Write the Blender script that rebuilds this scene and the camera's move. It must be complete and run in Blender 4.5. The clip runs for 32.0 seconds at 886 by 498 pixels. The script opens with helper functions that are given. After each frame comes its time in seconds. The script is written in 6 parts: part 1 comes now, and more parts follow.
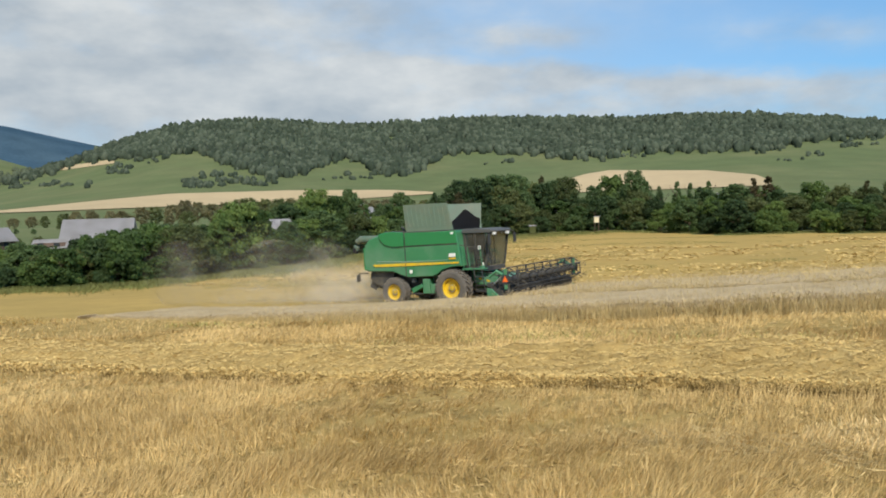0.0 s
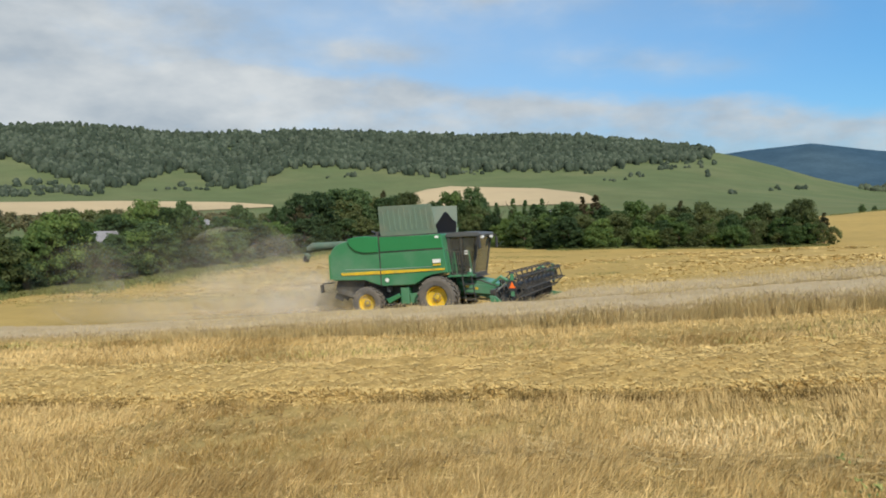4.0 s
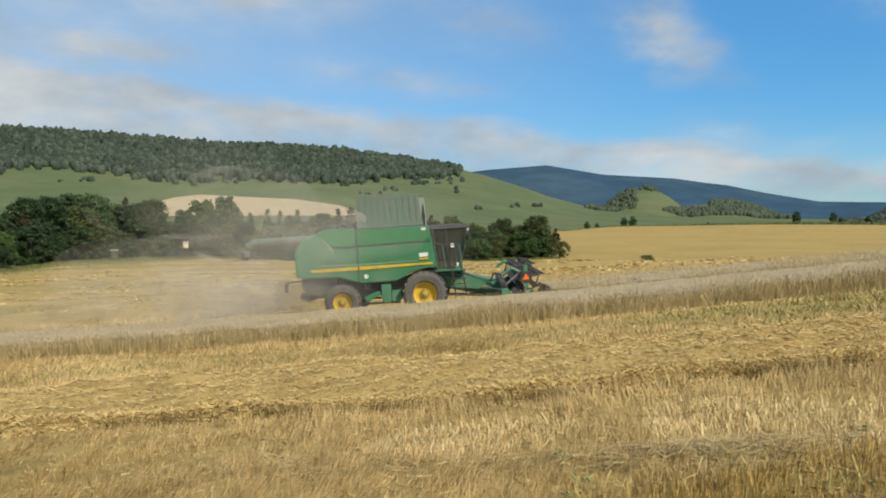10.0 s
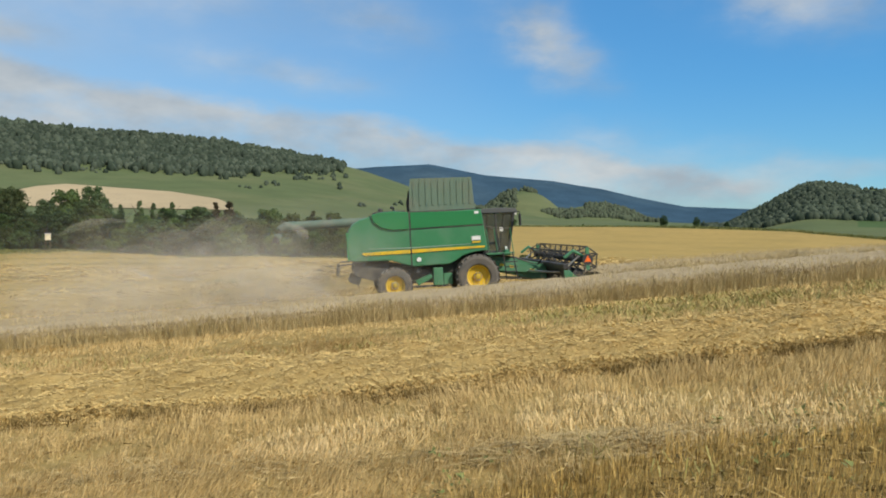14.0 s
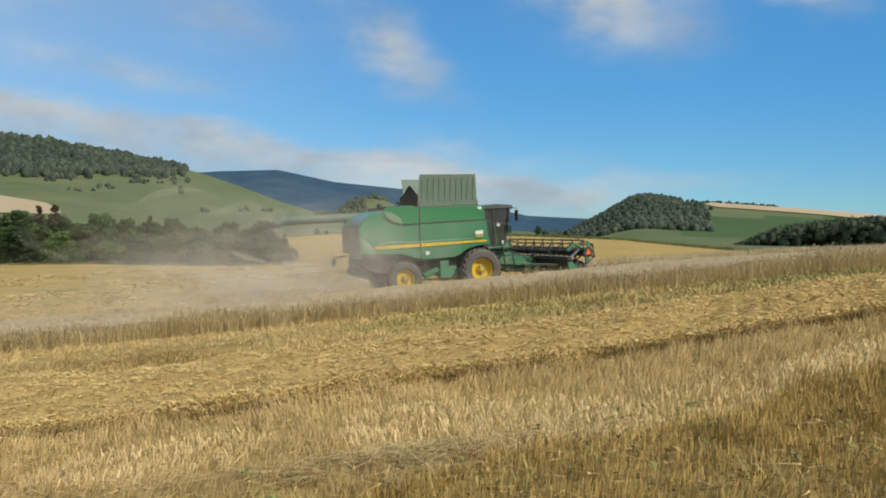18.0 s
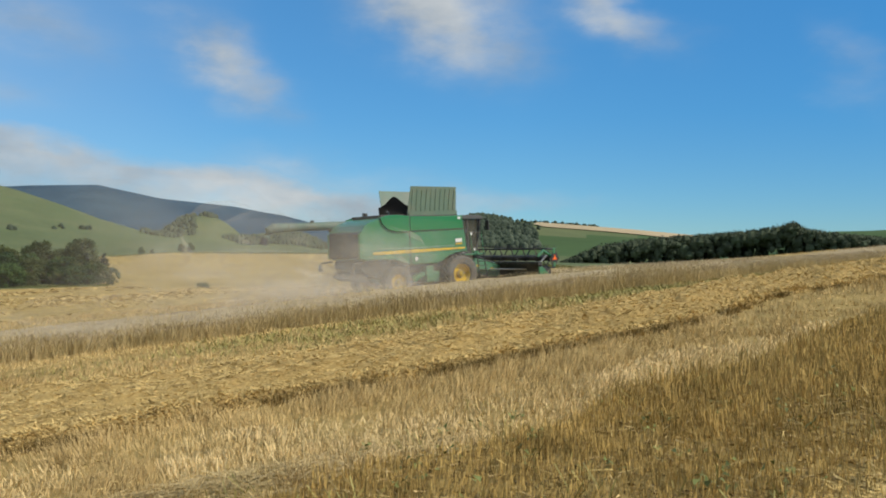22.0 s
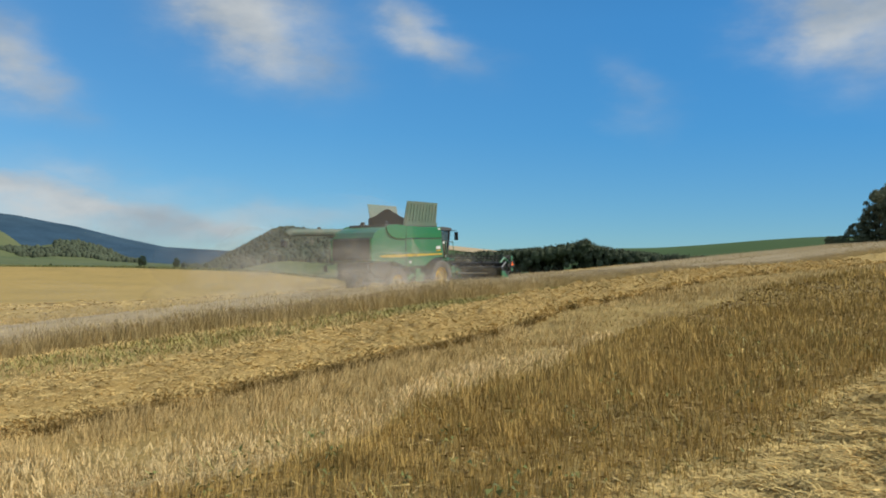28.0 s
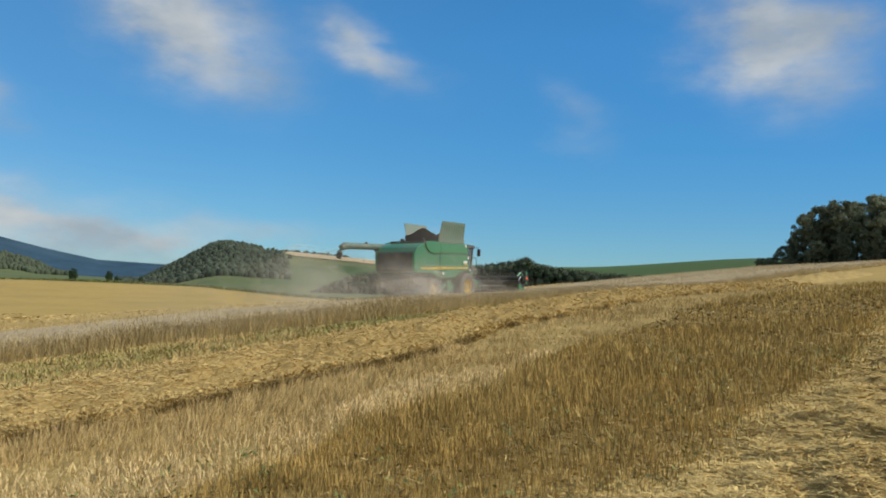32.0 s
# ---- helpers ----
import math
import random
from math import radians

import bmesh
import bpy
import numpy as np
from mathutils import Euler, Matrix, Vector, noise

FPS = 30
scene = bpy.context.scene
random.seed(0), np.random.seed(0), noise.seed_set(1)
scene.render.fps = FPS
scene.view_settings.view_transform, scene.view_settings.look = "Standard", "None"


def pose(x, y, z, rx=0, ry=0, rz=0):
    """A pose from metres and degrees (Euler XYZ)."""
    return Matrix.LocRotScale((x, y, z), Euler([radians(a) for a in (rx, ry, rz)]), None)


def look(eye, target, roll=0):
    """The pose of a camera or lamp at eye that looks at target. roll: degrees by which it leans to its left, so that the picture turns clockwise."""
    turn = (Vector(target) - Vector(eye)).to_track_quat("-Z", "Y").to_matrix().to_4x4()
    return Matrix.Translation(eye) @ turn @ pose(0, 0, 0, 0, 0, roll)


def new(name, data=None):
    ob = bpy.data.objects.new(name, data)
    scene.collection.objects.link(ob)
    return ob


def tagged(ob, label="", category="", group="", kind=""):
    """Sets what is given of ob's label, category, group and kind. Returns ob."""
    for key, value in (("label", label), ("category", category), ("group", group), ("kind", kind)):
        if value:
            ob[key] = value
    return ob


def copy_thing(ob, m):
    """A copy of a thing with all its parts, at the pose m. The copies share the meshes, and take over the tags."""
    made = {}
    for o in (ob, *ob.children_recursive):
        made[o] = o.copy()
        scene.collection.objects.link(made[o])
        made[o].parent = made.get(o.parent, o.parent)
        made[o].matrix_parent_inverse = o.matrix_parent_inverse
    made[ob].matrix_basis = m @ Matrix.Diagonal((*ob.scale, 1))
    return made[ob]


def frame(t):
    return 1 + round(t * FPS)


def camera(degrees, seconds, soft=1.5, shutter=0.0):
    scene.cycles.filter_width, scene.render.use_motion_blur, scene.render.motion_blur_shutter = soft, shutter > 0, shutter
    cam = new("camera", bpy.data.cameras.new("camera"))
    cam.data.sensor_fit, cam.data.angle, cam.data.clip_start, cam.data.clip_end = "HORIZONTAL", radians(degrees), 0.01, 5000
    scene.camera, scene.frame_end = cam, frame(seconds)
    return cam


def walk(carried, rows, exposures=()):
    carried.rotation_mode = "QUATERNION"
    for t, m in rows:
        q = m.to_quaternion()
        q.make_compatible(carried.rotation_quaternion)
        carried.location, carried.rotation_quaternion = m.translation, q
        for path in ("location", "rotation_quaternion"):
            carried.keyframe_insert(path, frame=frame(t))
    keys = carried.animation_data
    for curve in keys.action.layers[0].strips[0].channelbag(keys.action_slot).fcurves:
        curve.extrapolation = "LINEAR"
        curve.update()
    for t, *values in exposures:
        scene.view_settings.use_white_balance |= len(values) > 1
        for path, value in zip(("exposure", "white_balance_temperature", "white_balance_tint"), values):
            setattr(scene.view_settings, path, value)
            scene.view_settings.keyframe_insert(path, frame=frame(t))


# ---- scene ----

# ---- camera: hand-held on one spot, panning after the machine ----
EYE = 1.65


def aim(x, y, bearing, tilt, lean):
    """Pose of the camera: bearing clockwise from +y, tilt upwards, lean to its left, in degrees."""
    b, e = radians(bearing), radians(tilt)
    eye = Vector((x, y, EYE))
    way = Vector((math.sin(b) * math.cos(e), math.cos(b) * math.cos(e), math.sin(e)))
    return look(eye, eye + way * 10, lean)


EXPO = [(0, 0.0), (4, -0.03), (9, -0.11), (13, -0.14), (20, -0.18), (25, -0.22), (32, -0.24)]
cam = camera(59.23, 32.0, soft=1.88)
scene.cycles.transparent_max_bounces = 48
walk(cam, [(t, aim(*p)) for t, *p in (
    (0, -0.00, -0.00, 0.00, -2.47, -1.80), (0.5, -0.01, -0.03, 0.70, -2.35, -1.82), (1, -0.01, -0.04, 1.99, -2.49, -2.07), (1.5, -0.00, -0.03, 3.34, -2.28, -2.23),
    (2, 0.00, -0.02, 5.34, -3.03, -1.64), (2.5, 0.02, -0.00, 6.48, -2.03, -2.22), (3, 0.05, 0.03, 8.65, -2.48, -1.11), (3.5, 0.06, 0.05, 10.46, -2.10, -1.02),
    (4, 0.07, 0.04, 11.59, -1.73, -1.25), (4.5, 0.08, 0.02, 12.93, -1.37, -1.34), (6.5, 0.09, 0.03, 17.59, -2.29, -0.79), (7, 0.10, 0.04, 19.17, -2.04, -0.59),
    (7.5, 0.12, 0.05, 20.75, -1.66, -0.67), (8, 0.13, 0.05, 22.38, -1.55, -0.93), (8.5, 0.16, 0.06, 23.98, -1.35, -0.73), (9, 0.18, 0.06, 25.67, -1.34, -0.50),
    (9.5, 0.20, 0.06, 27.13, -1.18, -0.63), (10, 0.21, 0.07, 29.39, -1.14, -0.45), (10.5, 0.23, 0.08, 30.82, -1.63, 0.07), (11, 0.24, 0.08, 31.95, -1.96, 0.15),
    (11.5, 0.25, 0.08, 32.68, -1.50, 0.12), (12, 0.26, 0.08, 33.51, -1.59, 0.30), (12.5, 0.26, 0.09, 34.47, -1.51, 0.38), (13, 0.27, 0.09, 35.71, -1.37, 0.65),
    (13.5, 0.25, 0.07, 36.66, -1.51, 0.91), (14, 0.27, 0.08, 38.00, -1.30, 0.64), (14.5, 0.29, 0.07, 39.31, -1.52, 0.32), (16.5, 0.47, 0.06, 43.37, -1.06, 1.44),
    (17, 0.55, 0.09, 45.82, -0.94, 1.26), (17.5, 0.57, 0.08, 47.55, -0.76, 0.89), (18, 0.59, 0.08, 49.03, -0.61, 0.91), (18.5, 0.61, 0.06, 50.25, -0.95, 0.46),
    (19, 0.61, 0.06, 50.85, -0.78, 0.02), (19.5, 0.62, 0.06, 51.70, -0.45, 0.07), (20, 0.63, 0.04, 53.72, 0.14, 0.13), (20.5, 0.64, 0.04, 55.87, 0.15, 0.11),
    (21, 0.65, 0.03, 57.69, 0.38, 0.26), (21.5, 0.68, 0.03, 59.53, 0.70, 0.27), (22, 0.67, 0.04, 60.96, 0.93, 0.65), (22.5, 0.68, 0.04, 61.42, 0.93, 0.73),
    (23, 0.68, 0.04, 62.75, 1.18, 0.50), (23.5, 0.69, 0.04, 64.22, 1.52, 0.39), (24, 0.70, 0.04, 65.75, 1.96, 0.17), (24.5, 0.72, 0.04, 67.20, 1.73, 0.22),
    (25, 0.71, 0.04, 68.72, 1.28, 0.02), (25.5, 0.74, 0.03, 70.38, 1.76, -0.07), (27.5, 0.77, -0.01, 73.81, 1.98, 0.64), (28, 0.80, -0.00, 74.79, 2.13, 0.67),
    (28.5, 0.80, -0.01, 76.13, 2.55, 0.88), (29, 0.81, -0.01, 76.70, 2.69, 0.72), (29.5, 0.82, -0.02, 77.15, 2.93, 0.81), (30, 0.81, -0.02, 77.36, 2.77, 0.88),
    (30.5, 0.81, -0.02, 78.12, 3.01, 0.96), (31, 0.82, -0.03, 78.92, 3.24, 1.07), (31.5, 0.82, -0.03, 78.94, 3.20, 1.22), (32, 0.83, -0.02, 79.04, 3.44, 1.26))],
    exposures=EXPO)

# ---- sky, sun ----
SUN_BEARING, SUN_HEIGHT = 168.0, 44.0


def make_world():
    w = bpy.data.worlds.new("world")
    scene.world = w
    w.use_nodes = True
    nt = w.node_tree
    nt.nodes.clear()
    N = nt.nodes.new
    L = nt.links.new

    def val(v):
        n = N("ShaderNodeValue")
        n.outputs[0].default_value = v
        return n.outputs[0]

    def mt(op, a, b=0.0, c=0.0, clamp=False):
        n = N("ShaderNodeMath")
        n.operation, n.use_clamp = op, clamp
        for i, q in enumerate((a, b, c)):
            if isinstance(q, (int, float)):
                n.inputs[i].default_value = q
            else:
                L(q, n.inputs[i])
        return n.outputs[0]

    sky = N("ShaderNodeTexSky")
    sky.sky_type, sky.sun_disc = "NISHITA", False
    sky.sun_elevation, sky.sun_rotation = radians(SUN_HEIGHT), radians(SUN_BEARING)
    sky.air_density, sky.dust_density, sky.ozone_density, sky.altitude = 1.0, 0.0, 2.0, 900
    co = N("ShaderNodeTexCoord")
    sep = N("ShaderNodeSeparateXYZ")
    L(co.outputs["Generated"], sep.inputs[0])
    x, y, z = sep.outputs
    az = mt("MULTIPLY", mt("ARCTAN2", x, y), 57.2958)
    el = mt("MULTIPLY", mt("ARCSINE", z), 57.2958)
    # ragged edges: the clouds' place is stirred by two sizes of noise
    flat = N("ShaderNodeCombineXYZ")
    L(mt("MULTIPLY", az, 0.1), flat.inputs[0])
    L(mt("MULTIPLY", el, 0.2), flat.inputs[1])

    def noise_out(scale, detail, off):
        n = N("ShaderNodeTexNoise")
        n.inputs["Scale"].default_value, n.inputs["Detail"].default_value = scale, detail
        n.inputs["Roughness"].default_value = 0.55
        m = N("ShaderNodeVectorMath")
        m.operation = "ADD"
        m.inputs[1].default_value = (off, off * 0.7, 0)
        L(flat.outputs[0], m.inputs[0])
        L(m.outputs[0], n.inputs["Vector"])
        return n.outputs["Fac"]

    n1, n2, n3 = noise_out(1.1, 5, 3.1), noise_out(1.1, 5, 17.3), noise_out(2.6, 6, 7.7)
    azs = mt("ADD", az, mt("MULTIPLY", mt("SUBTRACT", n1, 0.5), 9.0))
    els = mt("ADD", el, mt("MULTIPLY", mt("SUBTRACT", n2, 0.5), 4.0))

    def blob(a, e, wa, we, amount, lean=0.0):
        """A soft cloud at a bearing and height, with half-widths in degrees."""
        da = mt("SUBTRACT", azs, a)
        de = mt("SUBTRACT", mt("SUBTRACT", els, e), mt("MULTIPLY", da, lean))
        q = mt("ADD", mt("POWER", mt("ABSOLUTE", mt("DIVIDE", da, wa)), 2.0), mt("POWER", mt("ABSOLUTE", mt("DIVIDE", de, we)), 2.0))
        return mt("MULTIPLY", mt("EXPONENT", mt("MULTIPLY", q, -1.0)), amount)

    total = val(0.0)
    for b in CLOUDS:
        total = mt("ADD", total, blob(*b))
    # the low bank that sinks to the right, with a sharp upper rim
    top = mt("SUBTRACT", 11.4, mt("MULTIPLY", mt("POWER", mt("MAXIMUM", mt("ADD", azs, 5.0), 0.0), 1.55), 0.0105))
    up = mt("SUBTRACT", top, els)
    rim = mt("MULTIPLY", up, 0.75, clamp=True)
    body = mt("SUBTRACT", 1.1, mt("MULTIPLY", up, 0.085), clamp=True)
    side = mt("MULTIPLY", mt("SUBTRACT", 72.0, az), 0.05, clamp=True)
    back = mt("MULTIPLY", mt("ADD", az, 90.0), 0.05, clamp=True)
    bank = mt("MULTIPLY", mt("MULTIPLY", mt("MULTIPLY", rim, body), mt("MULTIPLY", side, back)), 0.95)
    total = mt("ADD", total, bank)
    total = mt("MULTIPLY", total, mt("ADD", 0.35, mt("MULTIPLY", n3, 1.3)))
    cover = N("ShaderNodeMapRange")
    cover.interpolation_type = "SMOOTHSTEP"
    cover.inputs["From Min"].default_value, cover.inputs["From Max"].default_value = 0.05, 1.25
    L(total, cover.inputs["Value"])
    tone = N("ShaderNodeMix")
    tone.data_type = "RGBA"
    tone.inputs["A"].default_value = (3.55, 4.05, 4.5, 1)
    tone.inputs["B"].default_value = (5.65, 5.9, 5.95, 1)
    L(mt("MULTIPLY", mt("SUBTRACT", n1, 0.38), 3.6, clamp=True), tone.inputs["Factor"])
    mix = N("ShaderNodeMix")
    mix.data_type = "RGBA"
    L(mt("MULTIPLY", cover.outputs["Result"], 0.93), mix.inputs["Factor"])
    hue = N("ShaderNodeHueSaturation")
    hue.inputs["Saturation"].default_value, hue.inputs["Value"].default_value = 1.04, 1.33
    blue = N("ShaderNodeMix")
    blue.data_type, blue.blend_type = "RGBA", "MULTIPLY"
    blue.inputs["Factor"].default_value = 1.0
    low = N("ShaderNodeMix")
    low.data_type = "RGBA"
    low.inputs["A"].default_value, low.inputs["B"].default_value = (0.40, 0.575, 0.69, 1), (0.61, 0.92, 1.05, 1)
    L(mt("MULTIPLY", z, 3.2, clamp=True), low.inputs["Factor"])
    deep = N("ShaderNodeMix")
    deep.data_type, deep.blend_type = "RGBA", "MULTIPLY"
    L(low.outputs["Result"], deep.inputs["A"])
    deep.inputs["B"].default_value = (0.72, 0.98, 1.06, 1)
    L(mt("MULTIPLY", mt("MULTIPLY", mt("SUBTRACT", az, 5.0), 0.012, clamp=True), mt("MULTIPLY", z, 5.5, clamp=True)), deep.inputs["Factor"])
    far = N("ShaderNodeMix")
    far.data_type, far.blend_type = "RGBA", "MULTIPLY"
    L(deep.outputs["Result"], far.inputs["A"])
    far.inputs["B"].default_value = (0.68, 0.71, 0.76, 1)
    L(mt("MULTIPLY", mt("SUBTRACT", az, 66.0), 0.022, clamp=True), far.inputs["Factor"])
    L(far.outputs["Result"], blue.inputs["B"])
    L(sky.outputs[0], blue.inputs["A"])
    L(blue.outputs["Result"], hue.inputs["Color"])
    # a thin milky veil towards the cloudy side
    veil = N("ShaderNodeMix")
    veil.data_type = "RGBA"
    veil.inputs["B"].default_value = (4.3, 5.2, 5.9, 1)
    L(mt("MULTIPLY", mt("MULTIPLY", mt("SUBTRACT", 48.0, az), 0.013, clamp=True), 0.75), veil.inputs["Factor"])
    L(hue.outputs[0], veil.inputs["A"])
    L(veil.outputs["Result"], mix.inputs["A"])
    L(tone.outputs["Result"], mix.inputs["B"])
    bg = N("ShaderNodeBackground")
    bg.inputs["Strength"].default_value = SKY_STRENGTH
    L(mix.outputs["Result"], bg.inputs["Color"])
    out = N("ShaderNodeOutputWorld")
    L(bg.outputs[0], out.inputs["Surface"])


SKY_STRENGTH = 0.12
# bearing, height, half-width, half-height, amount, slant
CLOUDS = [(0, 17, 36, 8, 0.42, 0), (-24, 14, 17, 7, 1.0, 0), (-8, 10, 12, 3.5, 0.5, 0), (7, 12.4, 3.5, 1.0, 0.55, 0), (27, 11, 7, 1.2, 0.42, -0.1), (16, 17, 7, 1.6, 0.7, 0),
          (45.5, 13.4, 3.8, 2.6, 0.85, -0.5), (33, 15, 5, 2.0, 0.4, -0.3), (60.5, 17.8, 6.4, 3.8, 1.15, -0.3), (73.3, 17.6, 4.2, 2.4, 0.85, -0.45),
          (88.5, 13.0, 3.2, 3.0, 0.4, -0.5), (102.0, 17.6, 6.2, 4.4, 1.1, -0.25), (64, 4.3, 9, 1.0, 0.5, 0), (52, 6.0, 9, 1.7, 0.5, -0.1)]
make_world()
sun = new("sun", bpy.data.lights.new("sun", "SUN"))
sun.data.energy, sun.data.angle, sun.data.color = 4.7, radians(0.53), (1.0, 0.92, 0.79)
sb, se = radians(SUN_BEARING), radians(SUN_HEIGHT)
sun.matrix_world = look((math.sin(sb) * math.cos(se) * 60, math.cos(sb) * math.cos(se) * 60, math.sin(se) * 60), (0, 0, 0))

# ---- materials ----
def material(name, color=(0.5, 0.5, 0.5), rough=0.7, metal=0.0, vary=0.25, scale=3.0, bump=0.0, bump_scale=40.0, per_object=0.0, per_island=0.0, stain=None, stain_scale=0.6, spec=0.5, coat=0.0, alt=None, island_alt=None):
    """A node material: base colour with two sizes of variation, stains, bump and a share of chance per piece."""
    m = bpy.data.materials.new(name)
    m.use_nodes = True
    nt = m.node_tree
    bs = nt.nodes["Principled BSDF"]
    bs.inputs["Roughness"].default_value, bs.inputs["Metallic"].default_value = rough, metal
    bs.inputs["Specular IOR Level"].default_value = spec
    bs.inputs["Coat Weight"].default_value = coat
    co = nt.nodes.new("ShaderNodeTexCoord")

    def noise_tex(sc, detail=4):
        n = nt.nodes.new("ShaderNodeTexNoise")
        n.inputs["Scale"].default_value, n.inputs["Detail"].default_value = sc, detail
        nt.links.new(co.outputs["Object"], n.inputs["Vector"])
        return n.outputs["Fac"]

    def mth(op, a, b):
        n = nt.nodes.new("ShaderNodeMath")
        n.operation = op
        for i, q in enumerate((a, b)):
            if isinstance(q, (int, float)):
                n.inputs[i].default_value = q
            else:
                nt.links.new(q, n.inputs[i])
        return n.outputs[0]

    f = mth("ADD", mth("MULTIPLY", mth("SUBTRACT", noise_tex(scale), 0.5), vary * 2.0), mth("MULTIPLY", mth("SUBTRACT", noise_tex(scale * 9.0), 0.5), vary * 1.2))
    if per_object:
        info = nt.nodes.new("ShaderNodeObjectInfo")
        f = mth("ADD", f, mth("MULTIPLY", mth("SUBTRACT", info.outputs["Random"], 0.5), per_object * 2))
    if per_island:
        geo = nt.nodes.new("ShaderNodeNewGeometry")
        f = mth("ADD", f, mth("MULTIPLY", mth("SUBTRACT", geo.outputs["Random Per Island"], 0.5), per_island * 2))
    f = mth("ADD", f, 1.0)
    vm = nt.nodes.new("ShaderNodeVectorMath")
    vm.operation = "SCALE"
    nt.links.new(f, vm.inputs["Scale"])
    if stain:
        mx = nt.nodes.new("ShaderNodeMix")
        mx.data_type = "RGBA"
        mx.inputs["A"].default_value, mx.inputs["B"].default_value = (*color, 1), (*stain, 1)
        mr = nt.nodes.new("ShaderNodeMapRange")
        mr.inputs["From Min"].default_value, mr.inputs["From Max"].default_value = 0.42, 0.68
        nt.links.new(noise_tex(stain_scale, 6), mr.inputs["Value"])
        nt.links.new(mr.outputs["Result"], mx.inputs["Factor"])
        nt.links.new(mx.outputs["Result"], vm.inputs[0])
    elif alt:
        mx, chance = nt.nodes.new("ShaderNodeMix"), nt.nodes.new("ShaderNodeObjectInfo")
        mx.data_type = "RGBA"
        mx.inputs["A"].default_value, mx.inputs["B"].default_value = (*color, 1), (*alt, 1)
        nt.links.new(mth("ADD", mth("MULTIPLY", chance.outputs["Random"], 1.3), mth("SUBTRACT", noise_tex(0.15, 2), 0.8)), mx.inputs["Factor"])
        nt.links.new(mx.outputs["Result"], vm.inputs[0])
    elif island_alt:
        mx, chance = nt.nodes.new("ShaderNodeMix"), nt.nodes.new("ShaderNodeNewGeometry")
        mx.data_type = "RGBA"
        mx.inputs["A"].default_value, mx.inputs["B"].default_value = (*color, 1), (*island_alt, 1)
        nt.links.new(mth("POWER", chance.outputs["Random Per Island"], 2.0), mx.inputs["Factor"])
        nt.links.new(mx.outputs["Result"], vm.inputs[0])
    else:
        vm.inputs[0].default_value = color
    nt.links.new(vm.outputs[0], bs.inputs["Base Color"])
    if bump:
        b = nt.nodes.new("ShaderNodeBump")
        b.inputs["Strength"].default_value = bump
        b.inputs["Distance"].default_value = 0.02
        nt.links.new(noise_tex(bump_scale, 5), b.inputs["Height"])
        nt.links.new(b.outputs[0], bs.inputs["Normal"])
    return m


M_FIELD = material("stubble_ground", color=(0.36, 0.26, 0.092), stain=(0.25, 0.178, 0.06), stain_scale=1.6, vary=0.35, scale=1.2, rough=0.95, bump=1.0, bump_scale=14, spec=0.1)
M_FARFIELD = material("far_stubble", color=(0.40, 0.28, 0.09), stain=(0.34, 0.245, 0.08), stain_scale=0.06, vary=0.2, scale=0.5, rough=0.95, spec=0.1)
M_MEADOW = material("meadow_grass", color=(0.108, 0.137, 0.058), stain=(0.138, 0.154, 0.069), stain_scale=0.01, vary=0.22, scale=0.03, rough=0.95, spec=0.1)
M_TAN = material("ripe_far_crop", color=(0.46, 0.36, 0.215), stain=(0.41, 0.325, 0.195), stain_scale=0.01, vary=0.08, scale=0.05, rough=0.95, spec=0.1)
M_GREEN = material("green_crop", color=(0.07, 0.115, 0.042), stain=(0.062, 0.10, 0.038), stain_scale=0.01, vary=0.1, scale=0.05, rough=0.95, spec=0.1)
# far mountains: the blue of distance haze is mixed into the wood's colour
M_MTN = material("hazy_mountain_wood", color=(0.043, 0.083, 0.122), stain=(0.056, 0.095, 0.125), stain_scale=0.002, vary=0.35, scale=0.008, rough=1.0, spec=0.0)
M_LEAF = material("leaves", color=(0.097, 0.168, 0.048), vary=0.3, scale=0.25, rough=0.65, per_island=0.25, per_object=0.35, alt=(0.155, 0.215, 0.06), spec=0.25)
M_LEAF_DARK = material("dark_leaves", color=(0.074, 0.124, 0.048), vary=0.3, scale=0.25, rough=0.65, per_island=0.25, per_object=0.3, alt=(0.11, 0.165, 0.06), spec=0.25)
M_LEAF_OLIVE = material("olive_leaves", color=(0.125, 0.16, 0.056), vary=0.25, scale=0.3, rough=0.65, per_island=0.25, per_object=0.25, alt=(0.16, 0.175, 0.065), spec=0.25)
M_LEAF_RUSSET = material("russet_leaves", color=(0.12, 0.10, 0.05), vary=0.3, scale=0.3, rough=0.7, per_island=0.3, per_object=0.2, alt=(0.09, 0.10, 0.045), spec=0.2)
M_LEAF_BROWN = material("brownish_leaves", color=(0.235, 0.215, 0.11), vary=0.3, scale=0.3, rough=0.7, per_island=0.3, per_object=0.15, spec=0.2)
# leaves of the clump on the rise, lightened to stand for haze
M_LEAF_HAZY = material("haze_paled_leaves", color=(0.21, 0.235, 0.15), vary=0.25, scale=0.4, rough=0.7, per_island=0.25, per_object=0.15, spec=0.2)
M_WOODLAND = material("woodland", color=(0.042, 0.058, 0.038), vary=0.4, scale=0.012, rough=0.9, per_island=0.14, spec=0.1, island_alt=(0.08, 0.097, 0.066))
# paler than the hill's woodland: haze over the distance is in the colour
M_FARWOOD = material("haze_lightened_trees", color=(0.075, 0.09, 0.056), vary=0.35, scale=0.05, rough=0.9, per_island=0.14, spec=0.1, island_alt=(0.08, 0.10, 0.06))


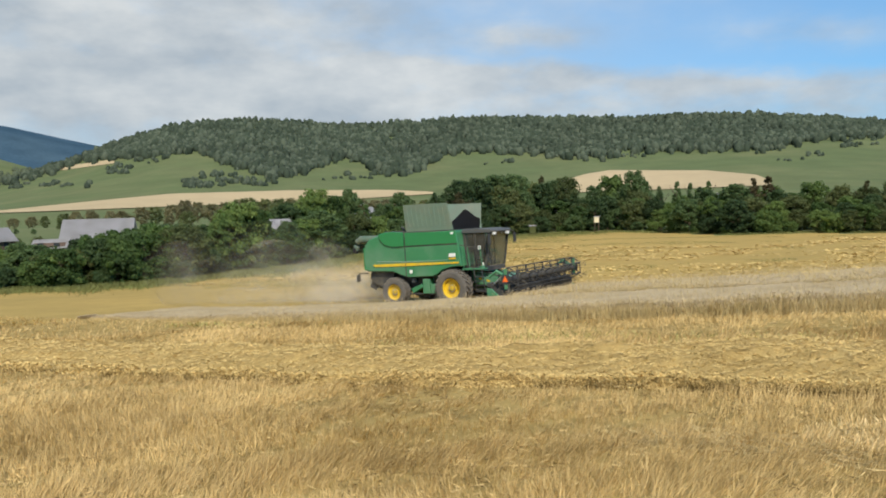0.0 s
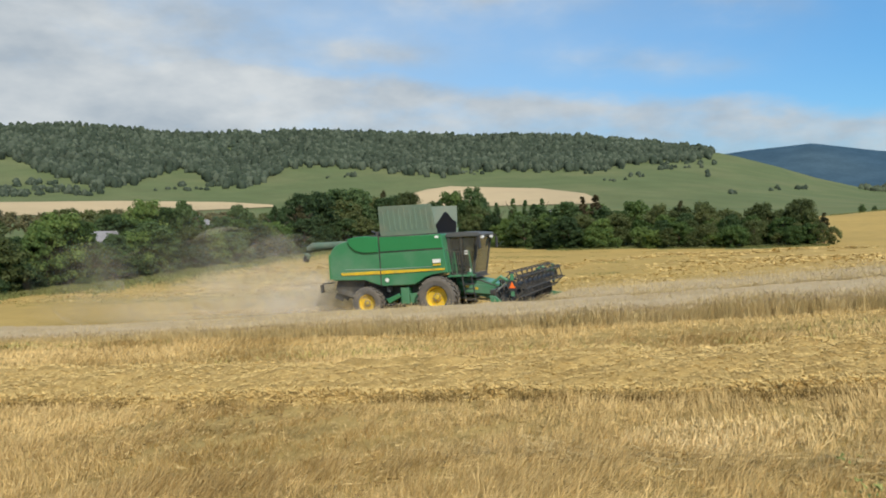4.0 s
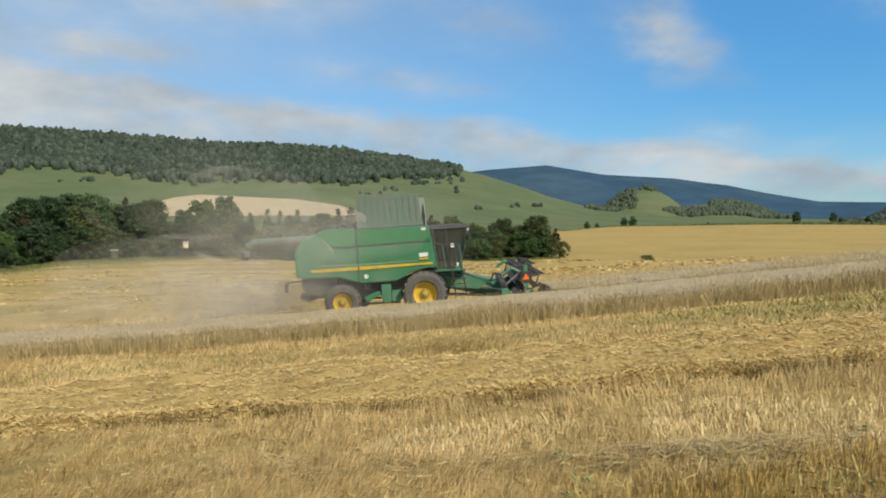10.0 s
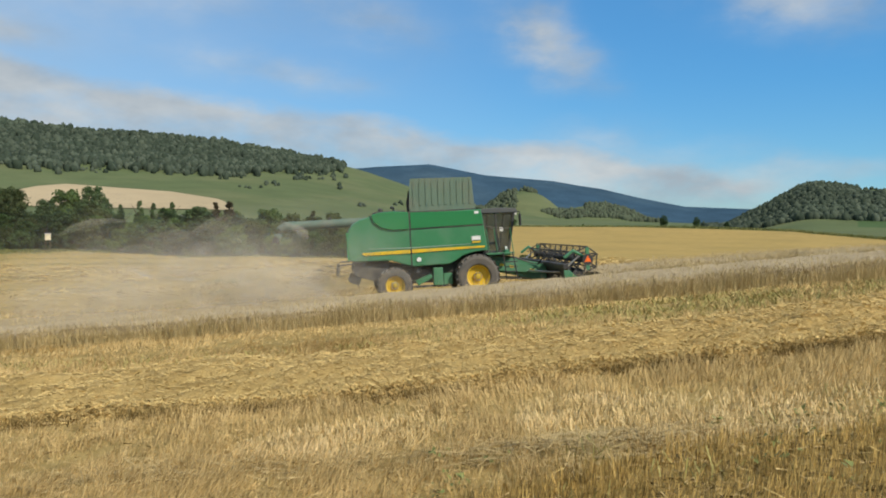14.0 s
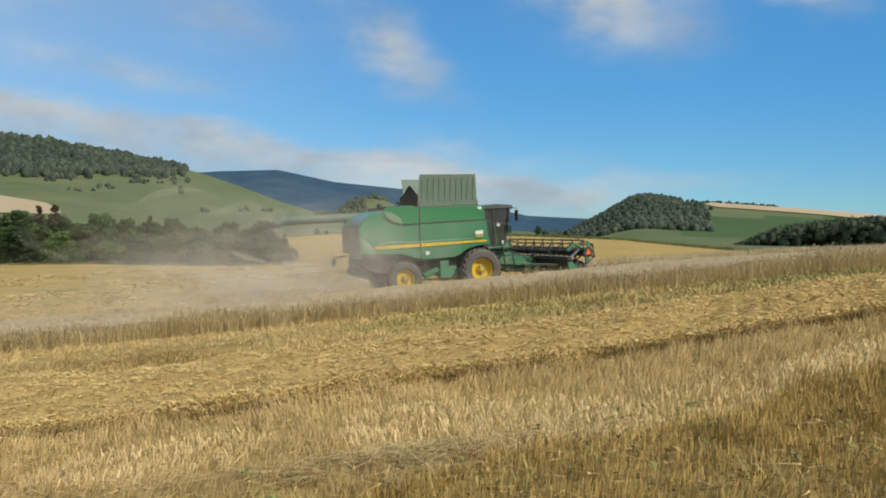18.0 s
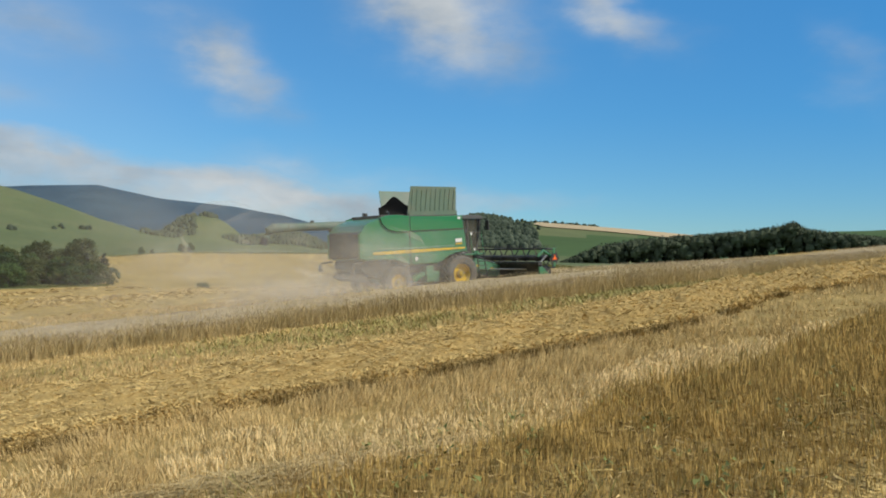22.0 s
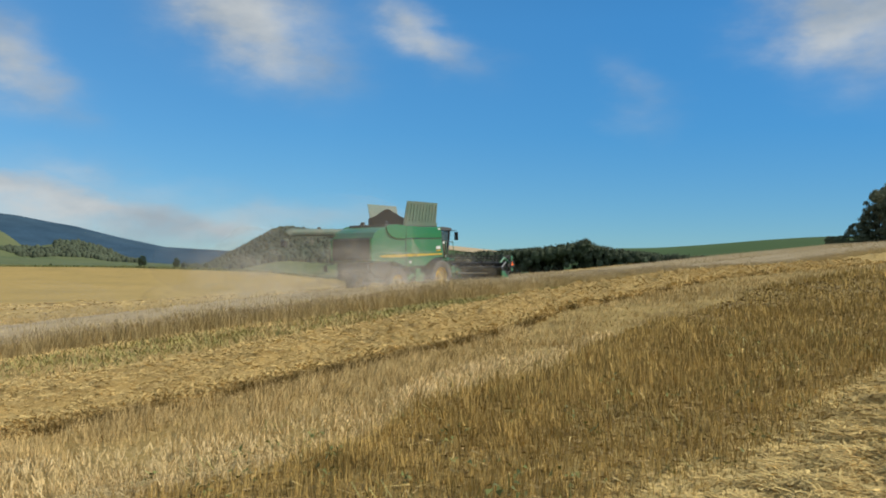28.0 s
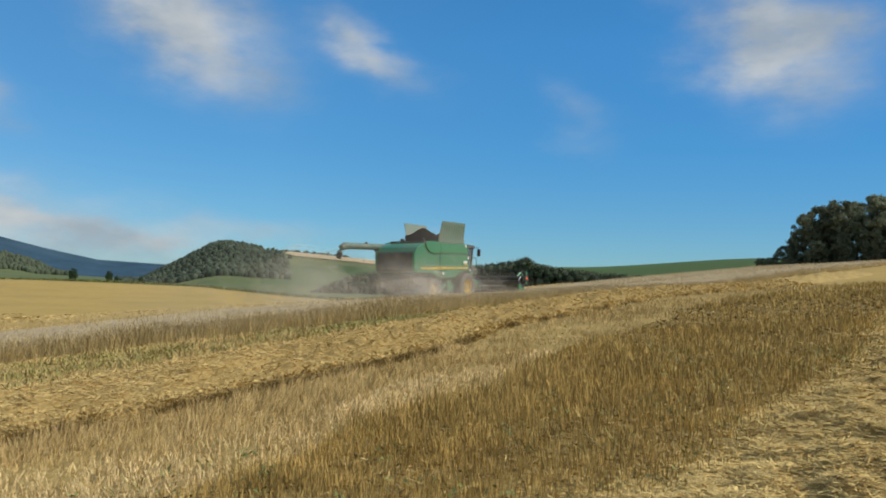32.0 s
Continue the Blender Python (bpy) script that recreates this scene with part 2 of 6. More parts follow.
def let_light_through(m, share):
    """Leaves pass a share of the light on to their other side."""
    nt = m.node_tree
    bs = nt.nodes["Principled BSDF"]
    back, mix = nt.nodes.new("ShaderNodeBsdfTranslucent"), nt.nodes.new("ShaderNodeMixShader")
    nt.links.new(bs.inputs["Base Color"].links[0].from_socket, back.inputs["Color"])
    mix.inputs["Fac"].default_value = share
    nt.links.new(bs.outputs[0], mix.inputs[1])
    nt.links.new(back.outputs[0], mix.inputs[2])
    nt.links.new(mix.outputs[0], nt.nodes["Material Output"].inputs["Surface"])


for leaf_mat in (M_LEAF, M_LEAF_DARK, M_LEAF_OLIVE, M_LEAF_RUSSET, M_LEAF_BROWN, M_LEAF_HAZY):
    let_light_through(leaf_mat, 0.55)
M_BARK = material("bark", color=(0.12, 0.09, 0.06), vary=0.35, scale=4, rough=0.95, bump=0.6)
M_STRAW = material("straw", color=(0.60, 0.437, 0.173), vary=0.2, scale=1.0, rough=0.8, per_island=0.3, spec=0.2)
M_STUBBLE = material("stubble_stalks", color=(0.63, 0.46, 0.205), stain=(0.43, 0.305, 0.125), stain_scale=3.2, vary=0.25, scale=0.45, rough=0.85, per_island=0.25, spec=0.15)
M_CROP = material("ripe_crop", color=(0.57, 0.445, 0.215), stain=(0.47, 0.365, 0.165), stain_scale=0.9, vary=0.2, scale=0.8, rough=0.85, per_island=0.12, spec=0.2)
M_EAR = material("ripe_ears", color=(0.49, 0.395, 0.255), stain=(0.42, 0.335, 0.205), stain_scale=0.5, vary=0.18, scale=0.8, rough=0.9, per_island=0.15, spec=0.1)
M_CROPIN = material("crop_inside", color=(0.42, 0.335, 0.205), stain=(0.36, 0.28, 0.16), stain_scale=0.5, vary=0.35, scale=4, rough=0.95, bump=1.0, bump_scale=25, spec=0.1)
M_WEED = material("green_weeds", color=(0.31, 0.275, 0.08), vary=0.3, scale=2, rough=0.7, per_island=0.4)
M_BROADLEAF = material("broadleaf_weed", color=(0.18, 0.20, 0.055), vary=0.3, scale=6, rough=0.6, per_island=0.4, spec=0.3)

# ---- ground: one sheet from the feet to the horizon ----
PHI = radians(31.5)                       # the machine's lane lies square to this bearing
ALONG = Vector((math.cos(PHI), -math.sin(PHI), 0))
ACROSS = Vector((math.sin(PHI), math.cos(PHI), 0))


def smooth(a, b, v):
    k = np.clip((v - a) / (b - a), 0, 1)
    return k * k * (3 - 2 * k)


def field_height(s, d):
    """Height of the stubble field; s along the lane, d across it, away from the camera."""
    g = 1.9 * np.tanh((s - 10) / 25) + 0.018 * (s - 10) + 0.9 + 0.012 * np.maximum(0, s - 40)
    g = g + 0.045 * np.clip(s - 47, 0, 75)
    w = 0.15 + 0.85 * (1 - smooth(35, 115, d))
    dd = np.clip(d, -80, 260)
    return g * w - 0.0525 * dd + 0.000246 * dd * np.abs(dd)


# crest heights in degrees above eye level by bearing
HILL = ([-60, -34, -29.4, -25.7, -22.6, -19, -14.2, -12, -7.3, -3.2, 0, 3, 7, 10.2, 13.1, 17.3, 22.2, 24.6, 26.4, 28.5, 30.1, 32.3, 35, 37.2, 40.4, 46, 60, 80, 130],
        [2.0, 2.3, 2.8, 4.1, 5.4, 6.62, 7.15, 7.1, 6.65, 6.78, 6.88, 6.93, 6.75, 6.63, 6.4, 6.42, 6.07, 5.72, 5.45, 5.12, 4.85, 4.3, 3.43, 2.62, 1.7, 1.1, 0.6, 0.5, 0.5])
MOUNTAIN = ([-60, -40, -29, -24, -18, -10, 24, 30, 33, 37, 41, 46, 48, 49.4, 52, 55.2, 59.7, 70, 130], [5.5, 7.0, 6.5, 5.4, 4.3, 3.5, 3.5, 4.3, 4.6, 4.85, 4.1, 3.7, 3.35, 3.15, 2.53, 1.9, 1.73, 1.2, 1.0])
RIGHT_HILL = ([40, 55, 57.9, 59.9, 61, 62.5, 63.5, 65.5, 68.2, 71.7, 74.9, 78.6, 84, 90, 130], [-1.5, -0.3, 0.65, 1.7, 2.3, 3.2, 3.42, 3.2, 3.05, 2.8, 2.55, 2.2, 1.7, 1.2, 0.6])


def deg_tan(v):
    return np.tan(np.radians(v))


def hill_reach(az, e):
    """How far off the big hill's slope shows at a height of view e, in degrees."""
    h, base = np.interp(az, *HILL), np.interp(az, [-30, 25, 40, 60], [1.0, 1.0, 0.45, 0.3])
    return 650 + 850 * np.clip((e - base) / (h - base), 0.0, 1.0) ** (1 / 0.9)


def far_height(az, r):
    h = np.interp(az, *HILL)
    base = np.interp(az, [-30, 25, 40, 60], [1.0, 1.0, 0.45, 0.3])
    e = base + (h - base) * np.clip((r - 650) / 850, 0, 1.0) ** 0.9
    hill = np.where(r < 650, -14 + (650 * deg_tan(base) + 14) * smooth(380, 650, r), r * deg_tan(e))
    hill = np.where(r > 1500, 1500 * deg_tan(h) * (1 - 0.5 * smooth(1500, 2600, r)), hill)
    mountain = 4000 * deg_tan(np.interp(az, *MOUNTAIN)) * np.exp(-((r - 4000) / 900) ** 2)
    knoll = 1650 * deg_tan(3.0) * np.exp(-((r - 1650) / 260) ** 2 - np.abs((az - 43.8) / 3.4) ** 2.4)
    knoll = np.maximum(knoll, 1650 * deg_tan(1.95) * np.exp(-((r - 1650) / 260) ** 2 - np.abs((az - 49.0) / 4.2) ** 2.4))
    right = 800 * deg_tan(np.interp(az, *RIGHT_HILL)) * np.exp(-(np.minimum(r - 800, 0) / 230) ** 2 - (np.maximum(r - 800, 0) / 500) ** 2)
    left = 2200 * deg_tan(np.interp(az, [-60, -34, -29.5, -27.6, -25.5, -20], [4.8, 4.75, 4.5, 3.9, 3.0, 0.0])) * np.exp(-((r - 2200) / 380) ** 2) * smooth(-19, -21, az)
    green = 480 * deg_tan(3.0) * np.exp(-((r - 480) / 110) ** 2) * smooth(78, 88, az) * (1 - 0.25 * smooth(102, 88, az))
    return np.maximum.reduce([hill, mountain, knoll, right - 3, green, left])


def ground_height(x, y):
    s = x * ALONG.x + y * ALONG.y
    d = x * ACROSS.x + y * ACROSS.y
    r = np.hypot(x, y)
    az = np.degrees(np.arctan2(x, y))
    edge = np.interp(az, [-60, -30, 0, 38, 42, 62, 75, 100, 130], [150, 150, 170, 175, 255, 250, 150, 130, 130])
    k = smooth(0.0, 1.0, (r - edge) / 130)
    return field_height(s, d) * (1 - k) + (far_height(az, r) + EYE) * k


def gz(x, y):
    return float(ground_height(np.array([x]), np.array([y]))[0])


def at_lane(s, d, up=0.0):
    p = ALONG * s + ACROSS * d
    return Vector((p.x, p.y, gz(p.x, p.y) + up))


def at_bearing(az, r, up=0.0):
    x, y = r * math.sin(radians(az)), r * math.cos(radians(az))
    return Vector((x, y, gz(x, y) + up))


def mesh_of(name, verts, faces, mats, index=None, smooth_faces=False):
    """A mesh from arrays; faces all of one size."""
    me = bpy.data.meshes.new(name)
    verts, faces = np.asarray(verts, dtype=np.float32), np.asarray(faces, dtype=np.int32)
    n, k = faces.shape
    me.vertices.add(len(verts))
    me.vertices.foreach_set("co", verts.ravel())
    me.loops.add(n * k)
    me.loops.foreach_set("vertex_index", faces.ravel())
    me.polygons.add(n)
    me.polygons.foreach_set("loop_start", np.arange(0, n * k, k, dtype=np.int32))
    me.polygons.foreach_set("loop_total", np.full(n, k, dtype=np.int32))
    for m in mats if isinstance(mats, (list, tuple)) else [mats]:
        me.materials.append(m)
    if index is not None:
        me.polygons.foreach_set("material_index", np.asarray(index, dtype=np.int32))
    me.polygons.foreach_set("use_smooth", np.full(n, smooth_faces))
    me.update(calc_edges=True)
    me.validate()
    return me


HEDGE = ([-60, -29.7, -23, -18, -16.8, -11.7, -7.7, -4, -0.4, 3.4, 8, 13, 16, 20.5, 25, 30, 35.5, 40], [84, 81, 80, 82, 86, 91, 104, 113, 128, 154, 162, 158, 146, 131, 132, 124, 124, 128])


def make_ground():
    az = np.concatenate([np.arange(-180, -45, 3.0), np.arange(-45, 125, 0.3), np.arange(125, 180, 3.0)])
    rings = [0.6]
    while rings[-1] < 4700:
        rings.append(rings[-1] * 1.04 + 0.02)
    rr = np.array(rings)
    A, R = np.meshgrid(np.radians(az), rr)
    x, y = R * np.sin(A), R * np.cos(A)
    z = ground_height(x.ravel(), y.ravel()).reshape(x.shape)
    rng = np.random.default_rng(5)
    z += (rng.random(z.shape) - 0.5) * np.where(R < 60, 0.03, 0.0)
    na, nr = len(az), len(rr)
    verts = np.column_stack([x.ravel(), y.ravel(), z.ravel()])
    centre = len(verts)
    verts = np.vstack([verts, [[0, 0, gz(0, 0)]]])
    i, j = np.meshgrid(np.arange(nr - 1), np.arange(na), indexing="ij")
    j2 = (j + 1) % na
    quads = np.column_stack([(i * na + j).ravel(), ((i + 1) * na + j).ravel(), ((i + 1) * na + j2).ravel(), (i * na + j2).ravel()])
    # which growth covers which part
    fa = np.degrees(A[:-1, :]).ravel() + 0.15
    fr = (R[:-1, :] * 1.02).ravel()
    fz = ((z[:-1, :] + z[1:, :]) / 2).ravel()
    fe = np.degrees(np.arctan2(fz - EYE, fr))
    field_end = np.interp(fa, [-60, 0, 20, 30, 62, 75, 100, 130], [150, 170, 175, 285, 280, 190, 170, 170])
    idx = np.full(len(fa), 2)
    idx[fr < field_end] = 1
    idx[fr < 40] = 0
    hedge = np.interp(fa, *HEDGE)
    idx[(fr > hedge + np.sin(fa * 0.9) + 0.6 * np.sin(fa * 3.1)) & (fr < 180) & (fa < 37)] = 2
    idx[(fr > 500) & (fr < 1000) & (fe < 1.95) & (fa > 66) & (fa < 80)] = 4
    idx[(fr > 330) & (fr < 600) & (fa > 80)] = 4
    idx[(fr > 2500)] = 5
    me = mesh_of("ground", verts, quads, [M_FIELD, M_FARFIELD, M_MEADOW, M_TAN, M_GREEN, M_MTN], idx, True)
    bm = bmesh.new()
    bm.from_mesh(me)
    bm.verts.ensure_lookup_table()
    for k in range(na):
        bm.faces.new((bm.verts[centre], bm.verts[k], bm.verts[(k + 1) % na])).material_index = 0
    bmesh.ops.recalc_face_normals(bm, faces=bm.faces)
    bm.to_mesh(me)
    bm.free()
    return tagged(new("ground", me), "golden stubble field rolling into meadows, hills and blue mountains", "ground", kind="structure")


make_ground()


def far_field(name, az0, az1, low, high, mat, label, hill=True):
    """A crop field draped over a far slope between two heights of view, given by bearing in degrees."""
    az = np.linspace(az0, az1, 90)
    v = np.linspace(0, 1, 14)
    if hill:
        h = np.interp(az, *HILL)
        base = np.interp(az, [-30, 25, 40, 60], [1.0, 1.0, 0.45, 0.3])
        lo, hi = (650 + 850 * np.clip((np.interp(az, *q) - base) / (h - base), 0.0, 1) ** (1 / 0.9) for q in (low, high))
    else:
        lo, hi = np.interp(az, *low), np.interp(az, *high)
    hi = np.maximum(hi, lo + 1)
    A, V = np.meshgrid(az, v, indexing="ij")
    R = lo[:, None] * (1 - V) + hi[:, None] * V
    x, y = R * np.sin(np.radians(A)), R * np.cos(np.radians(A))
    z = ground_height(x.ravel(), y.ravel()) + 0.7
    n, m = A.shape
    i, j = np.meshgrid(np.arange(n - 1), np.arange(m - 1), indexing="ij")
    k = (i * m + j).ravel()
    me = mesh_of(name, np.column_stack([x.ravel(), y.ravel(), z]), np.column_stack([k, k + 1, k + m + 1, k + m]), mat, None, True)
    return tagged(new(name, me), label, "field", kind="structure")


far_field("far_field_1", -48, -0.6, ([-48, -29, -20, -8, -0.6], [1.0, 1.0, 1.15, 1.3, 1.55]), ([-48, -29.5, -24, -19, -11, -4, -0.6], [1.0, 1.15, 1.65, 2.05, 2.1, 1.95, 1.7]), M_TAN, "pale ripe grain field at the foot of the hill")
far_field("far_field_2", 8.9, 22.9, ([8.9, 10, 22.9], [2.2, 1.3, 1.3]), ([8.9, 10.5, 12.2, 18.8, 22, 22.9], [2.2, 2.62, 2.82, 2.5, 2.05, 1.6]), M_TAN, "pale ripe grain field on the lower slope")
far_field("far_field_3", 67.6, 84, ([67.6, 68.4, 72.8, 84], [712, 694, 690, 660]), ([67.6, 68.2, 84], [716, 802, 802]), M_TAN, "tan stubble field on the rounded hill", False)
far_field("far_field_4", -25.9, -22.6, ([-25.9, -22.6], [3.72, 4.18]), ([-25.9, -22.6], [3.95, 4.45]), M_TAN, "narrow pale grain strip on the wooded slope")

# ---- trees ----
def leaf_quads(rng, centres, radii, count, size):
    """Small leaf sprays on the skins of clumps."""
    k = rng.integers(0, len(centres), count)
    v = rng.normal(size=(count, 3))
    v /= np.linalg.norm(v, axis=1)[:, None]
    v[:, 2] = np.where(v[:, 2] < -0.3, -v[:, 2], v[:, 2])
    p = centres[k] + v * radii[k][:, None] * (rng.uniform(0.3, 1.9, count) ** 0.7)[:, None]
    a = np.cross(v, rng.normal(size=(count, 3)))
    a /= np.linalg.norm(a, axis=1)[:, None]
    b = np.cross(v + rng.normal(size=(count, 3)) * 0.5, a)
    b /= np.linalg.norm(b, axis=1)[:, None]
    sz = size * rng.uniform(0.6, 1.4, count)[:, None]
    verts = np.stack([p - a * sz * 0.6 - b * sz * 0.35, p + a * sz * 0.6 - b * sz * 0.3, p + b * sz * 0.75], 1).reshape(-1, 3)
    return verts, np.arange(count * 3).reshape(-1, 3)


def blob_mesh(rng, centres, radii, squash=0.85, sub=1, rough=0.22):
    """Many uneven low crowns as one set of triangles."""
    bm = bmesh.new()
    bmesh.ops.create_icosphere(bm, subdivisions=sub, radius=1)
    bv = np.array([v.co[:] for v in bm.verts])
    bf = np.array([[v.index for v in f.verts] for f in bm.faces])
    bm.free()
    n = len(centres)
    off = 1 + rough * (rng.random((n, len(bv))) - 0.5) * 2
    v = bv[None] * off[..., None] * np.asarray(radii)[:, None, None]
    v[..., 2] *= squash
    v = v + np.asarray(centres)[:, None, :]
    f = bf[None] + (np.arange(n) * len(bv))[:, None, None]
    return v.reshape(-1, 3), f.reshape(-1, 3)


def trunk_bm(rng, height, base, limbs):
    bm = bmesh.new()

    def tube(p, q, r0, r1, seg=6):
        axis = (q - p)
        side = axis.cross(Vector((0.3, 0.9, 0.1))).normalized()
        other = axis.cross(side).normalized()
        rings = []
        for t, r in ((0, r0), (0.5, (r0 + r1) / 2), (1, r1)):
            c = p + axis * t + side * (0.05 * axis.length * math.sin(t * 3))
            rings.append([bm.verts.new(c + (side * math.cos(2 * math.pi * i / seg) + other * math.sin(2 * math.pi * i / seg)) * r) for i in range(seg)])
        for u, w in zip(rings, rings[1:]):
            for i in range(seg):
                bm.faces.new((u[i], u[(i + 1) % seg], w[(i + 1) % seg], w[i]))

    tip = Vector((0, 0, height * 0.75))
    tube(Vector((0, 0, -0.4)), tip, base, base * 0.4)
    for _ in range(limbs):
        h = rng.uniform(0.2, 0.65) * height
        a = rng.uniform(0, 6.283)
        p = Vector((0, 0, h))
        tube(p, p + Vector((math.cos(a), math.sin(a), 0.8)) * height * rng.uniform(0.15, 0.3), base * 0.45, base * 0.12, 5)
    return bm


def bm_object(name, bm, mat, parent=None, label="", smooth_faces=True):
    me = bpy.data.meshes.new(name)
    bm.to_mesh(me)
    bm.free()
    me.materials.append(mat)
    if smooth_faces:
        me.polygons.foreach_set("use_smooth", [True] * len(me.polygons))
    ob = new(name, me)
    ob.parent = parent
    if label:
        ob["label"] = label
    return ob


def part(name, bm, mat, parent, label=""):
    return bm_object(name, bm, mat, parent, label, False)


def make_tree(seed, height, width, mat, label, category="tree", leaves=5600, low=0.12, shape="round", name="tree", spray=0.031, clumps=72):
    """A tapered trunk with limbs under a crown of leaf sprays gathered in uneven, rounded clumps."""
    rng = np.random.default_rng(seed)
    root = tagged(new(name), label, category, "hedgerow trees")
    bm_object("trunk", trunk_bm(rng, height, 0.022 * height, 6), M_BARK, root)
    h = low + (1 - low) * rng.random(clumps) ** 0.85
    if shape == "cone":
        spread = np.clip(1.04 - h, 0.04, 1) ** 0.8
    else:
        spread = np.sin(np.clip((h - low * 0.4) / (1 - low * 0.4), 0, 1) * math.pi * 0.86 + 0.25) ** 0.6
    ang, rad = rng.uniform(0, 6.283, clumps), np.sqrt(rng.uniform(0.15, 1, clumps)) * 0.44 * width * spread
    centres = np.column_stack([np.cos(ang) * rad, np.sin(ang) * rad, h * height * 0.92])
    radii = width * rng.uniform(0.06, 0.115, clumps) * (0.6 if shape == "cone" else 1.0) * (0.55 + 0.5 * spread)
    v1, f1 = leaf_quads(rng, centres, radii, leaves, spray * height)
    crown = new("crown", mesh_of("crown", v1, f1, mat))
    crown.parent = root
    core_v, core_f = blob_mesh(rng, centres[::3], radii[::3] * 0.7, 0.9, 1, 0.3)
    core = new("inner_foliage", mesh_of("inner_foliage", core_v, core_f, mat))
    core.parent = root
    return root


def plant_trees():
    rng = np.random.default_rng(11)
    kinds = [make_tree(1, 10, 8.5, M_LEAF, "broad leafy green tree in the field hedge"), make_tree(2, 10, 7.5, M_LEAF_DARK, "dark green broadleaf tree at the field edge", low=0.04),
             make_tree(3, 10, 9.5, M_LEAF_OLIVE, "wide olive-green bushy tree at the field edge", low=0.03), make_tree(4, 10, 4.6, M_LEAF_DARK, "slim pointed dark conifer in the hedge", shape="cone", low=0.03),
             make_tree(5, 10, 15, M_LEAF, "low spreading green shrub beside the stubble", "shrub", low=0.0, spray=0.045),
             make_tree(6, 10, 14, M_LEAF_DARK, "dense dark green bush in the field hedge", "shrub", low=0.0, spray=0.045),
             make_tree(7, 10, 6.5, M_LEAF_HAZY, "pale grey-green tree on the rise, haze put into its leaf colour", low=0.0, spray=0.025, leaves=9500, clumps=100),
             make_tree(9, 10, 6.0, M_LEAF_RUSSET, "russet-tinged conifer in the hedge", shape="cone", low=0.05)]
    first = [True] * len(kinds)

    def put(kind, az, r, height, wide=1.0):
        k = height / 10
        m = Matrix.Translation(at_bearing(az, r, -0.1)) @ Matrix.Rotation(rng.uniform(0, 6.283), 4, "Z") @ Matrix.Diagonal((k * wide, k * wide, k, 1))
        if first[kind]:
            kinds[kind].matrix_basis = m
            first[kind] = False
        else:
            c = copy_thing(kinds[kind], m)
            c.matrix_basis = m

    def line(az):
        return float(np.interp(az, *HEDGE))

    def rise(az, r, top):
        return max(1.5, r * math.tan(radians(top)) + EYE - at_bearing(az, r).z) / 0.97

    # heights of view, by bearing: the hedge itself, and the taller trees behind it
    front = ([-37, -28, -25.5, -24.4, -22.7, -20.9, -19, -17, -15.8, -13.2, -12.4, -11.4, -10.4, -7, -5.5, 0, 5, 8, 12, 16, 24, 30, 36, 39],
             [-1.0, -1.3, -1.35, -0.9, -0.5, 0.1, 0.15, -0.2, -0.3, -0.1, -0.6, -0.5, 0.7, 0.5, 0.3, 0.7, 0.8, 0.7, 0.8, 0.7, 0.4, 0.4, 0.4, -0.5])
    back = ([-13.6, -12.6, -11, -9.5, -8.2, -6.7, -4.6, -3, -1, 0.4, 2.8, 4.9, 7.5, 10.2, 12.1, 14.1, 15.3, 17.3, 18.9, 22.4, 28, 33, 36.4, 39.3],
            [1.2, 1.5, 1.4, 1.9, 1.5, 1.8, 1.3, 1.5, 1.7, 2.2, 2.4, 2.5, 2.2, 1.7, 2.0, 2.0, 1.5, 1.55, 1.5, 1.35, 1.2, 1.05, 1.0, 0.1])
    az = -37.5
    while az < 37.8:
        r = line(az) + rng.uniform(2.5, 7.5)
        put(int(rng.choice([0, 1, 2], p=[0.4, 0.4, 0.2] if az < 22 else [0.3, 0.1, 0.6])), az, r, rise(az, r, float(np.interp(az, *front)) + rng.uniform(-0.9, 0.15)), rng.uniform(1.0, 1.4))
        az += rng.uniform(1.0, 1.8)
    az = -37.0
    while az < 37.8:
        r = line(az) + rng.uniform(8.0, 13.0)
        put(int(rng.choice([0, 1, 2], p=[0.35, 0.4, 0.25] if az < 22 else [0.3, 0.1, 0.6])), az, r, rise(az, r, float(np.interp(az, *front)) + rng.uniform(-0.3, 0.35)), rng.uniform(0.9, 1.3))
        az += rng.uniform(1.1, 1.9)
    for lag, step in ((15, 1.6), (24, 2.2)):
        az = -13.2
        while az < 37.4:
            r = line(az) + lag + rng.uniform(-2, 2)
            put(int(rng.choice([0, 1, 2, 3, 7], p=[0.3, 0.36, 0.2, 0.07, 0.07] if az < 22 else [0.25, 0.2, 0.45, 0.0, 0.1])), az, r, rise(az, r, float(np.interp(az, *back)) + rng.uniform(-0.75, 0.1)), rng.uniform(0.8, 1.15))
            az += step * rng.uniform(0.75, 1.25)
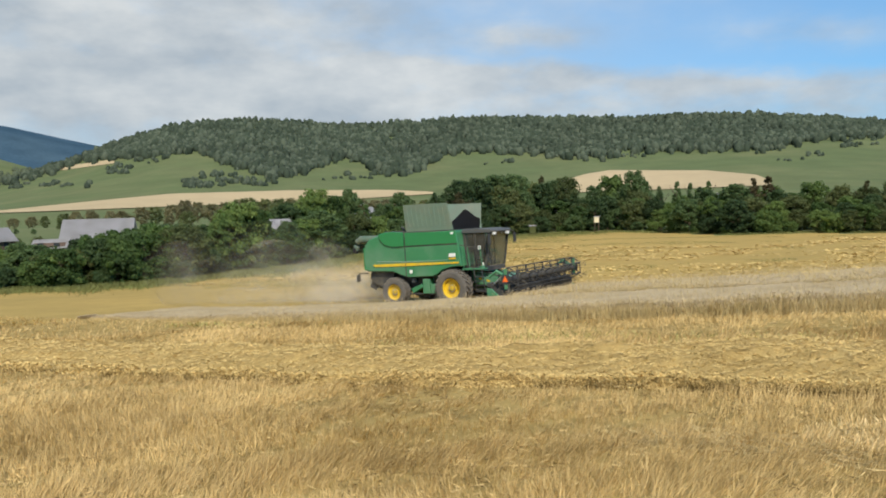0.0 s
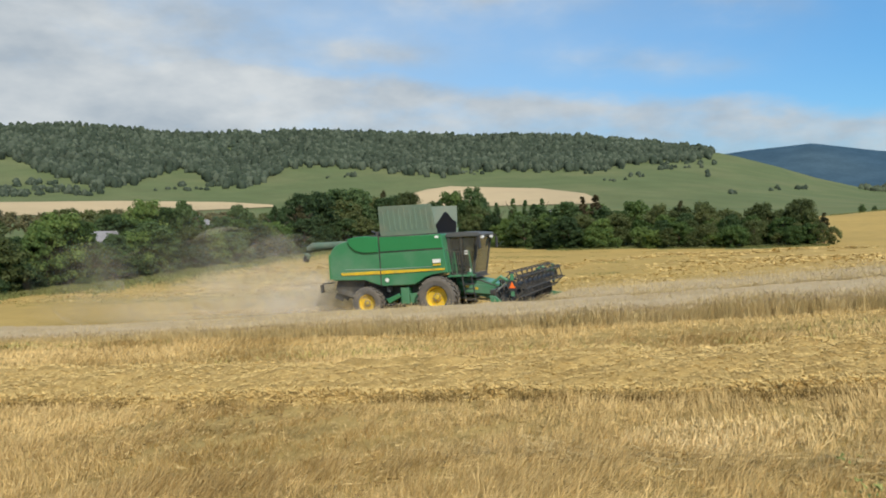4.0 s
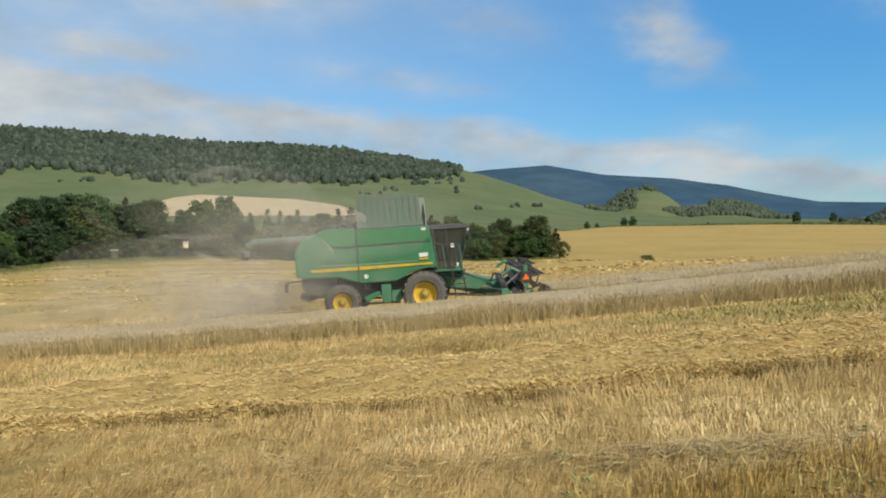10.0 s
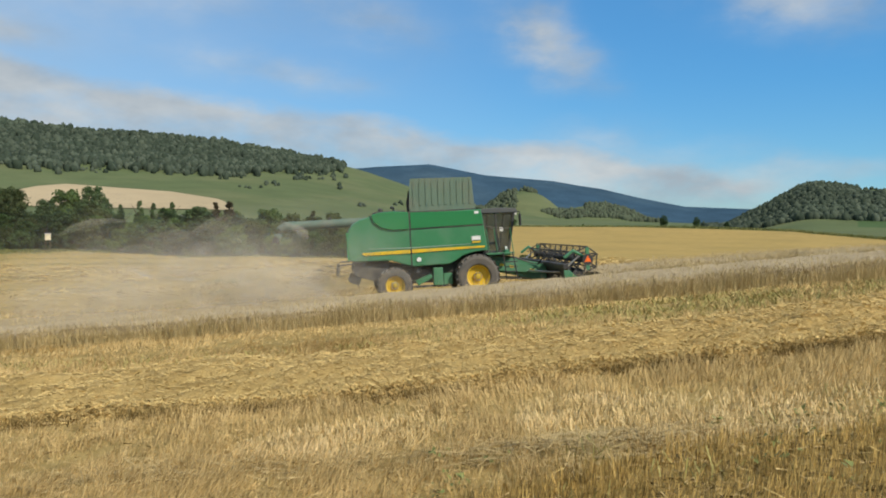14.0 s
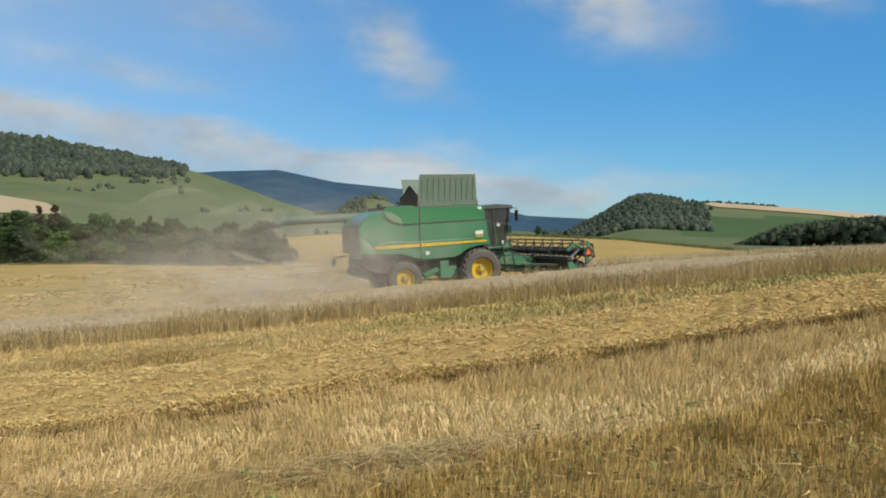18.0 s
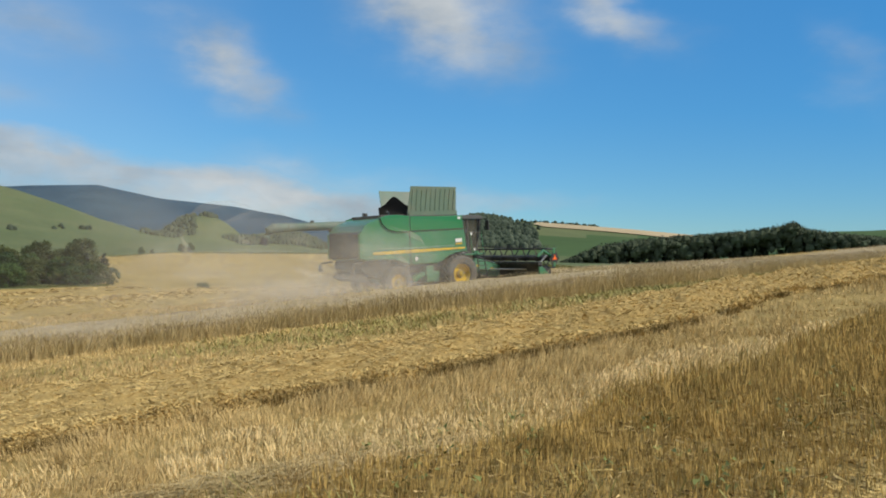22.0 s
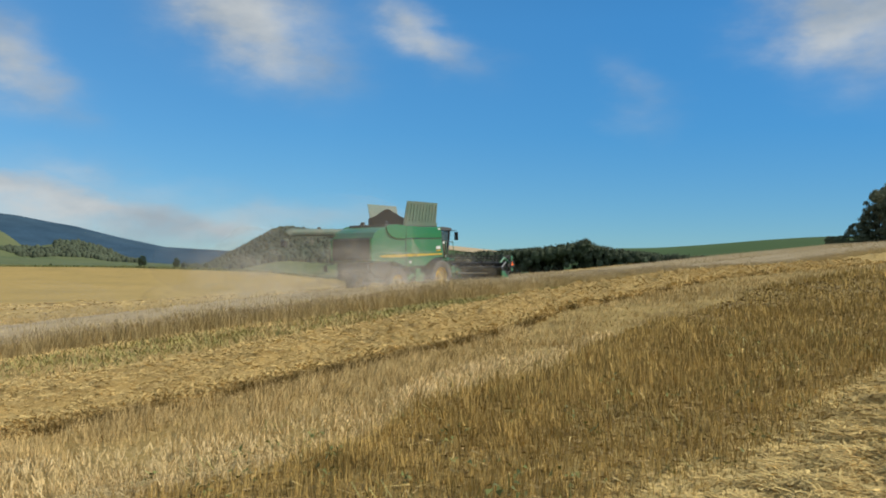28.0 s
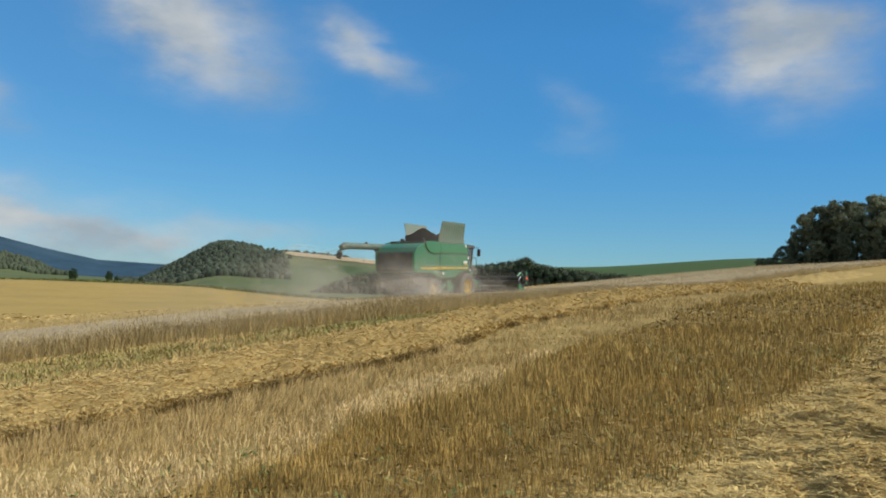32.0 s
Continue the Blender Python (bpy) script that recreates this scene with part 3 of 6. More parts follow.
    # trees that stand out by height, shape or colour: bearing, height of view, kind, distance behind the hedge's foot, width
    for q, top, kind, lag, wide in ((-14.6, 1.45, 0, 4, 0.95), (-13.6, 1.3, 0, 5, 0.8), (-15.3, 0.6, 0, 3, 0.9), (-9.3, 2.25, 0, 13, 0.75), (-8.2, 1.7, 0, 12, 0.8), (-6.75, 2.2, 1, 14, 0.6), (-3.0, 1.85, 1, 16, 0.8),
                                    (1.4, 2.6, 1, 18, 1.0), (2.6, 2.7, 1, 17, 1.0), (3.9, 2.9, 1, 17, 1.0), (5.3, 2.9, 1, 18, 1.0), (7.3, 2.8, 7, 17, 0.7), (9.0, 2.45, 2, 17, 0.8), (8.2, 2.3, 1, 16, 0.8), (12.2, 2.5, 0, 17, 0.85), (13.9, 2.8, 1, 18, 0.75),
                                    (15.6, 1.75, 3, 17, 0.8), (16.8, 2.05, 3, 18, 0.8), (17.7, 1.9, 3, 18, 0.8), (18.9, 2.0, 3, 19, 0.8), (18.3, 1.6, 3, 16, 0.9), (20.6, 1.6, 1, 12, 1.1), (21.8, 2.0, 7, 14, 0.9), (22.7, 2.1, 7, 15, 0.95),
                                    (25.5, 1.5, 0, 16, 0.9), (27.1, 1.15, 2, 14, 0.9), (28.6, 1.5, 7, 15, 0.9), (28.4, -0.05, 0, 4, 1.3), (25.9, -0.35, 0, 3, 1.3), (33.8, 1.05, 2, 12, 1.0), (30.1, 1.25, 2, 15, 0.9), (36.3, 1.25, 2, 12, 0.9),
                                    (37.7, 0.4, 7, 9, 1.1), (35.2, 0.1, 0, 4, 1.4), (36.8, -0.4, 0, 3, 1.3), (38.2, -0.6, 2, 4, 1.0)):
        put(kind, q, line(q) + lag, rise(q, line(q) + lag, top), wide)
    for az in np.arange(-37, 38.2, 1.3):
        q = az + rng.uniform(-0.4, 0.4)
        put(int(rng.choice([4, 5])) if q < 22 else int(rng.choice([4, 2])), q, line(q) + rng.uniform(0.8, 3.0), rng.uniform(1.0, 4.2))
    # bushes that grow before the barn's long wall
    for q, top in ((-24.9, -0.7), (-24.1, -0.5), (-23.2, -0.45), (-22.4, -0.5), (-21.6, -0.3), (-28.6, -0.8), (-27.4, -1.0)):
        put(int(rng.choice([0, 1])), q, line(q) + rng.uniform(3, 7), rise(q, line(q) + 5, top))
    for q, top in ((-12.7, -0.25), (-11.2, -0.1), (-12.0, -0.75)):
        put(int(rng.choice([0, 1])), q, line(q) + 4, rise(q, line(q) + 4, top))
    # the clump that closes the view on the rise
    for az, r, top, wide in ((101.8, 108, 2.6, 1.6), (102.6, 108, 3.9, 1.3), (103.4, 110, 4.5, 1.2), (104.0, 108, 6.0, 0.9), (104.8, 110, 6.5, 0.95), (106.0, 108, 6.85, 1.0), (107.0, 111, 6.7, 0.9), (108.1, 107, 7.1, 1.0), (109.4, 109, 7.2, 1.0),
                             (111, 108, 7.3, 1.1), (113, 110, 7.2, 1.1), (105.4, 112, 6.2, 1.0), (103.0, 106, 3.2, 1.5), (104.6, 105, 4.2, 1.3), (106.2, 105, 4.4, 1.3), (107.9, 105, 4.6, 1.3), (109.8, 105, 4.8, 1.3), (101.2, 107, 2.15, 1.8)):
        put(6, az, r, rise(az, r, top), wide)
    # a lone bush in the stubble
    put(2, 44.1, 112, 1.0, 2.4)


plant_trees()


def crowns(rng, spots, sizes, slim):
    """Many small far tree crowns: rounded domes, some drawn up to a point, as one set of triangles."""
    seg, rows = 6, ((0.7, -0.75), (1.0, 0.0), (0.66, 0.72))
    ang = np.arange(seg) * 2 * math.pi / seg
    shape = np.array([(r * math.cos(a), r * math.sin(a), z) for r, z in rows for a in ang] + [(0, 0, 1.1)])
    tri = []
    for k in range(len(rows) - 1):
        for i in range(seg):
            a, b, c, d = k * seg + i, k * seg + (i + 1) % seg, (k + 1) * seg + (i + 1) % seg, (k + 1) * seg + i
            tri += [(a, b, c), (a, c, d)]
    top = 2 * seg
    tri += [(top + i, top + (i + 1) % seg, 3 * seg) for i in range(seg)]
    n = len(spots)
    v = shape[None] * (1 + 0.5 * (rng.random((n, len(shape))) - 0.5))[..., None] * np.asarray(sizes)[:, None, None]
    v[..., 2] *= np.asarray(slim)[:, None]
    v = v + np.asarray(spots)[:, None, :]
    return v.reshape(-1, 3), (np.array(tri)[None] + (np.arange(n) * len(shape))[:, None, None]).reshape(-1, 3)


def woodland(name, label, spots, sizes, mat=None, category="woodland", slim=(0.9, 1.6)):
    rng = np.random.default_rng(len(spots))
    v, f = crowns(rng, spots, sizes, rng.uniform(*slim, len(spots)))
    ob = new(name, mesh_of(name, v, f, mat or M_WOODLAND, None, True))
    return tagged(ob, label, category, kind="stuff")


def on_slope(az, r, size, sink=0.5):
    z = far_height(az, r)
    return np.column_stack([r * np.sin(np.radians(az)), r * np.cos(np.radians(az)), z + EYE + size * sink])


# lower edge of the hill's forest: bearing and height of view
FOREST_FOOT = ([-38, -30, -26, -24.5, -23.4, -20.5, -17.2, -16.4, -15, -13.8, -12.2, -10.6, -10.1, -8, -6.8, -6, -5, -3.7, -2.3, -1, 0.2, 1.1, 4, 7.4, 8.1, 10, 12.6, 13, 15, 18.1, 22.6, 24.9, 26.9, 28.5, 30.1, 31, 31.6],
               [2.0, 2.7, 3.8, 4.5, 4.45, 4.7, 5.05, 4.6, 3.95, 3.6, 2.95, 3.15, 3.35, 4.1, 4.4, 4.2, 3.6, 3.1, 3.1, 3.7, 4.3, 4.62, 4.45, 4.25, 3.9, 3.9, 3.75, 4.2, 3.98, 3.94, 3.75, 4.1, 4.25, 4.2, 4.3, 4.75, 6.0])


def grow_woods():
    rng = np.random.default_rng(21)
    n = 23000
    az = rng.uniform(-38, 31.6, n)
    foot = np.interp(az, *FOREST_FOOT) + 0.12 * np.sin(az * 5.3) + 0.08 * np.sin(az * 11.7)
    e = foot - rng.exponential(0.05, n) + (np.interp(az, *HILL) - foot + 0.05) * rng.random(n)
    ok = foot < np.interp(az, *HILL)
    az, e = az[ok], e[ok]
    size = rng.uniform(2.1, 5.1, len(az)) * (1 + 0.35 * (rng.random(len(az)) < 0.08))
    r = hill_reach(az, e) + rng.uniform(0, 60, len(az)) * (e > np.interp(az, *HILL) - 0.05)
    woodland("hill_forest", "dense dark green forest covering the upper hill", on_slope(az, r, size, 0.6), size, slim=(0.9, 1.5))
    # hedges, thickets and single bushes on the open slope
    A, Z = [], []
    for a0, a1, e0, e1, m in ((-18.2, -12.4, 2.45, 2.95, 210), (-17, -14.4, 3.0, 3.4, 70), (-23.1, -21.4, 3.5, 4.2, 110), (-21.3, -19.9, 4.0, 4.5, 60), (-6.9, -1.6, 2.95, 3.45, 60), (27.2, 30.9, 3.4, 4.3, 90), (-29, -24, 2.55, 2.95, 120),
                              (13.2, 24, 3.55, 3.85, 26), (0, 30, 2.9, 4.0, 34), (-12, 36, 2.5, 3.3, 22), (29.4, 30.6, 2.95, 3.3, 14), (24, 38, 1.6, 2.4, 14)):
        c = rng.uniform(0, 1, (max(3, m // 7), 2))
        k = rng.integers(0, len(c), m)
        A.append(a0 + (a1 - a0) * np.clip(c[k, 0] + rng.normal(size=m) * 0.02, 0, 1))
        Z.append(e0 + (e1 - e0) * np.clip(c[k, 1] + rng.normal(size=m) * 0.06, 0, 1))
    az, e = np.concatenate(A), np.concatenate(Z)
    clear = ~((az > 8) & (az < 23.4) & (e < 2.95))
    az, e = az[clear], e[clear]
    size = rng.uniform(1.5, 3.6, len(az))
    woodland("meadow_bushes", "scattered dark bushes on the green hillside", on_slope(az, hill_reach(az, e), size, 0.4), size, category="bushes", slim=(0.8, 1.2))
    m = 900
    az, r = rng.uniform(-37, -25.6, m), rng.uniform(1650, 2080, m)
    e = np.degrees(np.arctan2(far_height(az, r), r))
    az, r = az[e < 3.75], r[e < 3.75]
    size = rng.uniform(4, 8, len(az))
    woodland("valley_wood", "dark woodland in the side valley", on_slope(az, r, size, 0.3), size, M_FARWOOD)
    # the rounded hill: trees on its steep end and along its ridge, scrub below
    m = 9000
    az, r = rng.uniform(56.5, 72, m), rng.uniform(540, 830, m)
    e = np.degrees(np.arctan2(far_height(az, r), r))
    edge = np.interp(e, [-1, 0.0, 0.4, 0.9, 1.7, 2.1, 2.5, 2.8, 3.1, 3.6], [71.5, 70.0, 69.2, 68.0, 67.4, 67.6, 67.3, 66.0, 65.2, 65.0]) + rng.normal(size=m) * 0.25
    pick = (az < edge) & ((rng.random(m) < 0.8) | (az < 63))
    ridge_az = rng.uniform(64, 72.2, 170)
    az, r = np.concatenate([az[pick], ridge_az]), np.concatenate([r[pick], rng.uniform(790, 806, 170)])
    size = rng.uniform(1.3, 3.0, len(az)) * np.where(np.arange(len(az)) >= pick.sum(), 0.75, 1.0)
    woodland("round_hill_wood", "dark scrub and trees on the rounded hill", on_slope(az, r, size, 0.3), size)
    # the far knoll: wooded flanks, open grass on its brow
    m = 2600
    az, r = rng.uniform(39.8, 53.5, m), rng.uniform(1430, 1720, m)
    e = np.degrees(np.arctan2(far_height(az, r), r))
    open_grass = (az > 43.3) & (az < 48.3) & (e > 1.55) & (e < np.interp(az, [43.3, 46, 48.3], [3.05, 2.75, 1.95]))
    az, r = az[~open_grass], r[~open_grass]
    size = rng.uniform(3.0, 5.5, len(az))
    woodland("knoll_wood", "dark woodland on the far knoll", on_slope(az, r, size, 0.2), size, M_FARWOOD)
    m = 2800
    az = rng.uniform(69.2, 97, m)
    top = np.interp(az, [69.2, 69.8, 72.3, 74.7, 77, 80.4, 82.5, 84.1, 85.2, 85.9, 87, 91, 97], [-0.1, 0.25, 1.37, 1.76, 2.03, 2.25, 2.45, 2.72, 3.0, 2.55, 2.35, 1.9, 1.6])
    r = 340 + rng.uniform(-9, 9, m)
    size = rng.uniform(0.9, 2.3, m)
    e = top - np.degrees(1.3 * size / r) - rng.exponential(0.55, m)
    spots = np.column_stack([r * np.sin(np.radians(az)), r * np.cos(np.radians(az)), EYE + r * np.tan(np.radians(e))])
    v, f = crowns(rng, spots, size * 0.8, rng.uniform(0.9, 1.3, m))
    lv, lf = leaf_quads(rng, spots, size, 70000, 0.55)
    hedge = new("far_hedge", mesh_of("far_hedge", np.vstack([v, lv]), np.vstack([f, lf + len(v)]), M_FARWOOD))
    tagged(hedge, "dark green line of trees behind the field", "hedge", kind="stuff")


grow_woods()

# ---- combine harvester ----
M_PAINT = material("green_paint", color=(0.042, 0.20, 0.084), vary=0.12, scale=1.2, rough=0.4, stain=(0.12, 0.235, 0.145), stain_scale=0.55, coat=0.25)
M_PAINT_UP = material("clean_green_paint", color=(0.022, 0.195, 0.064), vary=0.08, scale=1.5, rough=0.3, coat=0.3)
M_EXT = material("faded_green_sheet", color=(0.16, 0.235, 0.175), vary=0.14, scale=1.8, rough=0.6, stain=(0.21, 0.24, 0.18), stain_scale=1.1)
M_AUGER = material("dusty_dark_green_tube", color=(0.09, 0.145, 0.105), vary=0.16, scale=1.8, rough=0.65, stain=(0.15, 0.17, 0.125), stain_scale=1.2)
M_BLACK = material("black_steel", color=(0.032, 0.032, 0.032), vary=0.25, rough=0.6, stain=(0.09, 0.08, 0.062), stain_scale=1.5)
M_CLOTH = material("black_tarpaulin", color=(0.018, 0.016, 0.018), vary=0.2, rough=0.75)
M_TYRE = material("dusty_tyre_rubber", color=(0.115, 0.105, 0.09), vary=0.3, scale=4, rough=0.9, stain=(0.14, 0.12, 0.095), stain_scale=2.2)
M_YELLOW = material("yellow_paint", color=(0.72, 0.47, 0.015), vary=0.15, scale=3, rough=0.4, stain=(0.5, 0.36, 0.06), stain_scale=2)
M_WHITE = material("white_decal", color=(0.75, 0.74, 0.7), vary=0.06, scale=5, rough=0.5)
M_ORANGE = material("orange_reflector", color=(0.9, 0.16, 0.02), vary=0.06, scale=5, rough=0.35)
M_GREY = material("grey_plastic", color=(0.085, 0.088, 0.085), vary=0.15, scale=4, rough=0.6)
M_STEEL = material("bright_steel", color=(0.5, 0.5, 0.48), vary=0.15, scale=6, rough=0.35, metal=0.8)
M_PALELINE = material("pale_green_line", color=(0.25, 0.36, 0.27), vary=0.1, scale=3, rough=0.4)


def make_glass():
    m = bpy.data.materials.new("tinted_glass")
    m.use_nodes = True
    b = m.node_tree.nodes["Principled BSDF"]
    b.inputs["Base Color"].default_value = (0.42, 0.46, 0.46, 1)
    b.inputs["Transmission Weight"].default_value, b.inputs["Roughness"].default_value, b.inputs["IOR"].default_value = 1.0, 0.04, 1.45
    nt = m.node_tree
    film, mix = nt.nodes.new("ShaderNodeBsdfDiffuse"), nt.nodes.new("ShaderNodeMixShader")
    film.inputs["Color"].default_value = (0.25, 0.25, 0.23, 1)
    mix.inputs["Fac"].default_value = 0.09
    nt.links.new(b.outputs[0], mix.inputs[1])
    nt.links.new(film.outputs[0], mix.inputs[2])
    nt.links.new(mix.outputs[0], nt.nodes["Material Output"].inputs["Surface"])
    return m


M_GLASS = make_glass()


def box_bm(x0, x1, y0, y1, z0, z1, bevel=0.03, turn=None):
    bm = bmesh.new()
    bmesh.ops.create_cube(bm, size=1, matrix=Matrix.Diagonal((x1 - x0, y1 - y0, z1 - z0, 1)))
    if bevel:
        bmesh.ops.bevel(bm, geom=bm.edges[:], offset=bevel, segments=2, affect="EDGES", profile=0.7)
    m = Matrix.Translation(((x0 + x1) / 2, (y0 + y1) / 2, (z0 + z1) / 2))
    if turn:
        m = m @ Euler([radians(a) for a in turn]).to_matrix().to_4x4()
    bm.transform(m)
    return bm


def prism_bm(points, y0, y1, bevel=0.0, lean=0.0):
    """A side outline in x and z, drawn across from y0 to y1; lean moves the top outwards per metre of height."""
    bm = bmesh.new()
    z_low = min(p[1] for p in points)
    a = [bm.verts.new((x, y0 + lean * (z - z_low), z)) for x, z in points]
    b = [bm.verts.new((x, y1 + lean * (z - z_low), z)) for x, z in points]
    n = len(points)
    bm.faces.new(a)
    bm.faces.new(b[::-1])
    for i in range(n):
        bm.faces.new((a[i], b[i], b[(i + 1) % n], a[(i + 1) % n]))
    bmesh.ops.recalc_face_normals(bm, faces=bm.faces)
    if bevel:
        flat = [e for e in bm.edges if e.calc_face_angle(0) > 0.9]
        bmesh.ops.bevel(bm, geom=flat, offset=bevel, segments=3, affect="EDGES", profile=0.6)
    return bm


def lathe_bm(profile, segments=40, axis="Y"):
    """Turn a profile of (radius, along) about an axis."""
    bm = bmesh.new()
    rings = []
    for k in range(segments):
        a = 2 * math.pi * k / segments
        rings.append([bm.verts.new((r * math.cos(a), y, r * math.sin(a))) for r, y in profile])
    for k in range(segments):
        u, w = rings[k], rings[(k + 1) % segments]
        for i in range(len(profile) - 1):
            bm.faces.new((u[i], u[i + 1], w[i + 1], w[i]))
    bmesh.ops.recalc_face_normals(bm, faces=bm.faces)
    return bm


def tube_bm(path, radius, seg=8):
    bm = bmesh.new()
    path = [Vector(p) for p in path]
    rings = []
    for i, p in enumerate(path):
        d = (path[min(i + 1, len(path) - 1)] - path[max(i - 1, 0)]).normalized()
        u = d.cross(Vector((0.13, 0.21, 0.97)) if abs(d.z) < 0.9 else Vector((1, 0.1, 0))).normalized()
        w = d.cross(u)
        r = radius[i] if isinstance(radius, (list, tuple)) else radius
        rings.append([bm.verts.new(p + (u * math.cos(2 * math.pi * k / seg) + w * math.sin(2 * math.pi * k / seg)) * r) for k in range(seg)])
    for a, b in zip(rings, rings[1:]):
        for k in range(seg):
            bm.faces.new((a[k], a[(k + 1) % seg], b[(k + 1) % seg], b[k]))
    bm.faces.new(rings[0][::-1])
    bm.faces.new(rings[-1])
    bmesh.ops.recalc_face_normals(bm, faces=bm.faces)
    return bm


def merged(*parts):
    out = bmesh.new()
    for b in parts:
        me = bpy.data.meshes.new("tmp")
        b.to_mesh(me)
        b.free()
        out.from_mesh(me)
        bpy.data.meshes.remove(me)
    return out


combine = tagged(new("combine_harvester"), "dusty green combine harvester with yellow stripe and raised tank sides", "combine harvester")
wheels = []
REAR_X = -3.3


def make_wheel(x, y, radius, width, name, lugs):
    rim_r = radius * 0.53
    out = -1 if y < 0 else 1
    # dished rim with a raised flange
    rim = lathe_bm([(rim_r, -width * 0.42), (rim_r * 0.94, -width * 0.40), (rim_r * 0.88, -width * 0.2), (rim_r * 0.42, -width * 0.16), (rim_r * 0.36, -width * 0.26), (0.001, -width * 0.27),
                    ], 36)
    rim2 = lathe_bm([(rim_r, width * 0.42), (rim_r * 0.9, width * 0.4), (rim_r * 0.85, width * 0.1), (0.001, width * 0.08)], 24)
    wheel = part(name, merged(rim, rim2), M_YELLOW, combine, "yellow painted wheel rim")
    wheel.location = (x, y, radius)
    w, r = width / 2, radius
    tyre = lathe_bm([(rim_r, -w * 0.86), (rim_r * 1.12, -w), (r * 0.82, -w * 1.04), (r * 0.93, -w * 0.94), (r * 0.955, -w * 0.6), (r * 0.96, 0), (r * 0.955, w * 0.6), (r * 0.93, w * 0.94), (r * 0.82, w * 1.04), (rim_r * 1.12, w), (rim_r, w * 0.86)], 48)
    part("tyre", tyre, M_TYRE, wheel, "dusty black lugged tyre")
    for side in (-1, 1):
        lug = None
        for k in range(lugs):
            a = 2 * math.pi * (k + (0.5 if side > 0 else 0)) / lugs
            if lug is None:
                lug = part("tread_lug", box_bm(-r * 0.035, r * 0.035, -w * 0.5, w * 0.5, -r * 0.05, r * 0.05, 0.0, (0, 0, 38 * side)), M_TYRE, wheel)
                bar = lug
            else:
                bar = new("tread_lug", lug.data)
                bar.parent = wheel
            bar.matrix_basis = Matrix.Rotation(a, 4, "Y") @ Matrix.Translation((0, side * w * 0.5, r * 0.955))
    part("hub", merged(lathe_bm([(0.001, out * w * 0.75), (rim_r * 0.2, out * w * 0.72), (rim_r * 0.24, out * w * 0.5), (rim_r * 0.3, out * w * 0.4)], 16)), M_YELLOW, wheel, "pale dusty wheel hub")
    for k in range(8):
        a = k * math.pi / 4
        bolt = bmesh.new()
        bmesh.ops.create_cube(bolt, size=0.05, matrix=Matrix.Translation((rim_r * 0.33 * math.cos(a), out * w * 0.58, rim_r * 0.33 * math.sin(a))))
        part("bolt", bolt, M_STEEL, wheel)
    wheels.append((wheel, radius, Vector((x, y, radius))))


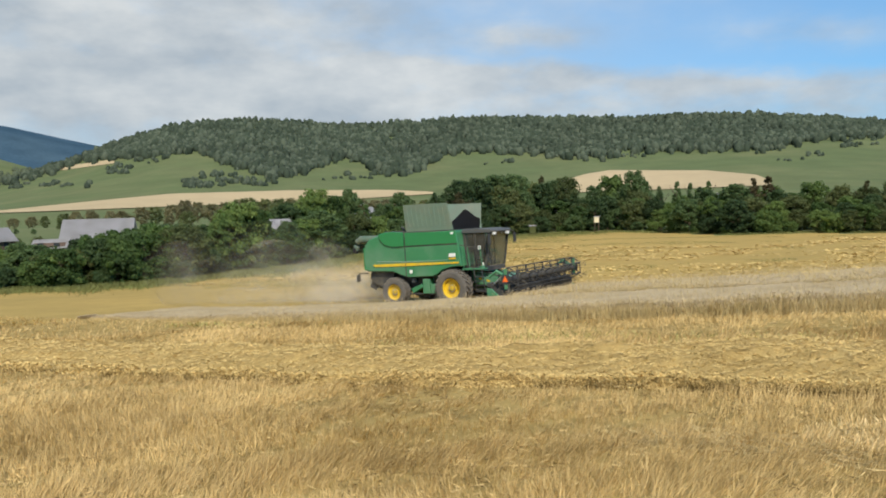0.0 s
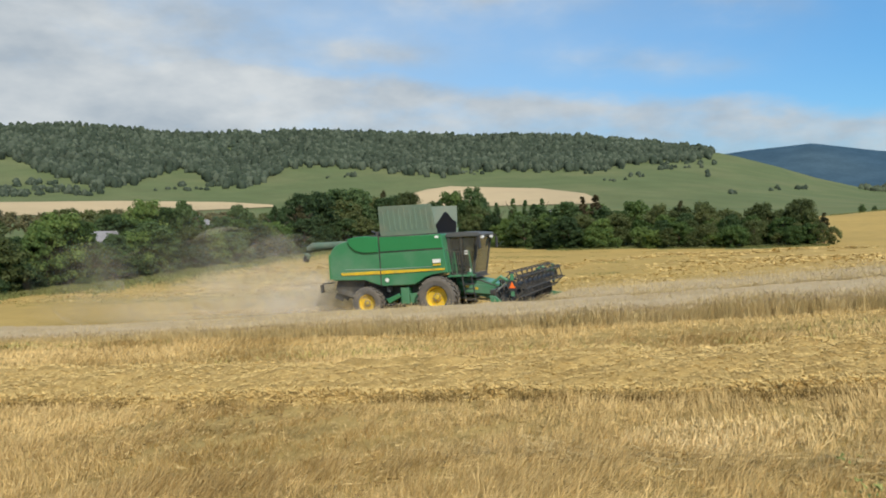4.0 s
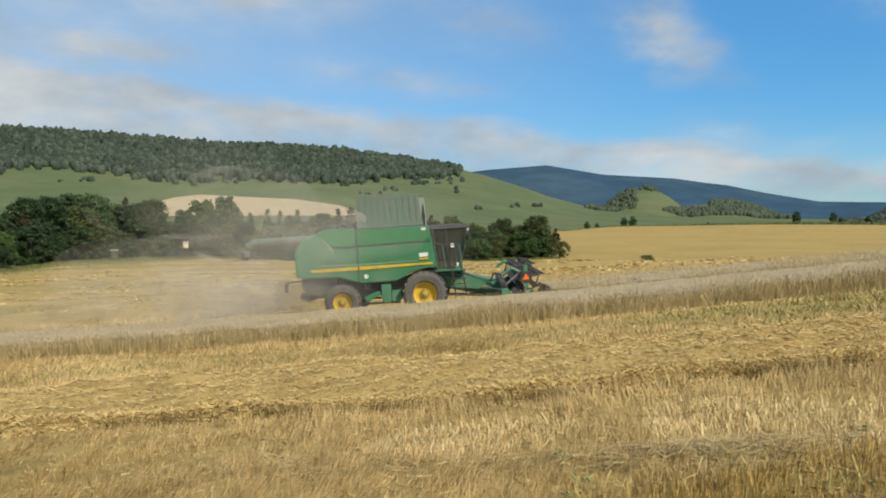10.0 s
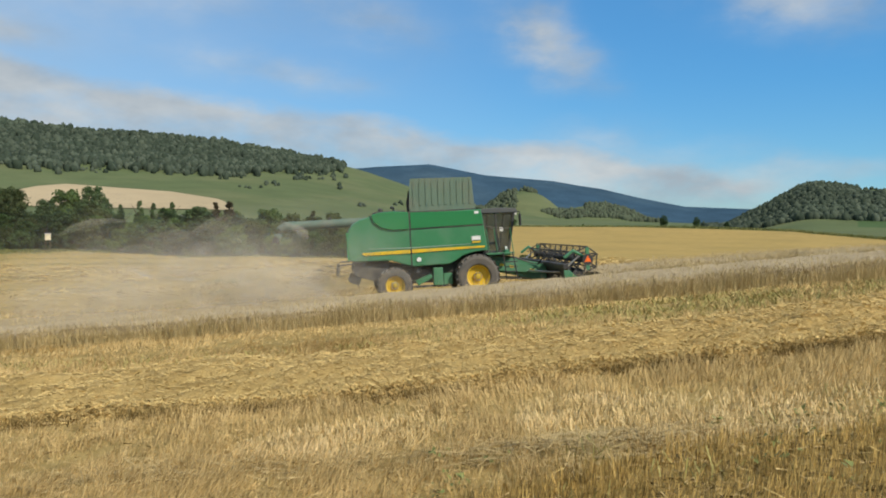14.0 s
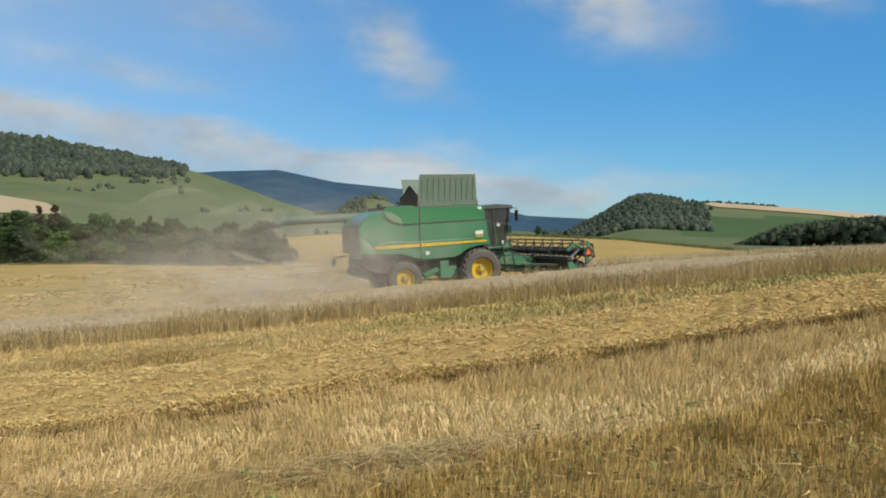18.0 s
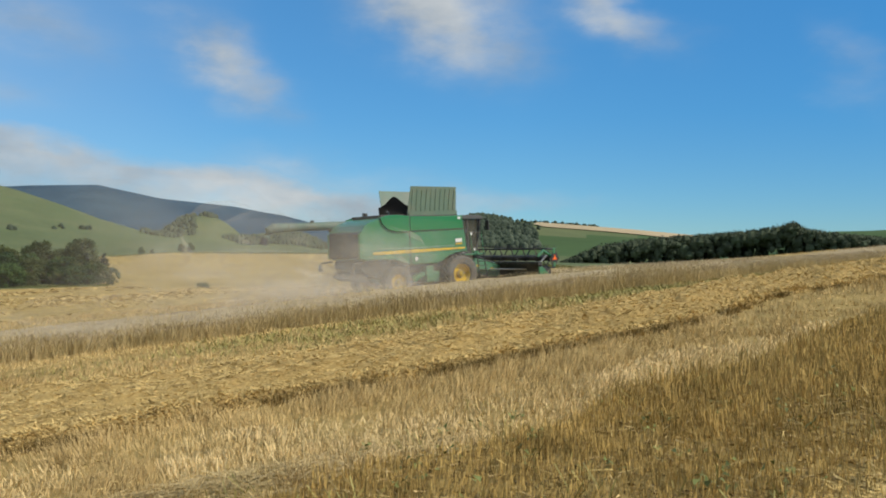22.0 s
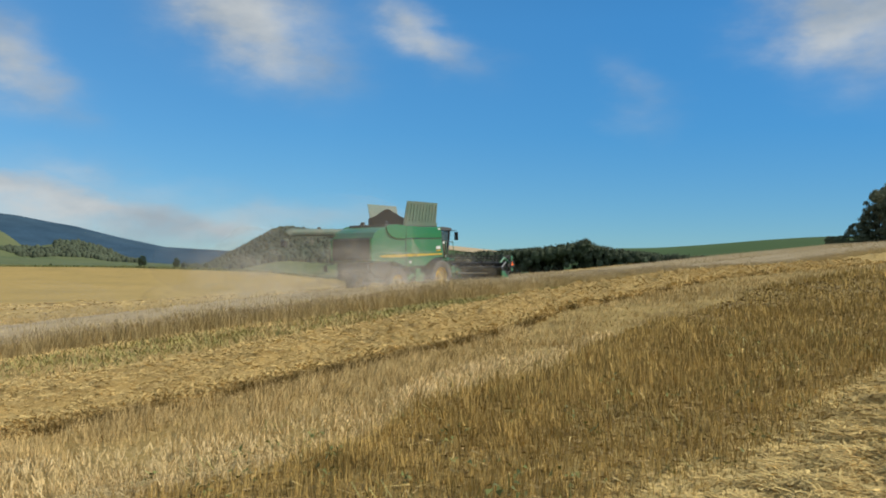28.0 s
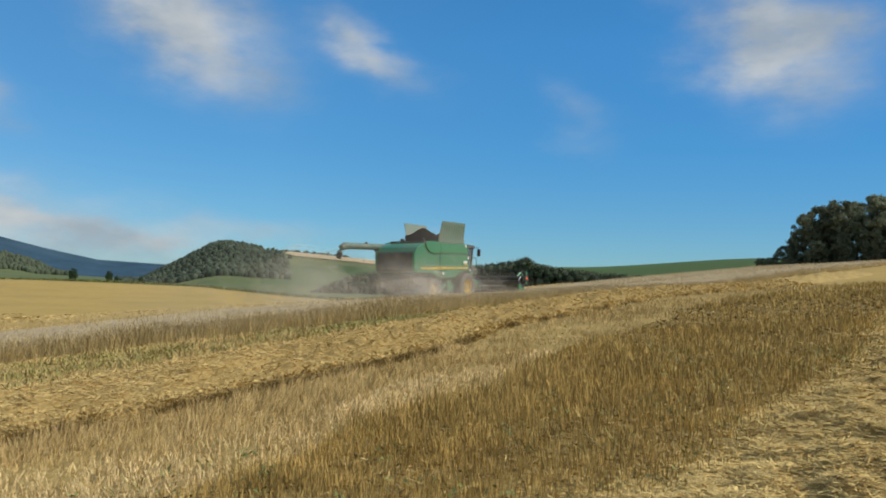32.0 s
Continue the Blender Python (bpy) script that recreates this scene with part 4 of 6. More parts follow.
def build_combine():
    # main body
    side = [(0.28, 3.79), (0.36, 3.2), (0.5, 2.12), (0.28, 2.13), (-0.15, 2.08), (-0.55, 1.97), (-0.85, 1.78), (-1.1, 1.68), (-2.5, 1.66), (-2.95, 1.76), (-3.6, 1.95), (-5.5, 1.98), (-5.68, 2.06), (-5.75, 2.5), (-5.75, 2.98), (-5.66, 3.25), (-5.44, 3.47), (-5.1, 3.61), (-4.65, 3.7), (-4.4, 3.76)]
    body = part("body", prism_bm(side, -1.5, 1.5, 0.06), M_PAINT, combine, "dusty green side panels")
    for y0, y1 in ((-1.53, -1.49), (1.49, 1.53)):
        part("upper_panel", prism_bm([(0.25, 3.75), (0.33, 3.2), (-2.56, 3.17), (-2.56, 3.80)], y0, y1, 0.01), M_PAINT_UP, combine, "bright clean green upper panel")
        part("rear_cowl", prism_bm([(-2.64, 3.82), (-2.64, 3.15), (-3.5, 3.15), (-4.05, 3.26), (-4.4, 3.5), (-4.52, 3.78), (-4.1, 3.86), (-3.4, 3.88)], y0 - (0.05 if y0 < 0 else -0.05), y1, 0.03), M_PAINT_UP, combine, "rounded bright green cowl")
        part("seam", prism_bm([(-2.57, 3.8), (-2.57, 1.67), (-2.62, 1.67), (-2.62, 3.8)], y0 + 0.012, y1 - 0.012), M_BLACK, combine)
        part("seam", prism_bm([(0.34, 3.19), (0.34, 3.155), (-2.6, 3.125), (-2.6, 3.16)], y0 + 0.01, y1 - 0.01), M_BLACK, combine)
        part("stripe", prism_bm([(0.36, 2.335), (0.36, 2.265), (-2.56, 2.20), (-2.56, 2.345)], y0, y1), M_YELLOW, combine, "yellow stripe")
        part("stripe", prism_bm([(-2.63, 2.345), (-2.63, 2.2), (-4.9, 2.2), (-5.05, 2.26), (-5.05, 2.31)], y0, y1), M_YELLOW, combine, "yellow stripe")
        part("pale_line", prism_bm([(-0.2, 2.42), (-2.56, 2.385), (-4.75, 2.44), (-4.75, 2.47), (-2.56, 2.43), (-0.2, 2.44)], y0 + 0.01, y1 - 0.01), M_PALELINE, combine, "pale line above the stripe")
        part("decal_plate", prism_bm([(0.2, 2.74), (0.2, 2.58), (-0.15, 2.57), (-0.15, 2.73)], y0 - 0.003, y1 + 0.003), M_WHITE, combine, "white plate with unreadable lettering")
        part("decal_bar", prism_bm([(0.2, 2.54), (0.2, 2.47), (-0.15, 2.46), (-0.15, 2.53)], y0 - 0.003, y1 + 0.003), M_YELLOW, combine)
        part("marker_lamp", prism_bm([(0.17, 3.72), (0.17, 3.62), (0.0, 3.62), (0.0, 3.72)], y0 - 0.01, y1 + 0.01, 0.01), M_WHITE, combine)
        disc = lathe_bm([(0.001, 0), (0.09, 0), (0.09, 0.02)], 16)
        disc.transform(Matrix.Translation((-2.3, y0 - 0.004 if y0 < 0 else y1 - 0.016, 1.93)))
        part("round_decal", disc, M_WHITE, combine)
    # wheel arch edge and shaded chassis
    part("chassis", prism_bm([(0.6, 2.05), (0.6, 1.1), (-0.6, 0.85), (-3.9, 0.85), (-4.3, 1.2), (-4.3, 1.92), (-2.9, 1.7), (-1.1, 1.66), (-0.5, 1.92)], -1.0, 1.0), M_BLACK, combine, "dark machinery under the body")
    part("straw_hood", prism_bm([(-3.7, 1.96), (-5.5, 1.97), (-5.62, 1.6), (-5.35, 1.25), (-4.6, 0.95), (-3.9, 1.05)], -1.25, 1.25, 0.04), M_BLACK, combine, "black straw chopper hood")
    for k in range(5):
        part("spreader_vane", box_bm(-5.75, -5.2, -1.1 + k * 0.55 - 0.02, -1.1 + k * 0.55 + 0.02, 0.85, 1.25, 0.0, (0, 25, 0)), M_BLACK, combine)
    part("rear_panel", prism_bm([(-5.70, 3.2), (-5.78, 3.1), (-5.84, 2.2), (-5.76, 2.05), (-5.66, 2.05)], -1.36, 1.36, 0.02), M_BLACK, combine, "black rear grille")
    for y in (-1.42, 1.42):
        part("rear_strip", box_bm(-5.80, -5.6, y - 0.07, y + 0.07, 2.05, 3.15, 0.02), M_PAINT_UP, combine)
        part("tail_arm", tube_bm([(-5.6, y, 1.9), (-6.2, y * 1.05, 1.88), (-6.3, y * 1.05, 1.8)], 0.03), M_BLACK, combine)
        part("tail_lamp", box_bm(-6.38, -6.24, y * 1.05 - 0.1, y * 1.05 + 0.1, 1.42, 1.82, 0.03), M_BLACK, combine, "dark tail lamp housing on an arm")
    # between the wheels
    for y in (-1, 1):
        part("side_box", box_bm(-1.74, -1.36, *sorted((y * 1.0, y * 1.42)), 0.62, 1.55, 0.03), M_PAINT, combine)
        part("fuel_box", box_bm(-1.34, -0.98, *sorted((y * 0.9, y * 1.35)), 0.62, 1.15, 0.03), M_PAINT, combine)
        part("slanted_cover", box_bm(-2.45, -1.75, *sorted((y * 1.05, y * 1.36)), 0.78, 1.02, 0.03, (0, -28, 0)), M_PAINT, combine)
        part("step_rail", tube_bm([(-2.55, y * 1.3, 0.6), (-1.0, y * 1.3, 0.58)], 0.045), M_BLACK, combine)
        part("filter_can", tube_bm([(-2.35, y * 1.2, 1.3), (-2.35, y * 1.2, 1.6)], 0.13, 12), M_GREY, combine)
        part("gearbox", box_bm(-0.45, 0.45, *sorted((y * 0.75, y * 1.05)), 0.6, 1.25, 0.06), M_PAINT, combine)
    part("front_axle", tube_bm([(0, -1.1, 0.9), (0, 1.1, 0.9)], 0.16, 10), M_PAINT, combine)
    part("rear_axle", tube_bm([(REAR_X, -1.1, 0.72), (REAR_X, 1.1, 0.72)], 0.11, 10), M_PAINT, combine)
    make_wheel(0, -1.42, 0.875, 0.72, "front_wheel", 22)
    make_wheel(0, 1.42, 0.875, 0.72, "front_wheel", 22)
    make_wheel(REAR_X, -1.38, 0.71, 0.5, "rear_wheel", 20)
    make_wheel(REAR_X, 1.38, 0.71, 0.5, "rear_wheel", 20)
    # raised sides of the grain tank, pressed sheet with ribs
    for sgn in (-1, 1):
        outline = [(-2.58, 3.8), (0.06, 3.8), (-0.06, 5.08), (-2.5, 5.12)] if sgn < 0 else [(-2.25, 3.8), (0.06, 3.8), (0.02, 5.05), (-2.25, 5.12)]
        ext = part("tank_side", prism_bm(outline, sgn * 1.32 - 0.015, sgn * 1.32 + 0.015, 0.0, sgn * 0.2), M_EXT, combine, "faded green ribbed tank side")
        part("tank_rail", prism_bm([(-2.52 if sgn < 0 else -2.22, 3.8), (0.08, 3.8), (0.08, 4.02), (-2.51 if sgn < 0 else -2.22, 4.0)], sgn * 1.36 - 0.02, sgn * 1.36 + 0.02, 0.0, sgn * 0.2), M_EXT, ext)
        for k in range(10 if sgn < 0 else 9):
            x = -2.36 + k * 0.25 + (0 if sgn < 0 else 0.25)
            part("rib", prism_bm([(x - 0.05, 4.06), (x + 0.05, 4.06), (x + 0.045, 4.95), (x - 0.045, 4.97)], sgn * 1.385 - 0.022, sgn * 1.385 + 0.022, 0.0, sgn * 0.2), M_EXT, ext)
    for x, lean in ((-2.42, -0.02), (0.0, 0.02)):
        bm = bmesh.new()
        rows = []
        for y, h in ((-1.36, 0.4), (-1.0, 0.55), (-0.6, 0.74), (-0.25, 0.92), (0.0, 0.96), (0.3, 0.86), (0.8, 0.62), (1.36, 0.5)):
            rows.append((bm.verts.new((x, y, 3.78)), bm.verts.new((x + lean * 1.5, y, 3.8 + h))))
        for a, b in zip(rows, rows[1:]):
            bm.faces.new((a[0], b[0], b[1], a[1]))
        bmesh.ops.solidify(bm, geom=bm.faces[:], thickness=0.03)
        part("tank_flap", bm, M_CLOTH, combine, "black tarpaulin tank flap")
    part("tank_rim", box_bm(-2.7, 0.1, -1.4, 1.4, 3.74, 3.84, 0.02), M_BLACK, combine)
    # engine deck behind the tank
    part("engine_deck", box_bm(-4.3, -2.75, -1.3, 1.3, 3.72, 3.9, 0.05), M_BLACK, combine)
    part("air_cleaner", tube_bm([(-3.9, 0.6, 3.85), (-3.9, 0.6, 4.02), (-3.9, 0.6, 4.06)], [0.14, 0.14, 0.1], 12), M_BLACK, combine)
    part("exhaust", tube_bm([(-3.3, -0.7, 3.85), (-3.3, -0.7, 4.02), (-3.45, -0.7, 4.06)], 0.06, 10), M_GREY, combine)
    # unloading auger folded back along the far side
    part("unloading_auger", tube_bm([(-1.6, 1.62, 3.4), (-2.4, 1.64, 3.56), (-4.4, 1.66, 3.55), (-7.4, 1.66, 3.54)], 0.19, 16), M_AUGER, combine, "faded green unloading auger tube")
    part("auger_elbow", tube_bm([(-7.35, 1.66, 3.54), (-7.75, 1.66, 3.53), (-7.98, 1.66, 3.41), (-8.1, 1.66, 3.18), (-8.18, 1.66, 2.98)], [0.2, 0.21, 0.2, 0.18, 0.16], 14), M_AUGER, combine, "faded green auger elbow")
    part("auger_spout", tube_bm([(-8.14, 1.66, 3.1), (-8.24, 1.66, 2.84)], [0.175, 0.15], 14), M_CLOTH, combine, "black rubber spout")
    part("auger_cradle", merged(box_bm(-5.0, -4.7, 1.3, 1.75, 3.27, 3.37, 0.02), box_bm(-4.9, -4.8, 1.5, 1.7, 3.0, 3.32, 0.0)), M_BLACK, combine)
    part("auger_lamp", box_bm(-5.9, -5.75, 1.6, 1.72, 3.72, 3.82, 0.02), M_BLACK, combine)
    # cab
    cab_floor = part("cab_floor", box_bm(0.42, 1.66, -0.92, 0.92, 1.86, 2.04, 0.04), M_BLACK, combine)
    for y0, y1 in ((-0.95, -0.93), (0.93, 0.95)):
        part("side_window", prism_bm([(0.48, 2.06), (1.58, 2.06), (1.9, 3.6), (0.4, 3.6)], y0, y1), M_GLASS, combine, "dark tinted cab window").visible_shadow = False
    part("windscreen", prism_bm([(1.58, 2.06), (1.61, 2.06), (1.93, 3.6), (1.90, 3.6)], -0.9, 0.9), M_GLASS, combine, "dark tinted windscreen").visible_shadow = False
    for y in (-0.94, 0.94):
        part("cab_pillar", prism_bm([(1.54, 2.02), (1.64, 2.02), (1.97, 3.62), (1.86, 3.62)], y - 0.035, y + 0.035), M_BLACK, combine)
        part("cab_pillar", prism_bm([(0.98, 2.02), (1.05, 2.02), (1.08, 3.62), (1.0, 3.62)], y - 0.03, y + 0.03), M_BLACK, combine)
        part("cab_pillar", prism_bm([(0.4, 2.02), (0.52, 2.02), (0.46, 3.62), (0.34, 3.62)], y - 0.035, y + 0.035), M_BLACK, combine)
    part("cab_back", box_bm(0.34, 0.42, -0.9, 0.9, 2.0, 3.62, 0.0), M_BLACK, combine)
    part("cab_roof", prism_bm([(0.3, 3.62), (2.02, 3.6), (2.1, 3.66), (2.0, 3.76), (1.2, 3.82), (0.4, 3.8), (0.3, 3.74)], -1.02, 1.02, 0.03), M_GREY, combine, "grey cab roof")
    part("roof_lamp", box_bm(1.98, 2.1, -0.8, -0.55, 3.5, 3.62, 0.02), M_WHITE, combine)
    part("roof_lamp", box_bm(1.98, 2.1, 0.55, 0.8, 3.5, 3.62, 0.02), M_WHITE, combine)
    part("operator_seat", merged(box_bm(0.6, 1.1, -0.28, 0.28, 2.3, 2.45, 0.05), box_bm(0.52, 0.66, -0.28, 0.28, 2.4, 3.1, 0.05)), M_BLACK, combine)
    part("steering_column", tube_bm([(1.4, 0, 2.05), (1.28, 0, 2.75)], 0.06), M_BLACK, combine)
    part("cab_sticker", prism_bm([(1.2, 2.86), (1.36, 2.86), (1.36, 3.02), (1.2, 3.02)], -0.962, -0.952), M_WHITE, combine, "white sticker with unreadable lettering")
    part("cab_sticker", prism_bm([(1.42, 2.12), (1.52, 2.12), (1.52, 2.24), (1.42, 2.24)], -0.985, -0.965), M_WHITE, combine)
    part("work_lamp", prism_bm([(1.3, 1.86), (1.62, 1.86), (1.55, 2.1), (1.34, 2.1)], -1.15, -0.9, 0.02), M_PAINT, combine)
    for y in (-1.3, 1.3):
        part("mirror_arm", tube_bm([(1.85, y * 0.75, 3.58), (2.1, y, 3.62), (2.12, y, 3.5)], 0.02), M_BLACK, combine)
        part("mirror", box_bm(2.07, 2.14, y - 0.12, y + 0.12, 3.06, 3.52, 0.03), M_BLACK, combine)
    # platform, rails and ladder beside the cab
    part("platform", box_bm(0.45, 1.75, -1.42, -0.96, 1.94, 2.0, 0.01), M_PAINT, combine)
    for x in (0.58, 0.95, 1.7):
        part("rail_post", tube_bm([(x, -1.4, 2.0), (x - 0.12, -1.4, 3.0)], 0.02), M_PAINT, combine)
    part("handrail", tube_bm([(0.42, -1.4, 3.1), (0.85, -1.4, 3.0), (1.58, -1.4, 2.95)], 0.02), M_BLACK, combine)
    for k in range(4):
        part("ladder_step", box_bm(1.2, 1.65, -1.55, -1.35, 0.7 + k * 0.3, 0.74 + k * 0.3, 0.0), M_BLACK, combine)
    for x in (1.2, 1.65):
        part("ladder_rail", tube_bm([(x, -1.45, 0.65), (x, -1.45, 2.0)], 0.025), M_BLACK, combine)
    # feeder house with its shields
    feeder = part("feeder_house", prism_bm([(0.55, 1.85), (0.75, 1.95), (3.05, 1.28), (3.05, 0.55), (2.5, 0.55), (0.55, 1.15)], -0.72, 0.72, 0.03), M_PAINT, combine)
    part("side_shield", prism_bm([(0.75, 1.72), (2.7, 1.22), (2.7, 0.8), (0.95, 1.08)], -0.92, -0.76, 0.02), M_PAINT, combine)
    for x, z in ((1.05, 1.52), (1.45, 1.36), (2.3, 1.08)):
        part("warning_sticker", prism_bm([(x, z), (x + 0.16, z - 0.03), (x + 0.16, z - 0.17), (x, z - 0.14)], -0.93, -0.925), M_YELLOW, feeder)
    part("lift_ram", tube_bm([(0.5, -0.6, 0.75), (2.4, -0.6, 0.6)], 0.06), M_STEEL, combine)
    part("hose", tube_bm([(0.9, -0.8, 1.9), (1.7, -0.95, 1.75), (2.5, -0.95, 1.35), (3.0, -1.2, 1.45), (3.2, -1.6, 1.4)], 0.035), M_BLACK, combine)
    part("hose", tube_bm([(2.6, -1.0, 1.3), (2.75, -1.4, 1.75), (3.0, -1.9, 1.7), (3.1, -2.3, 1.35)], 0.03), M_BLACK, combine)
    part("drive_shaft", tube_bm([(2.2, -0.85, 0.95), (3.1, -2.6, 0.9)], 0.05), M_STEEL, combine)
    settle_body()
    build_header()


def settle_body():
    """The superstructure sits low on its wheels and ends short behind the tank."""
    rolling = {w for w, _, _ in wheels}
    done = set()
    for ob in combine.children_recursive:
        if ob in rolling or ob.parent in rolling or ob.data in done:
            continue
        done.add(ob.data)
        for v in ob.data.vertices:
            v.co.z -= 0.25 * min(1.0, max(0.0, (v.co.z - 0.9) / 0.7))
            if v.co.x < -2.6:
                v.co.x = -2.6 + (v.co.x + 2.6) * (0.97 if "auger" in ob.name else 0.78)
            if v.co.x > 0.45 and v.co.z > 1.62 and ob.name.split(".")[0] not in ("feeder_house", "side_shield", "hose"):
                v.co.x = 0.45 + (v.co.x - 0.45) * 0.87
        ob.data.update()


HALF = 3.65
REEL_AT, REEL_R = Vector((3.85, 0, 1.38)), 0.5
reel_holder = []


def build_header():
    header = part("header", prism_bm([(2.95, 1.08), (3.07, 1.12), (3.12, 0.55), (3.5, 0.36), (4.25, 0.3), (4.25, 0.34), (3.52, 0.42), (3.2, 0.62), (3.16, 1.17), (2.95, 1.17)], -HALF, HALF), M_BLACK, combine, "wide dark cutting header")
    part("top_beam", box_bm(2.92, 3.12, -HALF, HALF, 1.12, 1.26, 0.03), M_BLACK, header)
    part("cutter_bar", box_bm(4.2, 4.34, -HALF, HALF, 0.29, 0.33, 0.0), M_STEEL, header)
    drum = [tube_bm([(3.55, -HALF + 0.05, 0.76), (3.55, HALF - 0.05, 0.76)], 0.2, 14)]
    for k in range(46):
        y = -HALF + 0.15 + k * (2 * HALF - 0.3) / 45
        f = lathe_bm([(0.2, -0.01), (0.31, 0.0), (0.2, 0.01)], 16)
        f.transform(Matrix.Translation((3.55, y, 0.76)) @ Matrix.Rotation(radians(18 if y < 0 else -18), 4, "Z"))
        drum.append(f)
    part("feed_auger", merged(*drum), M_BLACK, header, "dark feed auger")
    for sgn in (-1, 1):
        y = sgn * HALF
        a, b = sorted((y - sgn * 0.05, y + sgn * 0.05))
        part("end_shield", prism_bm([(2.92, 1.05), (3.15, 1.02), (3.5, 0.68), (4.3, 0.46), (4.6, 0.32), (4.3, 0.26), (3.2, 0.34), (2.95, 0.6)], a, b, 0.02), M_PAINT, header, "green end shield")
        part("divider", prism_bm([(4.1, 0.55), (4.4, 0.48), (4.75, 0.28), (4.7, 0.24), (4.3, 0.26)], a - 0.06, b + 0.06, 0.03), M_PAINT, header, "pointed green crop divider")
        part("reel_arm", tube_bm([(3.0, y - sgn * 0.12, 1.5), (3.35, y - sgn * 0.12, 1.75), (3.85, y - sgn * 0.12, 1.46)], [0.06, 0.07, 0.06]), M_PAINT, header)
        part("reel_ram", tube_bm([(3.05, y - sgn * 0.2, 1.1), (3.6, y - sgn * 0.14, 1.55)], 0.035), M_STEEL, header)
        disc = lathe_bm([(0.001, -0.012), (0.21, -0.012), (0.21, 0.012), (0.001, 0.012)], 24)
        disc.transform(Matrix.Translation((3.85, y + sgn * 0.09, 1.4)))
        sign = part("sign_plate", disc, M_BLACK, header, "round plate with orange warning triangle")
        tri = prism_bm([(3.72, 1.31), (3.98, 1.31), (3.85, 1.55)], y + sgn * 0.106 - 0.004, y + sgn * 0.106 + 0.004, 0.0)
        part("warning_triangle", tri, M_ORANGE, header, "orange reflective triangle")
        part("sign_post", box_bm(3.78, 3.92, *sorted((y + sgn * 0.04, y + sgn * 0.085)), 1.0, 1.85, 0.02), M_PAINT, header)
    hub = [tube_bm([(0, -HALF + 0.15, 0), (0, HALF - 0.15, 0)], 0.13, 14)]
    for k in range(9):
        y = -HALF + 0.2 + k * (2 * HALF - 0.4) / 8
        hub.append(lathe_bm([(0.13, y - 0.02), (0.155, y - 0.02), (0.155, y + 0.02), (0.13, y + 0.02)], 14))
        for q in range(6):
            spoke = box_bm(-0.028, 0.028, -0.012, 0.012, 0.1, REEL_R, 0.0)
            spoke.transform(Matrix.Translation((0, y, 0)) @ Matrix.Rotation(q * math.pi / 3, 4, "Y"))
            hub.append(spoke)
            if k in (0, 8):
                a, b = q * math.pi / 3, (q + 1) * math.pi / 3
                hub.append(tube_bm([(REEL_R * math.sin(a), y, REEL_R * math.cos(a)), (REEL_R * math.sin(b), y, REEL_R * math.cos(b))], 0.026, 6))
    reel = part("reel", merged(*hub), M_BLACK, combine, "black reel with tube, spiders and tine bats")
    reel.location = REEL_AT
    for q in range(6):
        a = q * math.pi / 3
        c = Vector((REEL_R * math.sin(a), 0, REEL_R * math.cos(a)))
        bat = [tube_bm([(c.x, -HALF + 0.15, c.z), (c.x, HALF - 0.15, c.z)], 0.026, 6)]
        tines = bmesh.new()
        for k in range(52):
            y = -HALF + 0.2 + k * 0.15
            bmesh.ops.create_cube(tines, size=1, matrix=Matrix.Translation((c.x * 0.98, y, c.z - 0.11)) @ Matrix.Diagonal((0.012, 0.012, 0.24, 1)))
        bat.append(tines)
        part("bat", merged(*bat), M_BLACK, reel)
    reel_holder.append(reel)


build_combine()

# ---- the village in the dip behind the hedge, and what stands along it ----
M_ROOF_GREY = material("weathered_grey_roof", color=(0.42, 0.41, 0.42), vary=0.15, scale=0.8, rough=0.8, stain=(0.33, 0.32, 0.31), stain_scale=0.4)
M_PLASTER = material("pale_plaster", color=(0.62, 0.60, 0.55), vary=0.1, scale=0.8, rough=0.9)
M_BARNWOOD = material("dark_barn_boards", color=(0.10, 0.065, 0.045), vary=0.3, scale=2.0, rough=0.9)
M_WINDOW = material("dark_window", color=(0.03, 0.035, 0.04), vary=0.1, rough=0.2)
M_BOXPAINT = material("yellowish_white_paint", color=(0.7, 0.62, 0.42), vary=0.1, scale=2, rough=0.7)


def house(az, r, length, depth, wall, roof, turn, wall_mat, roof_mat, label, base=None):
    root = tagged(new("house"), label, "house", "village houses")
    p = at_bearing(az, r)
    root.matrix_basis = pose(p.x, p.y, p.z if base is None else base, 0, 0, turn)
    a, b = length / 2, depth / 2
    w = prism_bm([(-b, -2), (b, -2), (b, wall), (0, wall + roof * 0.97), (-b, wall)], -a, a)
    w.transform(Matrix.Rotation(math.pi / 2, 4, "Z"))
    part("wall", w, wall_mat, root)
    for s in (-1, 1):
        slab = bmesh.new()
        q = [slab.verts.new(c) for c in ((-a - 0.4, s * (b + 0.5), wall - 0.35), (a + 0.4, s * (b + 0.5), wall - 0.35), (a + 0.4, 0, wall + roof), (-a - 0.4, 0, wall + roof))]
        f = slab.faces.new(q)
        bmesh.ops.solidify(slab, geom=[f], thickness=0.18)
        part("roof", slab, roof_mat, root)
        for k in range(max(2, int(length / 4))):
            x = -a + (k + 0.5) * length / max(2, int(length / 4))
            part("window", box_bm(x - 0.45, x + 0.45, s * b - 0.04, s * b + 0.04, 1.0, 2.2, 0.0), M_WINDOW, root)
    if wall_mat == M_PLASTER and length > 4.5:
        part("chimney", box_bm(a * 0.3 - 0.3, a * 0.3 + 0.3, -0.3, 0.3, wall + roof * 0.5, wall + roof + 0.8, 0.02), M_PLASTER, root)
    return root


def eye_z(r, e):
    return EYE + r * math.tan(radians(e))


